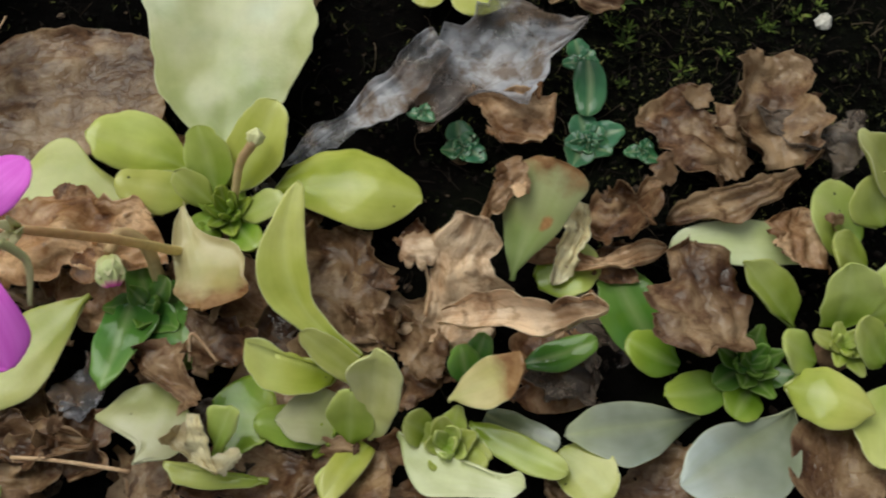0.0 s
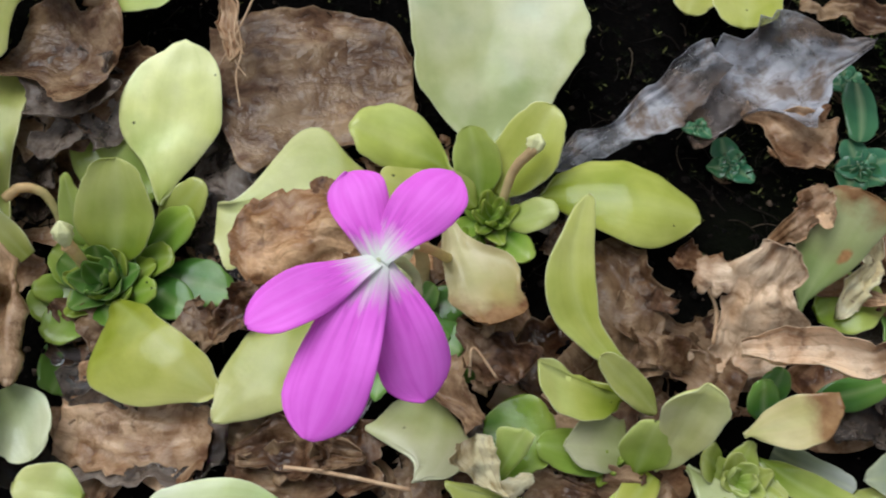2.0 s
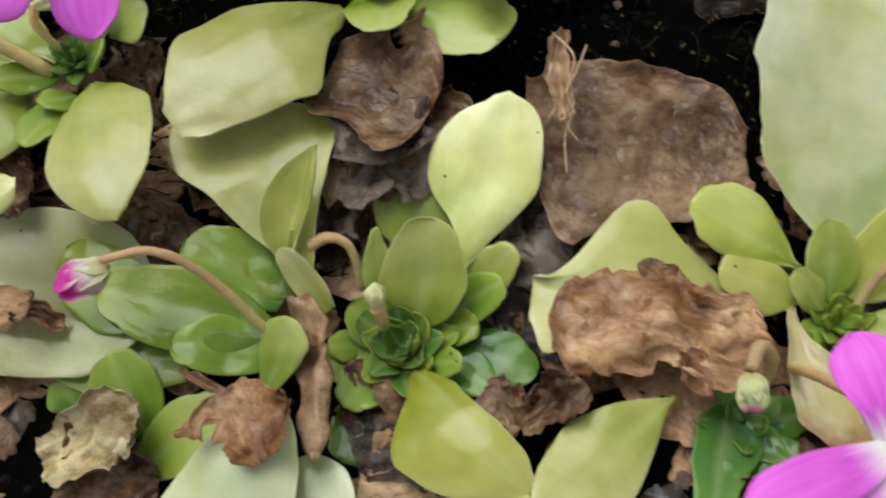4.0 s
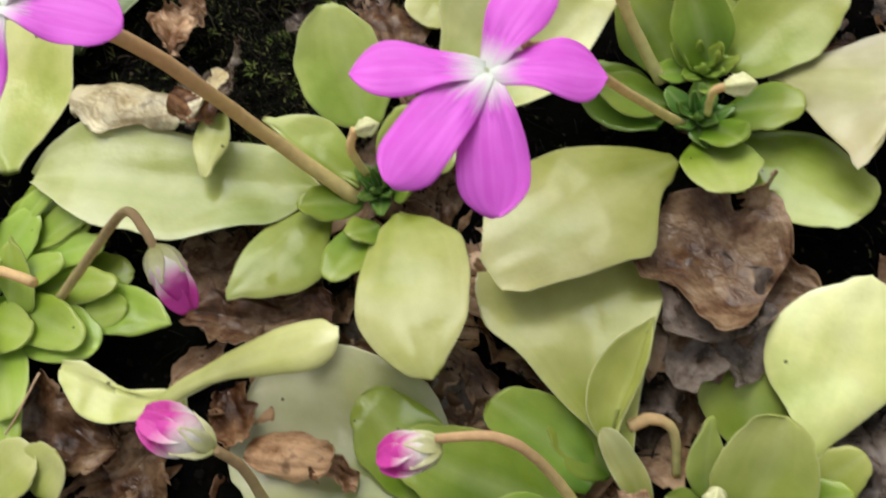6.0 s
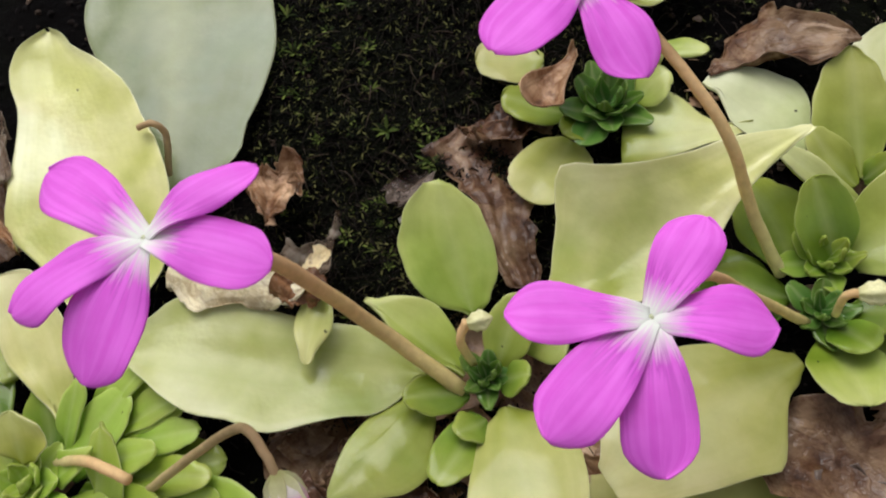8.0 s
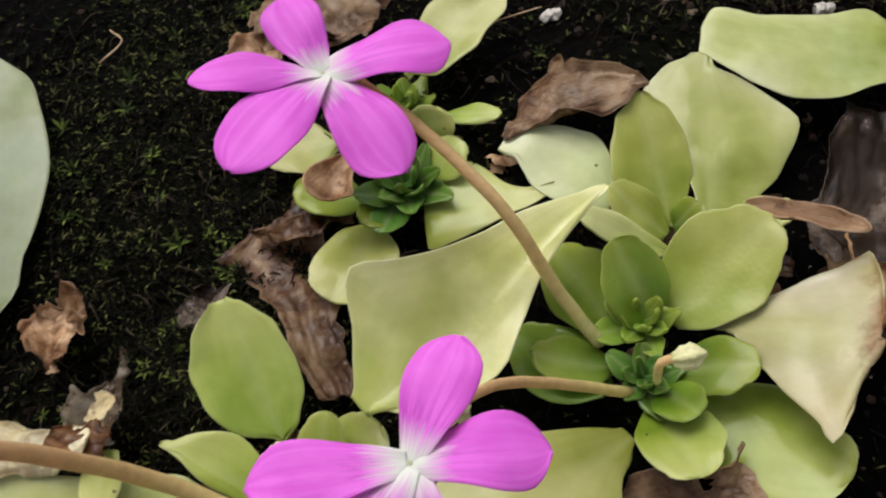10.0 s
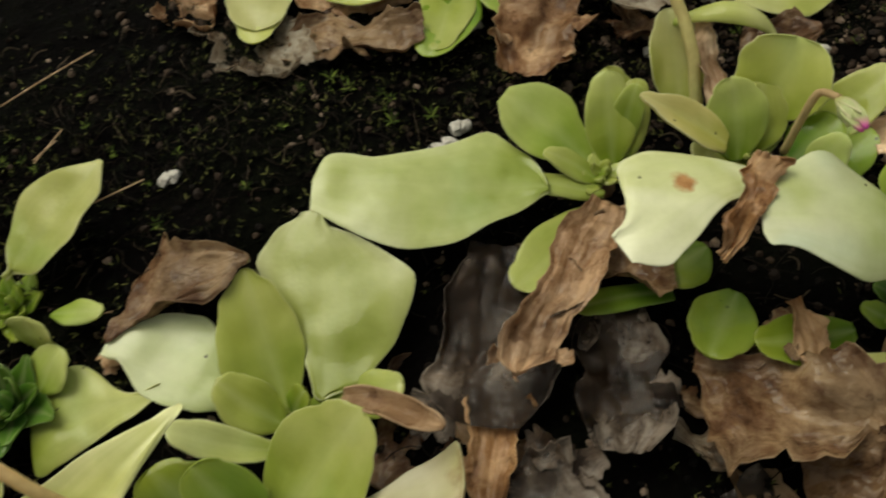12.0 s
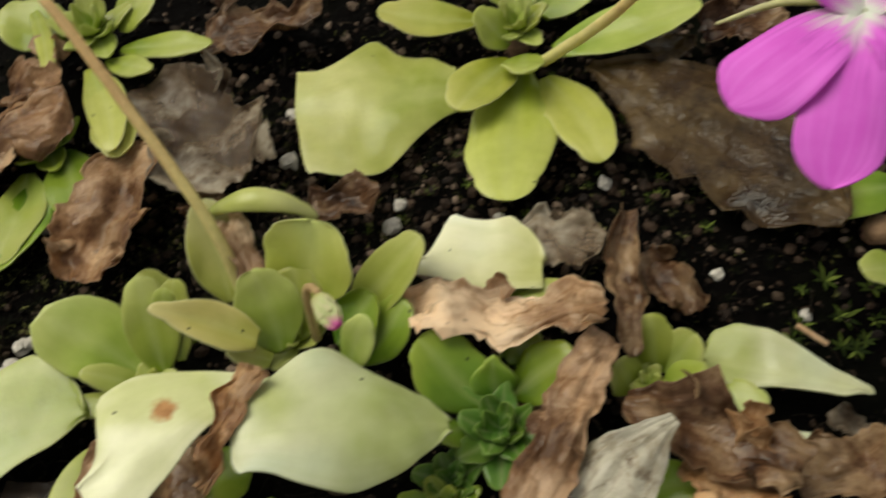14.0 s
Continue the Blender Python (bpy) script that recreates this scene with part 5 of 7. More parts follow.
dead_leaf(M_BROWN, -0.34, -5.83, -0.8, 0.88, -6.35, -0.8, 1.09, "block")

plant = butterwort(-4.57, -5.55, -0.5, "butterwort with broad flat green leaves and a nodding bud")
leaf(plant, M_GREEN, -4.88, -5.6, -0.3, -8.57, -5.64, 0.3, 1.88, "oval")
leaf(plant, M_GREEN, -4.84, -4.98, -0.4, -7.2, -4.11, 0, 1.63, "oval")
leaf(plant, M_GREEN, -4.52, -6.09, -0.4, -6.72, -6.44, 0.1, 1.32, "oval")
leaf(plant, M_LIME, -6.39, -6.8, -0.5, -10.04, -6.8, -0.2, 1.6, "oval")
leaf(plant, M_GREEN, -4.54, -4.65, -0.4, -5.88, -3.89, -0.2, 1.39, "oval")
stalk(plant, M_STALK, [(-4.56, -5.89, 0.5), (-5.66, -5.36, 2), (-6.5, -5.3, 2.8), (-7.5, -5.62, 2.6)], 0.11, 0.08)
bud(plant, (-7.39, -5.7, 2.4), (-8.38, -6.2, 2.05), 0.34)
leaf(plant, M_SAGE, -7.51, -5.85, -0.2, -11.9, -5.92, 0, 3.79, "round")
leaf(plant, M_GREEN, -7.28, -6.13, -0.1, -9.63, -4.93, 0.2, 1.69, "oval")
leaf(plant, M_LIME, -4.5, -7.04, 0, -4.13, -5.55, 1, 1.03, "wedge")

plant = butterwort(-6.69, -8.59, -0.5, "small butterwort with lime-green and bleached leaves")
leaf(plant, M_GREEN, -6.71, -8.26, -0.3, -7.86, -6.87, 0.2, 1.49, "oval")
leaf(plant, M_LIME, -6.57, -9.06, -0.3, -5.15, -7.33, 0.2, 1.4, "oval")
leaf(plant, M_WHITE, -4.34, -7.27, 0.7, -4.47, -9.9, 0.7, 2.78, "oval", "bleached whitish leaf with a withered brown base", cup=-20, bend=.3, left=(0.42, 0.44, 0.53, 0.64, 0.74, 0.85, 0.91, 0.96, 1, 0.71, 0.26, 0.03, 0.03), right=(0.03, 0.03, 0.11, 0.32, 0.42, 0.54, 0.66, 0.77, 0.84, 0.9, 0.95, 0.95, 0.95), uneven=0, sway=0, nu=32, nv=16)
leaf(plant, M_WHITE, -3.4, -8, -0.1, -2.38, -9.4, 0.1, 1.39, "oval")
leaf(plant, M_GREEN, -8.41, -8.07, -0.5, -9, -7.6, -0.3, 0.97, "oval")
dead_leaf(M_AMBER, -4.78, -7.23, 1.2, -3.64, -8.34, 1.2, 1.4, "block", crumple=.4)
dead_leaf(M_TAN, -6.26, -6.95, 0.5, -4.46, -7.45, 0.9, 0.27, "strap", cup=90, crumple=.1)
dead_leaf(M_STRAW, -8.39, -9.13, 0.2, -6.38, -8.11, 0.6, 1.36, "block", crumple=.4)
dead_leaf(M_BROWN, -8.29, -9.99, -0.2, -6.14, -9.35, -0.1, 1.49, "block")
dead_leaf(M_GREY, -2.25, -8.74, -0.6, 1.45, -8.57, -0.6, 2.36, "block", "thin grey-brown withered leaf lying flat", crumple=.2)
dead_leaf(M_BROWN, 1.16, -8.37, -0.65, 3.19, -8.32, -0.65, 1.18, "block")
dead_leaf(M_TAN, -2.27, -8.68, -0.5, 1.08, -8.66, -0.45, 1.83, "block", crumple=.1, cup=0)

plant = butterwort(2.78, -9.99, 0.1, "bleached butterwort leaf at the edge of the rosettes")
leaf(plant, M_WHITE, 2.81, -9.8, 0.4, 0.35, -10.14, 0.7, 1, "oval")
leaf(plant, M_PALE, -1.07, -10.1, 0.3, -2.42, -9.9, 0.5, 1.02, "oval")

plant = butterwort(-11, -0.6, 0.2, "butterwort rosette of broad yellow-green leaves with a red flower stalk")
leaf(plant, M_LIME, -11.69, 0.49, 0.5, -13.39, 2.83, 1.7, 2.36, "oval", cup=12, left=(0.03, 0.03, 0.15, 0.57, 0.8, 0.96, 0.99, 1, 0.84, 0.71, 0.48, 0.31, 0.28), right=(0.03, 0.03, 0.32, 0.45, 0.64, 0.7, 0.71, 0.65, 0.6, 0.42, 0.27, 0.09, 0.03), uneven=0, sway=0, nu=32, nv=16)
leaf(plant, M_LIME, -11.38, -0.74, 0.5, -13.89, -0.11, 1.1, 1.62, "oval", cup=10, left=(0.03, 0.03, 0.03, 0.08, 0.26, 0.29, 0.32, 0.3, 0.19, 0.1, 0.04, 0.03, 0.03), right=(0.03, 0.03, 0.23, 0.45, 0.74, 0.9, 1, 0.94, 0.75, 0.49, 0.18, 0.03, 0.03), uneven=0, sway=0, nu=32, nv=16)
leaf(plant, M_LIME, -11.68, -1.43, 0.4, -12.77, -4.21, 1, 2.07, "oval", cup=-12, bend=.2, left=(0.03, 0.03, 0.11, 0.32, 0.55, 0.92, 1, 0.92, 0.68, 0.44, 0.18, 0.03, 0.03), right=(0.03, 0.11, 0.26, 0.46, 0.57, 0.7, 0.67, 0.61, 0.49, 0.34, 0.21, 0.03, 0.03), uneven=0, sway=0, nu=32, nv=16)
leaf(plant, M_GREEN, -10.83, -1.46, 0.5, -10.94, -3.15, 1.1, 1.07, "oval")
leaf(plant, M_GREEN, -11.14, -1.16, 0.6, -12.2, -1.86, 1.2, 0.89, "oval")
leaf(plant, M_LIME, -10.81, -0.38, 0.5, -10.77, 1.02, 1.4, 1.07, "oval")
leaf(plant, M_LIME, -10.57, 0.32, 0.4, -9.84, 1.12, 0.8, 1.45, "oval")
leaf(plant, M_PALE, -10.34, -1.1, 0.5, -8.18, -4.42, 1.3, 2.44, "oval", cup=-14, bend=.35, left=(0.03, 0.13, 0.48, 0.72, 0.97, 1, 0.98, 0.87, 0.76, 0.52, 0.28, 0.06, 0.03), right=(0.14, 0.17, 0.35, 0.57, 0.69, 0.82, 0.94, 1, 0.88, 0.66, 0.41, 0.09, 0.03), uneven=0, sway=0, nu=32, nv=16)
leaf(plant, M_GREEN, -10.62, -1.51, 0.5, -10.96, -2.12, 1.1, 0.79, "oval")
leaf(plant, M_GREEN, -10.61, -0.58, 0.5, -10.01, -0.5, 1.2, 0.8, "oval")
core(plant, M_DEEP, -10.92, -0.67, 0.5, 0.81, 12, high=1.1)
leaf(plant, M_CLOUD, -12.19, -1.01, 0.4, -17.96, -3.07, 1.4, 3.25, "oval", cup=16, bend=.2, wave=.05, left=(0.04, 0.08, 0.33, 0.59, 0.7, 0.85, 1, 0.86, 0.79, 0.59, 0.32, 0.15, 0.11), right=(0.03, 0.06, 0.25, 0.5, 0.56, 0.57, 0.63, 0.71, 0.77, 0.75, 0.48, 0.03, 0.03), uneven=0, sway=0, nu=32, nv=16)
leaf(plant, M_PALE, -14.57, -0.53, 1.6, -14.29, -1.96, 1.4, 0.81, "pointed")
stalk(plant, M_STALK, [(-11.27, -1.12, 0.7), (-13, -1.04, 2.4), (-13.94, -1.61, 5.4), (-14.33, -2.25, 7)], 0.17, 0.13)
bloom = flower(plant, -14.7, -2.8, 7.8, (-16.83, -2.27, 7.6, 1.04, -13.69, -1.3, 7.9, 0.66, -12.92, -2.5, 7.6, 1.05, -16.25, -4.32, 7.2, 0.88, -14.81, -4.79, 7, 1.23), (-14.52, -2.42, 6.9))
stalk(plant, M_STALKY, [(-11.27, -0.51, 0.7), (-11.53, -0.43, 1.5), (-11.48, -0.14, 1.9)], 0.09, 0.1)
seed_head(plant, (-11.43, -0.19, 1.9), (-11.01, 0.08, 2), 0.21)
dead_leaf(M_STRAW, -17.9, -1.15, 1.75, -14.75, -0.6, 1.8, 2.3, "strap", "straw-coloured rolled dead leaf over a green one", cup=-105, crumple=.14, pleat=.06, ragged=.1, flaps=1)
dead_leaf(M_AMBER, -15.6, -0.75, 2.05, -14.45, -0.5, 1.85, 1.15, "block", "brown withered end of a rolled straw-coloured leaf", cup=-70, crumple=.2, flaps=0)
dead_leaf(M_TAN, -17.62, 1.67, 1, -16.47, 1.56, 0.8, 1.06, "block")

plant = butterwort(-5.13, 3.59, 0.3, "large green twin butterwort with two flower stalks")
leaf(plant, M_GREEN, -4.99, 4.13, 0.8, -6.03, 5.15, 2.2, 1.45, "oval", cup=20)
leaf(plant, M_LIME, -4.68, 4.34, 0.7, -3.04, 6.28, 2, 2.16, "oval", cup=16)
leaf(plant, M_GREEN, -5.73, 3.9, 0.5, -7.23, 5.3, 1.2, 1.66, "oval")
leaf(plant, M_GREEN, -5.64, 3.2, 0.5, -7.26, 3.04, 1, 1.09, "oval")
leaf(plant, M_GREEN, -5.69, 2.76, 0.4, -7.73, 3.59, 0.5, 1.59, "oval")
leaf(plant, M_LIME, -4.76, 2.59, 0.5, -3.89, 1.1, 1.3, 1.61, "oval")
leaf(plant, M_GREEN, -4.47, 3.25, 0.7, -3.04, 3.35, 1.5, 1.23, "oval")
leaf(plant, M_LIME, -4.08, 2.79, 0.4, -1.26, 1.73, 1, 2.26, "oval", cup=-10)
leaf(plant, M_GREEN, -4.74, 2.81, 0.7, -4.04, 2.21, 1.4, 1, "oval")
leaf(plant, M_PALE, -4.76, 5.8, 0.8, -6.8, 5.9, 1.8, 0.74, "obovate", cup=40)
core(plant, M_GREEN, -5.21, 4.1, 0.8, 1.05, 13, high=1.0)
core(plant, M_DEEP, -5.03, 2.99, 0.7, 0.92, 11, high=1.0)
leaf(plant, M_PARCH, -3.81, 4.25, 0.8, -1.22, 3.81, 2.4, 3.92, "oval", "half-withered cream leaf with a brown edge", cup=-12, crumple=.07, thick=.05, pleat=.04, left=(0.09, 0.1, 0.15, 0.24, 0.36, 0.49, 0.63, 0.75, 0.86, 0.96, 0.63, 0.28, 0.21), right=(0.03, 0.03, 0.03, 0.12, 0.25, 0.41, 0.58, 0.75, 0.89, 1, 0.39, 0.03, 0.03), uneven=0, sway=0, nu=32, nv=16)
leaf(plant, M_TAN, -3.53, 6.64, 1.6, -1.53, 5.76, 2.8, 0.62, "strap", cup=60, crumple=.15, thick=.05)
stalk(plant, M_STALKY, [(-5.97, 3.56, 0.8), (-6.92, 3.92, 2.2), (-7.9, 4.32, 4), (-9.42, 5.08, 5), (-10.59, 5.5, 5.6)], 0.14, 0.1)
bloom = flower(plant, -11.14, 5.35, 5.9, (-12.22, 6.53, 6.3, 1.03, -9.17, 6.34, 5.9, 1.18, -13.05, 4.42, 6.5, 0.82, -11.95, 3.03, 6.2, 1.38, -9.44, 3.84, 5.5, 1.23), (-10.74, 5.85, 5.2))
spur(bloom, (-11.17, 5.47, 5.2), (-10.5, 5.21, 4.9), (-9.75, 4.85, 4.6))
stalk(plant, M_STALK, [(-5.26, 2.64, 0.8), (-6.56, 1.8, 2.8), (-7.33, 0.86, 4.8), (-7.78, -0.03, 6)], 0.11, 0.08)
bloom = flower(plant, -8.04, -0.98, 6.5, (-7.76, 0.7, 6.7, 0.94, -6.39, -0.42, 6.3, 1.0, -9.94, -1.68, 6.6, 0.91, -8.82, -3.05, 6.2, 1.12, -7.25, -2.88, 5.8, 1.08), (-7.69, 0.18, 5.6))
stalk(plant, M_STALKY, [(-4.83, 2.79, 1.2), (-4.85, 2.86, 1.9), (-4.61, 2.93, 2.1)], 0.08, 0.09)
seed_head(plant, (-4.67, 2.88, 2.1), (-4.09, 3.08, 2.2), 0.24)
leaf(plant, M_PALE, -5.15, 1.78, 0.6, -8.02, -1.89, 1, 3.23, "oval", cup=-8, bend=.3, left=(0.06, 0.1, 0.2, 0.28, 0.56, 0.93, 0.85, 0.76, 0.65, 0.56, 0.48, 0.37, 0.35), right=(0.19, 0.21, 0.32, 0.48, 0.68, 0.85, 0.96, 0.99, 1, 0.72, 0.44, 0.24, 0.2), uneven=0, sway=0, nu=32, nv=16)
leaf(plant, M_BUTTER, -9.93, 1.04, 1.5, -6.28, 6.17, 2.5, 4.5, "oval", cup=10, bend=.2, twist=10, left=(0.23, 0.25, 0.39, 0.62, 1, 0.78, 0.56, 0.41, 0.33, 0.21, 0.09, 0.03, 0.03), right=(0.03, 0.05, 0.2, 0.33, 0.46, 0.51, 0.34, 0.2, 0.12, 0.08, 0.04, 0.03, 0.03), uneven=0, sway=0, nu=32, nv=16)
dead_leaf(M_BROWN, -5.3, 0.35, 0.2, -2.6, -0.2, 0.25, 2.9, "block", "smooth pinkish-brown withered leaf between the rosettes", crumple=.1, pleat=.06, ragged=.05, flaps=1)
dead_leaf(M_GREY, -4.16, 0.03, 0.1, -3.2, -1.56, 0.1, 2.12, "block", crumple=.1, pleat=.06, ragged=.05, flaps=0)

plant = butterwort(-4.75, 6.81, 0.2, "yellow-green butterwort rosette with one broad sage leaf")
leaf(plant, M_LIME, -4.85, 6.63, 0.5, -5.87, 9.34, 1.6, 2.05, "oval", cup=16, left=(0.03, 0.04, 0.17, 0.36, 0.65, 1, 0.98, 0.92, 0.75, 0.61, 0.28, 0.06, 0.03), right=(0.03, 0.05, 0.19, 0.39, 0.55, 0.71, 0.73, 0.71, 0.58, 0.46, 0.2, 0.03, 0.03), uneven=0, sway=0, nu=32, nv=16)
leaf(plant, M_LIME, -4.91, 6.41, 0.5, -6.22, 7.07, 1.2, 1.09, "oval")
leaf(plant, M_CLOUD, -4.09, 6.82, 0.7, -4.46, 10.87, 1.3, 3.78, "oval", cup=-6, left=(0.03, 0.1, 0.13, 0.17, 0.23, 0.34, 0.5, 0.65, 0.78, 0.63, 0.48, 0.29, 0.26), right=(0.03, 0.03, 0.4, 0.55, 0.74, 0.86, 0.98, 1, 0.67, 0.34, 0.07, 0.03, 0.03), uneven=0, sway=0, nu=32, nv=16)
leaf(plant, M_GREEN, -4.76, 6.64, 0.5, -4.39, 6.9, 1.2, 0.76, "oval")
leaf(plant, M_LIME, -4.52, 6.73, 0.4, -2.89, 7.22, 0.9, 0.93, "oval")
leaf(plant, M_WHITE, -6.12, 6.98, 0.8, -8.74, 7.69, 1.2, 2.71, "oval", cup=-8, left=(0.31, 0.31, 0.36, 0.43, 0.45, 0.47, 0.45, 0.38, 0.18, 0.03, 0.03, 0.03, 0.03), right=(0.03, 0.03, 0.27, 0.63, 0.86, 1, 0.98, 0.92, 0.79, 0.62, 0.33, 0.2, 0.18), uneven=0, sway=0, nu=32, nv=16)
leaf(plant, M_LIME, -3.62, 6.9, 0.6, -2.46, 7.05, 1.2, 0.98, "oval")

plant = butterwort(-10.8, 6.71, 0.2, "dark green butterwort with a dead brown tip in its heart")
core(plant, M_DEEP, -10.71, 6.63, 0.6, 1.38, 16, high=.9)
core(plant, M_GREEN, -11.25, 8.83, 0.6, 1, 12, high=1.0)
leaf(plant, M_GREEN, -11.6, 6.33, 0.4, -13.12, 6, 0.9, 1.19, "oval")
leaf(plant, M_GREEN, -10.88, 6.13, 0.4, -11.36, 5.42, 0.9, 0.97, "oval")
leaf(plant, M_LIME, -10.22, 8.64, 0.8, -8.85, 8.52, 1.3, 0.6, "oval")
leaf(plant, M_LIME, -10.32, 7.92, 0.8, -10.24, 8.2, 1.7, 1.11, "round")
leaf(plant, M_PALE, -11.25, 5.7, 0.3, -11.63, 3.64, 0.6, 1.77, "round")
leaf(plant, M_PALE, -10.16, 6.17, 0.5, -7.39, 7, 1, 2.3, "oval", cup=-10, left=(0.21, 0.25, 0.5, 0.71, 0.99, 1, 0.76, 0.34, 0.1, 0.03, 0.03, 0.03, 0.03), right=(0.77, 0.82, 0.85, 0.79, 0.72, 0.63, 0.54, 0.46, 0.39, 0.29, 0.17, 0.09, 0.07), uneven=0, sway=0, nu=32, nv=16)
leaf(plant, M_LIME, -10.14, 7, 0.6, -9.57, 7.73, 1.2, 1.12, "oval")
leaf(plant, M_PALE, -11.23, 9.28, 1.3, -9.31, 11.79, 2, 2.01, "oval", cup=16, left=(0.03, 0.03, 0.03, 0.39, 0.61, 0.86, 1, 0.91, 0.73, 0.48, 0.26, 0.13, 0.1), right=(0.03, 0.03, 0.03, 0.52, 0.68, 0.74, 0.8, 0.64, 0.62, 0.56, 0.31, 0.15, 0.12), uneven=0, sway=0, nu=32, nv=16)
leaf(plant, M_PALE, -12.67, 7.74, 0.4, -14.23, 7.08, 0.6, 1.57, "oval")
leaf(plant, M_TAN, -11.72, 7.35, 1.6, -11.91, 5.32, 1.8, 1.1, "wedge", crumple=.3, cup=60, thick=.04)
dead_leaf(M_BROWN, -13.67, 5.51, 0.3, -10.93, 1.59, 0.3, 2.22, "block", "thin pinkish-brown withered leaf spread below a rosette", crumple=.25, cup=-10, left=(0.79, 0.85, 0.83, 0.81, 0.78, 0.75, 0.72, 0.7, 0.61, 0.49, 0.4, 0.34, 0.33), right=(0.35, 0.45, 1, 0.99, 0.87, 0.72, 0.46, 0.32, 0.34, 0.36, 0.38, 0.17, 0.08), uneven=0.05, flaps=0)
dead_leaf(M_GREY, -14.88, 3.22, 0.3, -13.84, 2.77, 0.5, 0.95, "block")
dead_leaf(M_BROWN, -8.79, 7.89, 1, -5.78, 9.43, 1.7, 3.56, "block", "crumpled brown withered leaf on bare soil", crumple=.35, cup=-20, left=(0.08, 0.1, 0.21, 0.39, 0.7, 0.98, 1, 0.82, 0.64, 0.38, 0.19, 0.06, 0.03), right=(0.03, 0.03, 0.03, 0.03, 0.03, 0.03, 0.03, 0.21, 0.24, 0.14, 0.04, 0.03, 0.03), uneven=0.05, flaps=0)
dead_leaf(M_BROWN, -15.58, 11.4, 1.3, -12.18, 10.63, 1.7, 2.53, "block", crumple=.35)
dead_leaf(M_TAN, -15.94, 9.96, 1, -14.2, 9.8, 1.2, 1.49, "block")
dead_leaf(M_TAN, -17.72, 1.56, 0.4, -16.51, 2.62, 0.8, 1.19, "block")
dead_leaf(M_VEIL, -16.34, -0.1, 0.6, -15.13, 0.72, 0.7, 1.3, "block")
dead_leaf(M_BROWN, -13.5, 5.74, 0.2, -12.46, 5.19, 0.4, 1.49, "block")
dead_leaf(M_TAN, -9.81, 8.98, 0.3, -8.23, 7.77, 0.5, 1.14, "wedge")

plant = butterwort(-18.75, -5.83, 0.2, "bright lime-green butterwort with crowded leaves and nodding buds")
# on these two leaves the brighter butter yellow also paints in direct sun
leaf(plant, M_BUTTER, -19.21, -2.96, 0.6, -24.09, 3.42, 2.2, 4.6, "oval", cup=12, left=(0.03, 0.03, 0.09, 0.22, 0.4, 0.68, 0.62, 0.49, 0.4, 0.44, 0.35, 0.08, 0.03), right=(0.09, 0.14, 0.43, 0.75, 0.87, 1, 0.99, 0.85, 0.74, 0.47, 0.19, 0.03, 0.03), uneven=0, sway=0, nu=32, nv=16)
leaf(plant, M_BUTTER, -18.73, -4.9, 0.6, -21.6, -2.6, 1.6, 2.1, "oval", cup=30, left=(0.03, 0.03, 0.03, 0.03, 0.22, 0.35, 0.48, 0.45, 0.39, 0.29, 0.16, 0.03, 0.03), right=(0.03, 0.03, 0.31, 0.45, 0.63, 0.84, 1, 0.97, 0.94, 0.8, 0.67, 0.03, 0.03), uneven=0, sway=0, nu=32, nv=16)
leaf(plant, M_MIST, -19.61, 0.57, 0.3, -23.98, 8.51, 0.8, 5.5, "oval", cup=-5, left=(0.03, 0.03, 0.09, 0.19, 0.32, 0.48, 0.66, 0.85, 0.91, 0.83, 0.63, 0.03, 0.03), right=(0.04, 0.08, 0.3, 0.6, 0.71, 0.87, 0.99, 1, 0.96, 0.88, 0.67, 0.54, 0.51), uneven=0, sway=0, nu=32, nv=16)
core(plant, M_FRESH, -18.7, -6.13, 0.8, 1.1, 13, high=.8, wide=.8)
leaf(plant, M_YELLOW, -18.79, -5.9, 1, -19.31, -5.05, 1.8, 1.23, "oval", cup=20, left=(0.03, 0.03, 0.03, 0.03, 0.32, 0.65, 0.67, 0.69, 0.7, 0.72, 0.36, 0.03, 0.03), right=(0.03, 0.03, 0.03, 0.51, 0.73, 0.99, 1, 0.96, 0.89, 0.51, 0.22, 0.03, 0.03), uneven=0, sway=0, nu=32, nv=16)
leaf(plant, M_FRESH, -18.07, -4.96, 0.6, -17.5, -3.03, 1.3, 0.83, "oval", cup=20, left=(0.63, 0.64, 0.71, 0.82, 0.95, 0.97, 0.98, 1, 0.76, 0.53, 0.34, 0.03, 0.03), right=(0.06, 0.13, 0.18, 0.17, 0.16, 0.19, 0.31, 0.43, 0.51, 0.53, 0.54, 0.55, 0.55), uneven=0, sway=0, nu=32, nv=16)
leaf(plant, M_FRESH, -17.71, -4.56, 0.6, -16.43, -3.35, 1.2, 1.15, "oval", cup=20, left=(0.23, 0.25, 0.31, 0.42, 0.56, 0.72, 0.85, 0.93, 1, 0.77, 0.39, 0.16, 0.03), right=(0.03, 0.03, 0.03, 0.3, 0.35, 0.41, 0.48, 0.45, 0.42, 0.4, 0.14, 0.03, 0.03), uneven=0, sway=0, nu=32, nv=16)
leaf(plant, M_FRESH, -18.48, -5.26, 0.6, -18.66, -3.83, 1.4, 0.63, "oval", cup=30, left=(0.03, 0.03, 0.03, 0.18, 0.79, 1, 0.91, 0.81, 0.72, 0.48, 0.28, 0.16, 0.14), right=(0.03, 0.03, 0.59, 0.65, 0.72, 0.81, 0.85, 0.89, 0.93, 0.77, 0.42, 0.2, 0.16), uneven=0, sway=0, nu=32, nv=16)
leaf(plant, M_FRESH, -17.37, -4.75, 0.6, -15.8, -3.89, 1.1, 0.76, "oval")
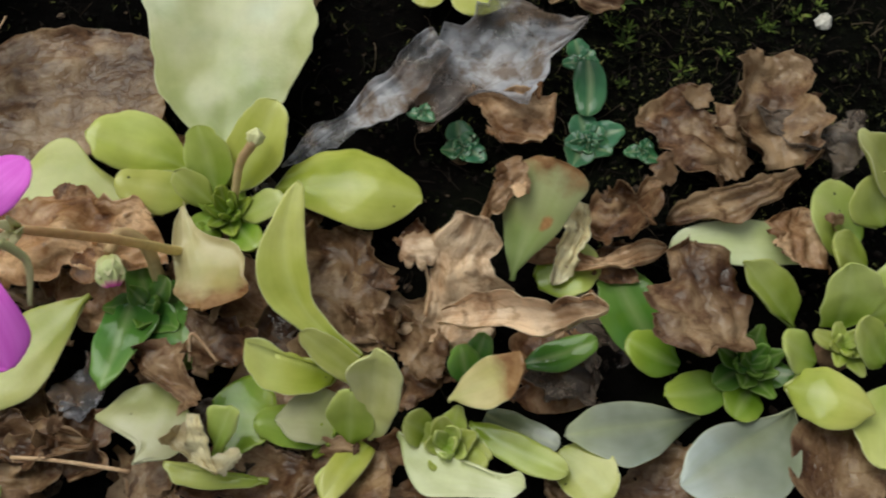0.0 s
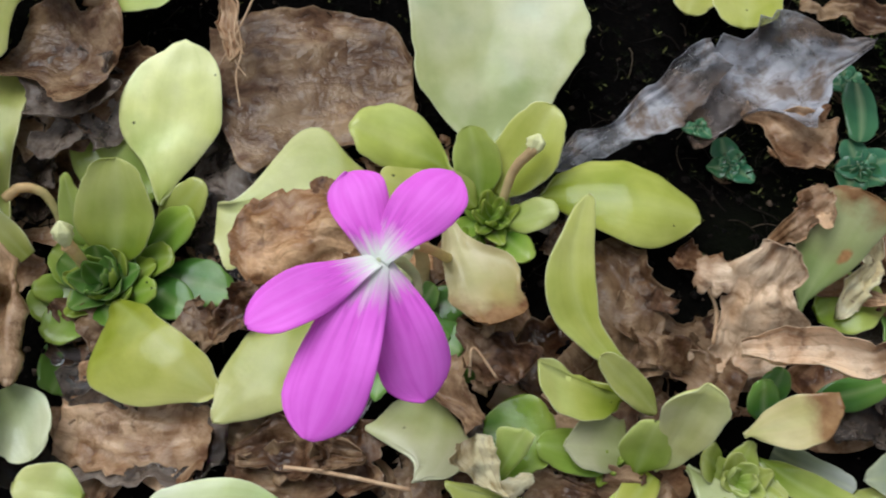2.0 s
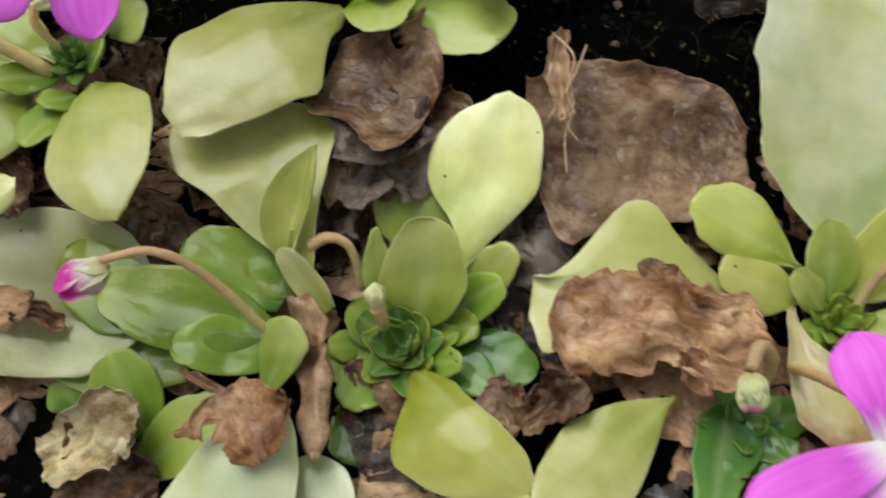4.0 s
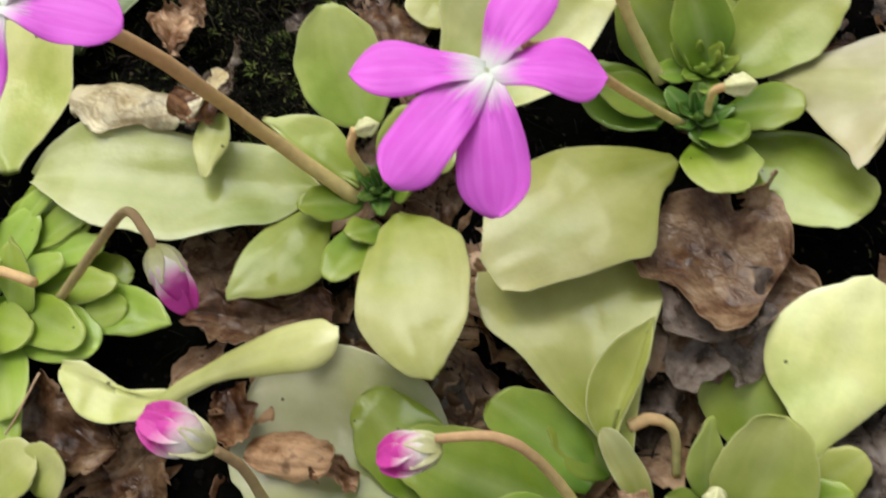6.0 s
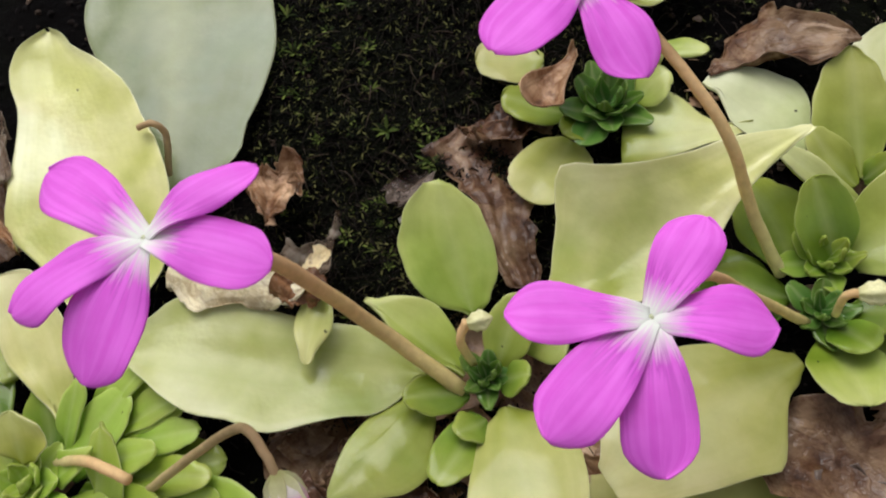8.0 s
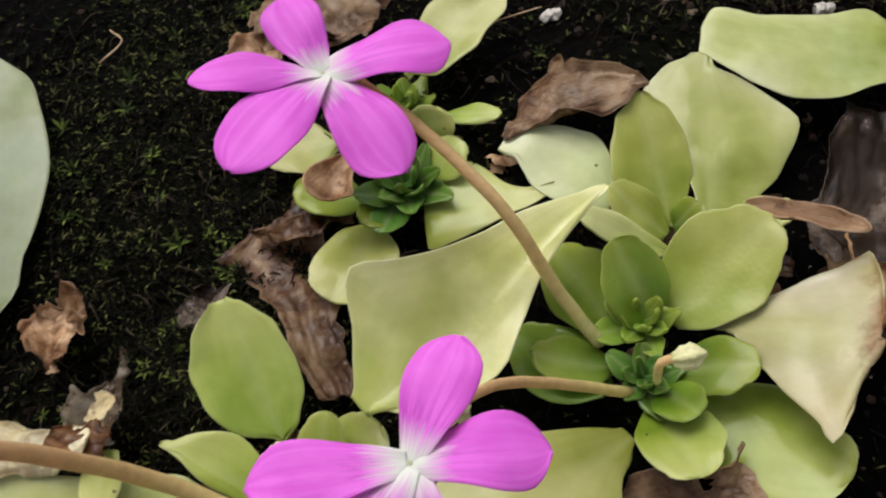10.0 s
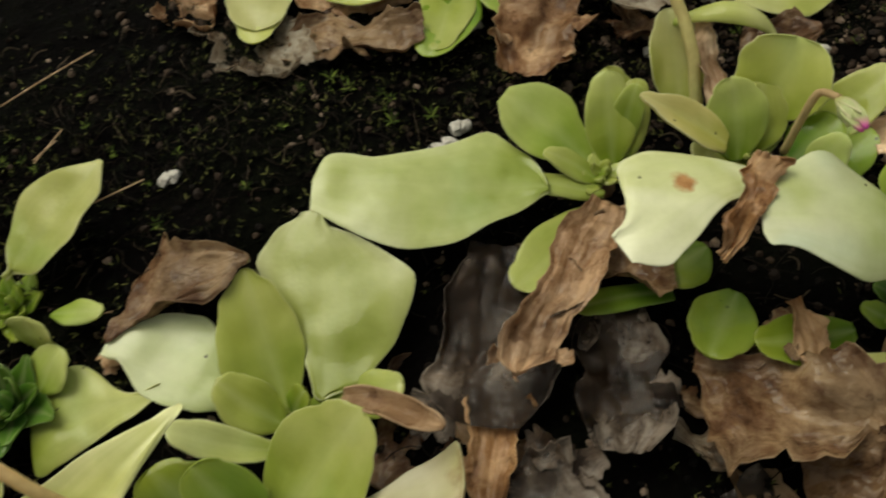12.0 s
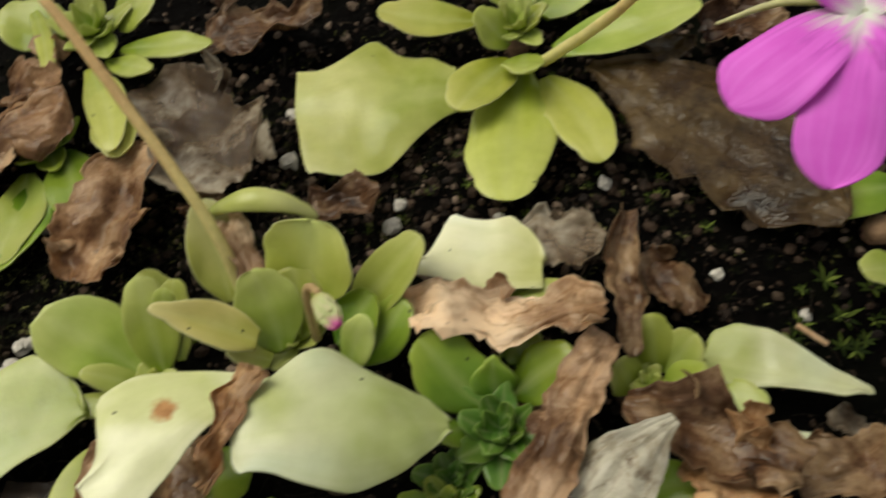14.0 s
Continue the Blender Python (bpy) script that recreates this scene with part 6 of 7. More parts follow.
leaf(plant, M_FRESH, -17.15, -5.97, 0.7, -17.59, -4.51, 1.5, 1.27, "oval", cup=20, left=(0.03, 0.03, 0.03, 0.06, 0.17, 0.3, 0.43, 0.4, 0.34, 0.29, 0.03, 0.03, 0.03), right=(0.15, 0.24, 0.74, 0.98, 1, 1, 0.82, 0.64, 0.47, 0.32, 0.03, 0.03, 0.03), uneven=0, sway=0, nu=32, nv=16)
leaf(plant, M_FRESH, -17.15, -5.31, 0.6, -15.15, -4.61, 1, 0.86, "oval")
leaf(plant, M_FRESH, -16.51, -5.28, 0.5, -13.74, -4.98, 0.8, 1.23, "oval", cup=10, left=(0.03, 0.03, 0.41, 0.61, 0.86, 0.95, 1, 0.98, 0.81, 0.65, 0.3, 0.08, 0.04), right=(0.03, 0.03, 0.03, 0.18, 0.59, 1, 0.89, 0.79, 0.69, 0.41, 0.19, 0.05, 0.03), uneven=0, sway=0, nu=32, nv=16)
leaf(plant, M_FRESH, -18.2, -5.92, 0.8, -17.47, -5.04, 1.5, 0.98, "oval", cup=20, left=(0.03, 0.03, 0.03, 0.03, 0.48, 1, 0.81, 0.61, 0.43, 0.28, 0.16, 0.08, 0.07), right=(0.03, 0.03, 0.03, 0.47, 0.49, 0.53, 0.56, 0.54, 0.36, 0.2, 0.09, 0.03, 0.03), uneven=0, sway=0, nu=32, nv=16)
leaf(plant, M_FRESH, -17.69, -5.78, 0.6, -15.15, -5.98, 1.1, 1.09, "oval")
leaf(plant, M_FRESH, -18.38, -6.16, 0.7, -16.81, -6.95, 1.4, 0.97, "oval")
leaf(plant, M_FRESH, -18.79, -6.39, 0.7, -18.87, -7.31, 1.3, 1, "oval")
leaf(plant, M_FRESH, -17.8, -5.19, 0.6, -16.38, -4.56, 1.2, 0.8, "oval")
leaf(plant, M_FRESH, -19.2, -6.04, 0.7, -20.18, -5.89, 1.4, 1.04, "oval")
leaf(plant, M_FRESH, -18.11, -5.67, 0.5, -17.66, -3.72, 1.1, 1.19, "oval")
leaf(plant, M_FRESH, -17.53, -5.53, 0.4, -16.28, -3.9, 0.9, 1.29, "oval")
leaf(plant, M_FRESH, -17.33, -5.83, 0.4, -14.8, -4.99, 0.8, 1.13, "oval")
leaf(plant, M_FRESH, -17.14, -6.04, 0.5, -14.9, -5.88, 0.9, 1.32, "oval")
leaf(plant, M_FRESH, -17.93, -6.26, 0.6, -16.23, -6.24, 1.1, 1.1, "oval")
leaf(plant, M_GREEN, -17.88, -5.52, 0.3, -15.25, -4.14, 0.5, 1.29, "oval")
leaf(plant, M_GREEN, -18.79, -5.48, 0.3, -19.64, -4.09, 0.8, 1.11, "oval")
leaf(plant, M_GREEN, -18.34, -4.46, 0.2, -17.7, -2.6, 0.6, 1.25, "oval")
leaf(plant, M_FRESH, -17.45, -6.52, 0.6, -15.79, -7.8, 1, 1.22, "oval")
leaf(plant, M_FRESH, -17.13, -6.9, 0.5, -15.62, -8.28, 0.8, 0.77, "oval")
leaf(plant, M_FRESH, -18.48, -4.35, 0.5, -17.44, -3.1, 1, 1.11, "oval")
leaf(plant, M_FRESH, -18.03, -4.34, 0.5, -16.4, -3.62, 1, 0.85, "oval")
leaf(plant, M_BUTTER, -12.54, -6.48, 0.8, -15.17, -6.65, 1.3, 1.47, "oval", cup=20, left=(0.03, 0.03, 0.03, 0.35, 0.53, 0.75, 0.99, 1, 0.92, 0.64, 0.36, 0.03, 0.03), right=(0.03, 0.03, 0.41, 0.41, 0.34, 0.19, 0.04, 0.17, 0.31, 0.41, 0.32, 0.26, 0.25), uneven=0, sway=0, nu=32, nv=16)
leaf(plant, M_BUTTER, -13.33, -6.72, 0.9, -9.84, -4.46, 2.4, 1.27, "oval", cup=-50, bend=.3, left=(0.03, 0.03, 0.03, 0.3, 0.41, 0.57, 0.77, 0.9, 1, 0.97, 0.79, 0.43, 0.37), right=(0.03, 0.28, 0.31, 0.34, 0.25, 0.18, 0.27, 0.5, 0.68, 0.76, 0.58, 0.08, 0.03), uneven=0, sway=0, nu=32, nv=16)
leaf(plant, M_PALE, -14.89, -8.89, 0.5, -14.57, -8.06, 1, 1.19, "round")
leaf(plant, M_PALE, -15.81, -9.34, 0.5, -15.06, -8.22, 0.9, 1.2, "round")
stalk(plant, M_STALKR, [(-16.3, -5.29, 0.8), (-14.94, -4.52, 2.6), (-13.71, -4.07, 4.2), (-12.96, -4.36, 4.6), (-12.66, -4.62, 4.4)], 0.1, 0.075)
bud(plant, (-12.69, -4.56, 4.5), (-12.03, -5.18, 3.7), 0.32)
stalk(plant, M_STALKR, [(-19.72, 1.26, 1), (-19.8, 1.83, 1.8), (-19.99, 1.83, 2.2), (-20.41, 1.72, 2)], 0.085, 0.075)
stalk(plant, M_STALKR, [(-10.11, -7.53, 1.6), (-10.39, -7.19, 2.6), (-10.72, -7.11, 3.3)], 0.1, 0.085)
bud(plant, (-10.72, -7.12, 3.3), (-11.98, -7.08, 3.55), 0.37)
stalk(plant, M_STALKY, [(-18.66, -5.59, 0.6), (-17.4, -5.32, 1.6), (-16.17, -5.34, 2)], 0.11, 0.11)
dead_leaf(M_AMBER, -12.22, -5.78, 0.4, -11.35, -6.69, 0.5, 0.99, "block", crumple=.15)
stalk(plant, M_STALKY, [(-22.2, -1.4, 0.3), (-23.5, -0.2, 0.9), (-25.4, 1.4, 1.5), (-27.6, 3.5, 1.9)], 0.17, 0.14)
leaf(plant, M_PALE, -20.5, -4.3, 0.6, -23.6, -2.2, 1.0, 1.7, "oval")
leaf(plant, M_GREEN, -20.2, -5.2, 0.4, -23.0, -4.0, 0.6, 1.4, "oval")
leaf(plant, M_LIME, -20.4, -7.0, 0.5, -22.6, -8.4, 0.9, 1.9, "oval")
leaf(plant, M_MIST, -19.3, -7.6, 0.6, -20.6, -9.9, 0.9, 1.6, "oval")
dead_leaf(M_VEIL, -25.0, 1.1, 1.4, -22.9, -0.5, 1.5, 1.1, "strap", "frayed whitish withered leaf beside a stalk", crumple=.2, cup=60)
dead_leaf(M_BROWN, -24.3, -0.5, 0.8, -22.0, -1.9, 0.9, 1.3, "block", crumple=.3)
dead_leaf(M_AMBER, -23.6, -1.0, 1.5, -21.3, -2.0, 1.6, 0.35, "strap", "thin brown withered strip leaning on a leaf", cup=80, crumple=.08, flaps=0)
dead_leaf(M_BROWN, -16.26, -7.79, 0.3, -13.88, -7.57, 0.4, 1.68, "block")
dead_leaf(M_BROWN, -12.67, -7.57, 0.2, -13.49, -8.34, 0.3, 1.98, "block")
dead_leaf(M_AMBER, -11.25, -6.65, 0.5, -9.32, -6.47, 0.8, 0.95, "strap", cup=-60, crumple=.14, ragged=.06)
dead_leaf(M_BROWN, -13.84, -4.61, 0.2, -10.56, -3.91, 0.3, 1.5, "block")
dead_leaf(M_TAN, -8.88, -6.66, 0.3, -9.83, -6.5, 0.6, 0.64, "strap")

plant = butterwort(1.48, 12.25, 0.3, "butterwort with a long pale strap-like leaf and small green ones")
leaf(plant, M_CLOUD, 0.36, 11.54, 1, -4.71, 11.45, 1.5, 3.1, "oval", cup=-10, left=(0.1, 0.12, 0.24, 0.41, 0.59, 0.86, 0.94, 0.96, 0.84, 0.68, 0.53, 0.43, 0.42), right=(0.04, 0.16, 0.46, 0.71, 1, 0.84, 0.66, 0.54, 0.47, 0.53, 0.5, 0.29, 0.03), uneven=0, sway=0, nu=32, nv=16)
leaf(plant, M_LIME, 1.35, 12.35, 0.5, -0.63, 13.63, 1.6, 1.75, "block", right=(.3, .5, .75, 1, 1, .85, .3))
leaf(plant, M_LIME, 1.78, 12.35, 0.6, 1.64, 13.98, 1.9, 1.13, "oval")
leaf(plant, M_LIME, 2.1, 12.57, 0.6, 2.32, 13.89, 1.7, 0.86, "oval")
leaf(plant, M_LIME, 1.45, 11.91, 0.6, 0.25, 12.31, 1.3, 0.63, "oval")
leaf(plant, M_LIME, 1.56, 11.62, 0.6, -0.27, 11.79, 1, 0.59, "oval")
core(plant, M_LIME, 1.46, 12.06, 0.6, 0.65, 9)
leaf(plant, M_LIME, 1.45, 11.38, 0.4, -0.35, 9.24, 0.9, 1.39, "oval")
leaf(plant, M_SCAR, 4.47, 11.02, 2.2, 1.47, 9.15, 3.2, 2.72, "oval", "bleached white leaf with a brown scorch spot", cup=-16, bend=.3, left=(0.03, 0.03, 0.11, 0.24, 0.28, 0.31, 0.4, 0.54, 0.64, 0.71, 0.59, 0.47, 0.45), right=(0.04, 0.06, 0.17, 0.33, 0.55, 0.79, 0.96, 1, 0.91, 0.28, 0.08, 0.03, 0.03), uneven=0, sway=0, nu=32, nv=16)
leaf(plant, M_GREEN, 3.6, 10.28, 0.6, 2.37, 9.48, 0.9, 1.26, "oval")
leaf(plant, M_GREEN, 2.88, 9.39, 0.3, 0.89, 8.87, 0.6, 0.58, "strap")
dead_leaf(M_RUSSET, 1.58, 11.18, 1.1, -0.34, 7.11, 1.4, 1.25, "strap", "long tan withered leaf curled along its length", crumple=.24, ragged=.16, cup=25)
dead_leaf(M_GREY, -0.6, 10.4, 0.6, -0.85, 6.39, 0.5, 2.75, "block", "grey translucent withered leaf hanging over dark soil", crumple=.1, ragged=.06)
dead_leaf(M_AMBER, -0.75, 7.9, 0.45, -0.8, 4.9, 0.45, 1.25, "strap", crumple=.1)
dead_leaf(M_GREY, 1.83, 9.13, 0.3, 1.67, 5.92, 0.4, 1.82, "block", "grey translucent withered leaf hanging over dark soil", crumple=.07, ragged=.04)
dead_leaf(M_BROWN, 0.68, 10.25, 0.7, 2.96, 9.79, 0.8, 1.73, "block", crumple=.4)
dead_leaf(M_BROWN, 3.2, 7.8, 0.4, 6.3, 6.2, 0.9, 3.7, "block", "broad crumpled brown withered leaf", crumple=.26, left=(0.19, 0.19, 0.2, 0.22, 0.39, 0.64, 0.67, 0.66, 0.63, 0.6, 0.36, 0.03, 0.03), right=(0.03, 0.03, 0.22, 0.64, 0.95, 1, 0.97, 0.81, 0.61, 0.38, 0.03, 0.03, 0.03), uneven=0.05, flaps=0)
dead_leaf(M_AMBER, 5.0, 8.9, 1.0, 5.6, 7.2, 0.8, 0.75, "strap", "narrow brown withered strip hanging between green leaves", crumple=.2, cup=50)
dead_leaf(M_BROWN, 6.6, 7.6, 0.5, 8.9, 6.6, 0.7, 1.9, "block", crumple=.35)
dead_leaf(M_VEIL, 2.68, 6.62, 0.3, 4.04, 5.75, 0.4, 0.63, "strap", crumple=.3)
dead_leaf(M_GREY, -0.6, 5.3, 0.2, 1.35, 4.7, 0.3, 2.0, "round", crumple=.08)
dead_leaf(M_BROWN, 5.02, 5.56, 0.4, 6.49, 5.85, 0.6, 1.43, "block")
dead_leaf(M_GREY, 0.67, 8.92, 0.2, 1.35, 8.41, 0.2, 1.04, "block")
dead_leaf(M_BROWN, 3.95, 7.87, 0.4, 5.2, 8.3, 0.8, 1.2, "wedge")

plant = butterwort(3.96, 12.88, 0.3, "yellow-green butterwort with a flower stalk and a hanging bud")
leaf(plant, M_YELLOW, 5.01, 13.17, 1.2, 5.47, 14.16, 2.6, 2.02, "round", cup=20)
leaf(plant, M_LIME, 5.76, 12.75, 0.7, 7.59, 13.71, 2, 1.23, "oval", cup=20)
leaf(plant, M_GOLD, 4.02, 12.23, 1.5, 2.2, 12.75, 2.6, 1, "pointed", cup=30)
leaf(plant, M_LIME, 4.36, 12.26, 0.9, 4.13, 13.47, 2.2, 1.35, "oval")
leaf(plant, M_LIME, 4.7, 12.5, 0.8, 4.89, 13.66, 1.8, 1.27, "oval")
leaf(plant, M_GREEN, 5.5, 12.28, 0.7, 6.41, 12.87, 1.5, 1.25, "oval")
leaf(plant, M_GREEN, 5.94, 11.81, 0.7, 7.07, 12.67, 1.4, 1.13, "oval")
leaf(plant, M_LIME, 5.74, 11.63, 0.9, 6.32, 12.16, 1.9, 0.87, "oval")
leaf(plant, M_LIME, 2.33, 12.9, 0.6, 1.62, 14.14, 1.8, 1, "oval")
leaf(plant, M_LIME, 1.96, 12.83, 0.6, 2.25, 13.52, 2, 0.69, "oval")
core(plant, M_LIME, 4.53, 12.63, 0.6, 0.95, 9)
leaf(plant, M_PALE, 3.28, 13.6, 0.9, 3.0, 15.5, 2.1, 1.3, "oval", cup=30)
leaf(plant, M_PALE, 3.15, 15.15, 2.0, 5.4, 14.9, 1.6, 0.6, "oval", bend=.75, cup=-40)
leaf(plant, M_BUTTER, 4.12, 12.05, 0.9, 3.35, 12.33, 1.4, 0.57, "strap")
leaf(plant, M_LIME, 9.11, 12.85, 0.6, 10.77, 12.3, 0.8, 0.69, "oval")
stalk(plant, M_STALKY, [(3.63, 13.54, 1), (3.31, 14.64, 2.4), (2.13, 16.67, 4), (0.97, 18.48, 5.5), (-0.4, 20.39, 6.5)], 0.14, 0.11)
stalk(plant, M_STALKR, [(5.21, 12.12, 1.4), (5.39, 12.24, 2.9), (5.53, 12.25, 3.2), (5.74, 11.96, 3.4)], 0.09, 0.07)
bud(plant, (5.7, 11.95, 3.4), (6.03, 11.2, 3.45), 0.19, True)
leaf(plant, M_WHITE, 7.6, 9.81, 1.6, 4.08, 9.61, 3.2, 3.07, "oval", "plump bleached pale green leaf", cup=-20, bend=.35, left=(0.05, 0.07, 0.2, 0.35, 0.54, 0.67, 0.76, 0.7, 0.6, 0.48, 0.43, 0.4, 0.3), right=(0.06, 0.17, 0.38, 0.46, 0.57, 0.73, 1, 1, 0.83, 0.62, 0.44, 0.19, 0.03), uneven=0, sway=0, nu=32, nv=16)
dead_leaf(M_AMBER, 4.54, 10.88, 3.2, 3.55, 9.05, 2.6, 0.81, "block", crumple=.45)

plant = butterwort(8.48, 10.12, 0.2, "dark green butterwort rosette below bleached leaves")
core(plant, M_DEEP, 8.48, 9.92, 0.6, 1.19, 16, high=.8)
core(plant, M_DEEP, 7.43, 9.07, 0.5, 0.9, 12, high=.8)
leaf(plant, M_GREEN, 8.18, 10.49, 0.6, 7.2, 11.76, 1.4, 1.43, "oval")
leaf(plant, M_GREEN, 8.54, 10.66, 0.6, 8.57, 11.15, 1.4, 0.92, "pointed")
leaf(plant, M_GREEN, 8.87, 10.61, 0.6, 10.1, 10.94, 1.5, 1.17, "oval")
leaf(plant, M_GREEN, 8.87, 11.38, 0.5, 9.44, 11.87, 1.1, 1.34, "oval")
leaf(plant, M_GREEN, 7.79, 10.09, 0.6, 7.28, 9.88, 1.1, 0.74, "oval")
leaf(plant, M_GREEN, 4.14, 9.29, 0.5, 3.38, 7.74, 0.9, 1.36, "oval")
leaf(plant, M_GREEN, 6.28, 8.48, 0.5, 4.27, 8.07, 0.9, 1.12, "oval")
core(plant, M_GREEN, 7.22, 8.58, 0.6, 0.88, 10, high=.8)
leaf(plant, M_PALE, 7.38, 7.78, 0.6, 5.5, 7.38, 1.2, 0.68, "strap")
leaf(plant, M_CREAMY, 8.36, 7.98, 1, 7.73, 7.61, 1.4, 1.15, "block")
dead_leaf(M_RUSSET, 10.8, 11.1, 1.8, 8.3, 7.2, 2.2, 1.1, "strap", "long tan withered leaf twisted into a strip", cup=-25, crumple=.3, ragged=.2)
dead_leaf(M_BISQUE, 7.06, 12.54, 1.4, 10.7, 11.53, 1.9, 1.37, "block", "tan withered leaf folded over a bleached one", crumple=.5, ragged=.2, cup=-30)
dead_leaf(M_SILVER, 11.5, 9.1, 2.2, 9.65, 8.1, 1.6, 1.5, "wedge", "whitish dried leaf spread like a fan", crumple=.05, pleat=.09, ragged=.05, cup=-25, flaps=0)
dead_leaf(M_BROWN, 10.96, 9.84, 1.6, 13.56, 7.99, 1.2, 1.55, "block", crumple=.4)
dead_leaf(M_AMBER, 11.84, 8.77, 1.2, 13.23, 7.84, 1.2, 1.64, "block", crumple=.35)
dead_leaf(M_BROWN, 13.68, 8.74, 0.4, 15.08, 7.96, 0.5, 1.4, "block")
dead_leaf(M_VEIL, 14.75, 9.45, 0.4, 15.35, 8.51, 0.3, 0.72, "block")
dead_leaf(M_BROWN, 11.75, 13.92, 1.2, 11.13, 10.85, 0.8, 0.72, "strap", cup=60)
dead_leaf(M_BROWN, 12.17, 13.21, 0.4, 12.73, 11.75, 0.4, 1.03, "block")
dead_leaf(M_VEIL, 9.53, 14.27, 0.7, 11.33, 13.53, 0.6, 1.43, "block", crumple=.2)
dead_leaf(M_BROWN, 5.1, 15.99, 0.4, 6.72, 16.06, 0.5, 0.78, "block")
dead_leaf(M_BISQUE, 3.5, 15.4, 2.1, 3.95, 13.2, 1.3, 0.7, "strap", "narrow tan withered strip beside a flower stalk", crumple=.15)

plant = butterwort(8.96, 13.61, 0.3, "bleached cream butterwort leaf half dried to film")
leaf(plant, M_IVORY, 9.9, 13.25, 0.8, 7.35, 13.7, 1.2, 2.5, "oval", cup=-12, left=(0.44, 0.44, 0.46, 0.48, 0.5, 0.5, 0.45, 0.4, 0.36, 0.34, 0.33, 0.32, 0.32), right=(0.17, 0.37, 0.65, 0.82, 1, 0.93, 0.91, 0.94, 0.97, 0.43, 0.03, 0.03, 0.03), uneven=0, sway=0, nu=32, nv=16)

plant = butterwort(11.52, 10.51, 0.3, "small lime-green butterwort with one pale pointed leaf")
leaf(plant, M_LIME, 11.65, 10.65, 0.5, 11.68, 11.49, 1.4, 0.92, "oval")
leaf(plant, M_LIME, 11.86, 10.61, 0.5, 12.42, 10.98, 1.3, 0.96, "oval")
leaf(plant, M_LIME, 11.67, 10.28, 0.5, 12.48, 10.19, 1.2, 0.84, "oval")
leaf(plant, M_LIME, 12.28, 10.1, 0.4, 13.43, 9.53, 0.9, 0.78, "oval")
leaf(plant, M_LIME, 11.14, 10.38, 0.5, 10.86, 10.71, 1.2, 0.85, "oval")
leaf(plant, M_WHITE, 12.6, 10.72, 0.5, 15.27, 9.37, 1, 1.81, "oval", cup=12, left=(0.47, 0.71, 0.84, 1, 0.99, 0.97, 0.81, 0.61, 0.39, 0.25, 0.14, 0.08, 0.03), right=(0.05, 0.11, 0.45, 0.48, 0.41, 0.33, 0.27, 0.21, 0.2, 0.19, 0.03, 0.03, 0.03), uneven=0, sway=0, nu=32, nv=16)
leaf(plant, M_GREEN, 9.95, 8.36, 0.5, 12.07, 8.35, 0.8, 1.01, "oval")
leaf(plant, M_SAGE, 13.21, 9.18, 0.3, 14.16, 8.94, 0.4, 0.31, "strap")
core(plant, M_LIME, 11.47, 10.39, 0.6, 0.6, 8)

plant = butterwort(10.52, 20.53, 0.2, "yellow-green butterwort rosette on gravelly soil")
leaf(plant, M_YELLOW, 10.19, 19.23, 0.6, 8.67, 17.5, 1.2, 1.43, "oval")
leaf(plant, M_YELLOW, 10.42, 18.98, 0.4, 9.4, 14.91, 1, 2.11, "oval", cup=-14)
leaf(plant, M_YELLOW, 10.93, 18.67, 0.4, 11.72, 15.65, 0.8, 1.4, "oval")
leaf(plant, M_YELLOW, 9.56, 20.77, 0.6, 7.09, 21.43, 1, 1.28, "oval")
leaf(plant, M_LIME, 11.27, 19.35, 0.6, 14.85, 19.47, 1.2, 1.42, "oval")
leaf(plant, M_LIME, 10.2, 19.7, 0.7, 9.5, 20.13, 1.6, 1.09, "oval")
leaf(plant, M_LIME, 10.55, 19.23, 0.7, 10.37, 17.96, 1.5, 1.04, "oval")
leaf(plant, M_PALE, 8.78, 18.71, 0.3, 4.71, 18.92, 0.5, 4.44, "oval", cup=-8, left=(0.14, 0.2, 0.25, 0.34, 0.5, 0.72, 0.91, 0.92, 0.93, 0.88, 0.78, 0.03, 0.03), right=(0.42, 0.44, 0.51, 0.63, 0.67, 0.77, 1, 0.85, 0.72, 0.64, 0.65, 0.66, 0.66), uneven=0, sway=0, nu=32, nv=16)
core(plant, M_LIME, 10.5, 20.22, 0.7, 1.13, 12)
leaf(plant, M_LIME, 10.69, 21, 0.5, 10.79, 23.22, 1.2, 2.23, "oval")
leaf(plant, M_LIME, 11.22, 20.66, 0.5, 13.26, 22.1, 1, 1.75, "oval")
stalk(plant, M_STALKY, [(10.9, 18.86, 0.8), (12.14, 18.35, 2.2), (13.54, 17.61, 4.2), (15.26, 16.25, 5.6), (15.68, 13.97, 6)], 0.14, 0.1)
bloom = flower(plant, 15.03, 13.36, 6.6, (15.94, 13.9, 6.8, 1.29, 14.23, 14.51, 6.9, 1.23, 12.73, 12.32, 6.2, 1.44, 13.83, 10.84, 5.8, 1.35, 15.67, 11.99, 6.3, 1.23), (15.81, 14.15, 5.8))
spur(bloom, (15.23, 14.21, 6), (14.4, 14.8, 5.6), (13.35, 14.77, 5.4))
dead_leaf(M_OLIVE, 12.16, 18.94, 0.4, 16.27, 13.17, 0.5, 4.67, "block", "broad dark brown withered leaf with a green rim", crumple=.2, cup=-14, left=(0.06, 0.09, 0.27, 0.56, 0.79, 1, 1, 0.89, 0.75, 0.61, 0.23, 0.03, 0.03), right=(0.05, 0.07, 0.12, 0.23, 0.37, 0.51, 0.59, 0.62, 0.52, 0.42, 0.27, 0.16, 0.14), uneven=0.05, flaps=1)
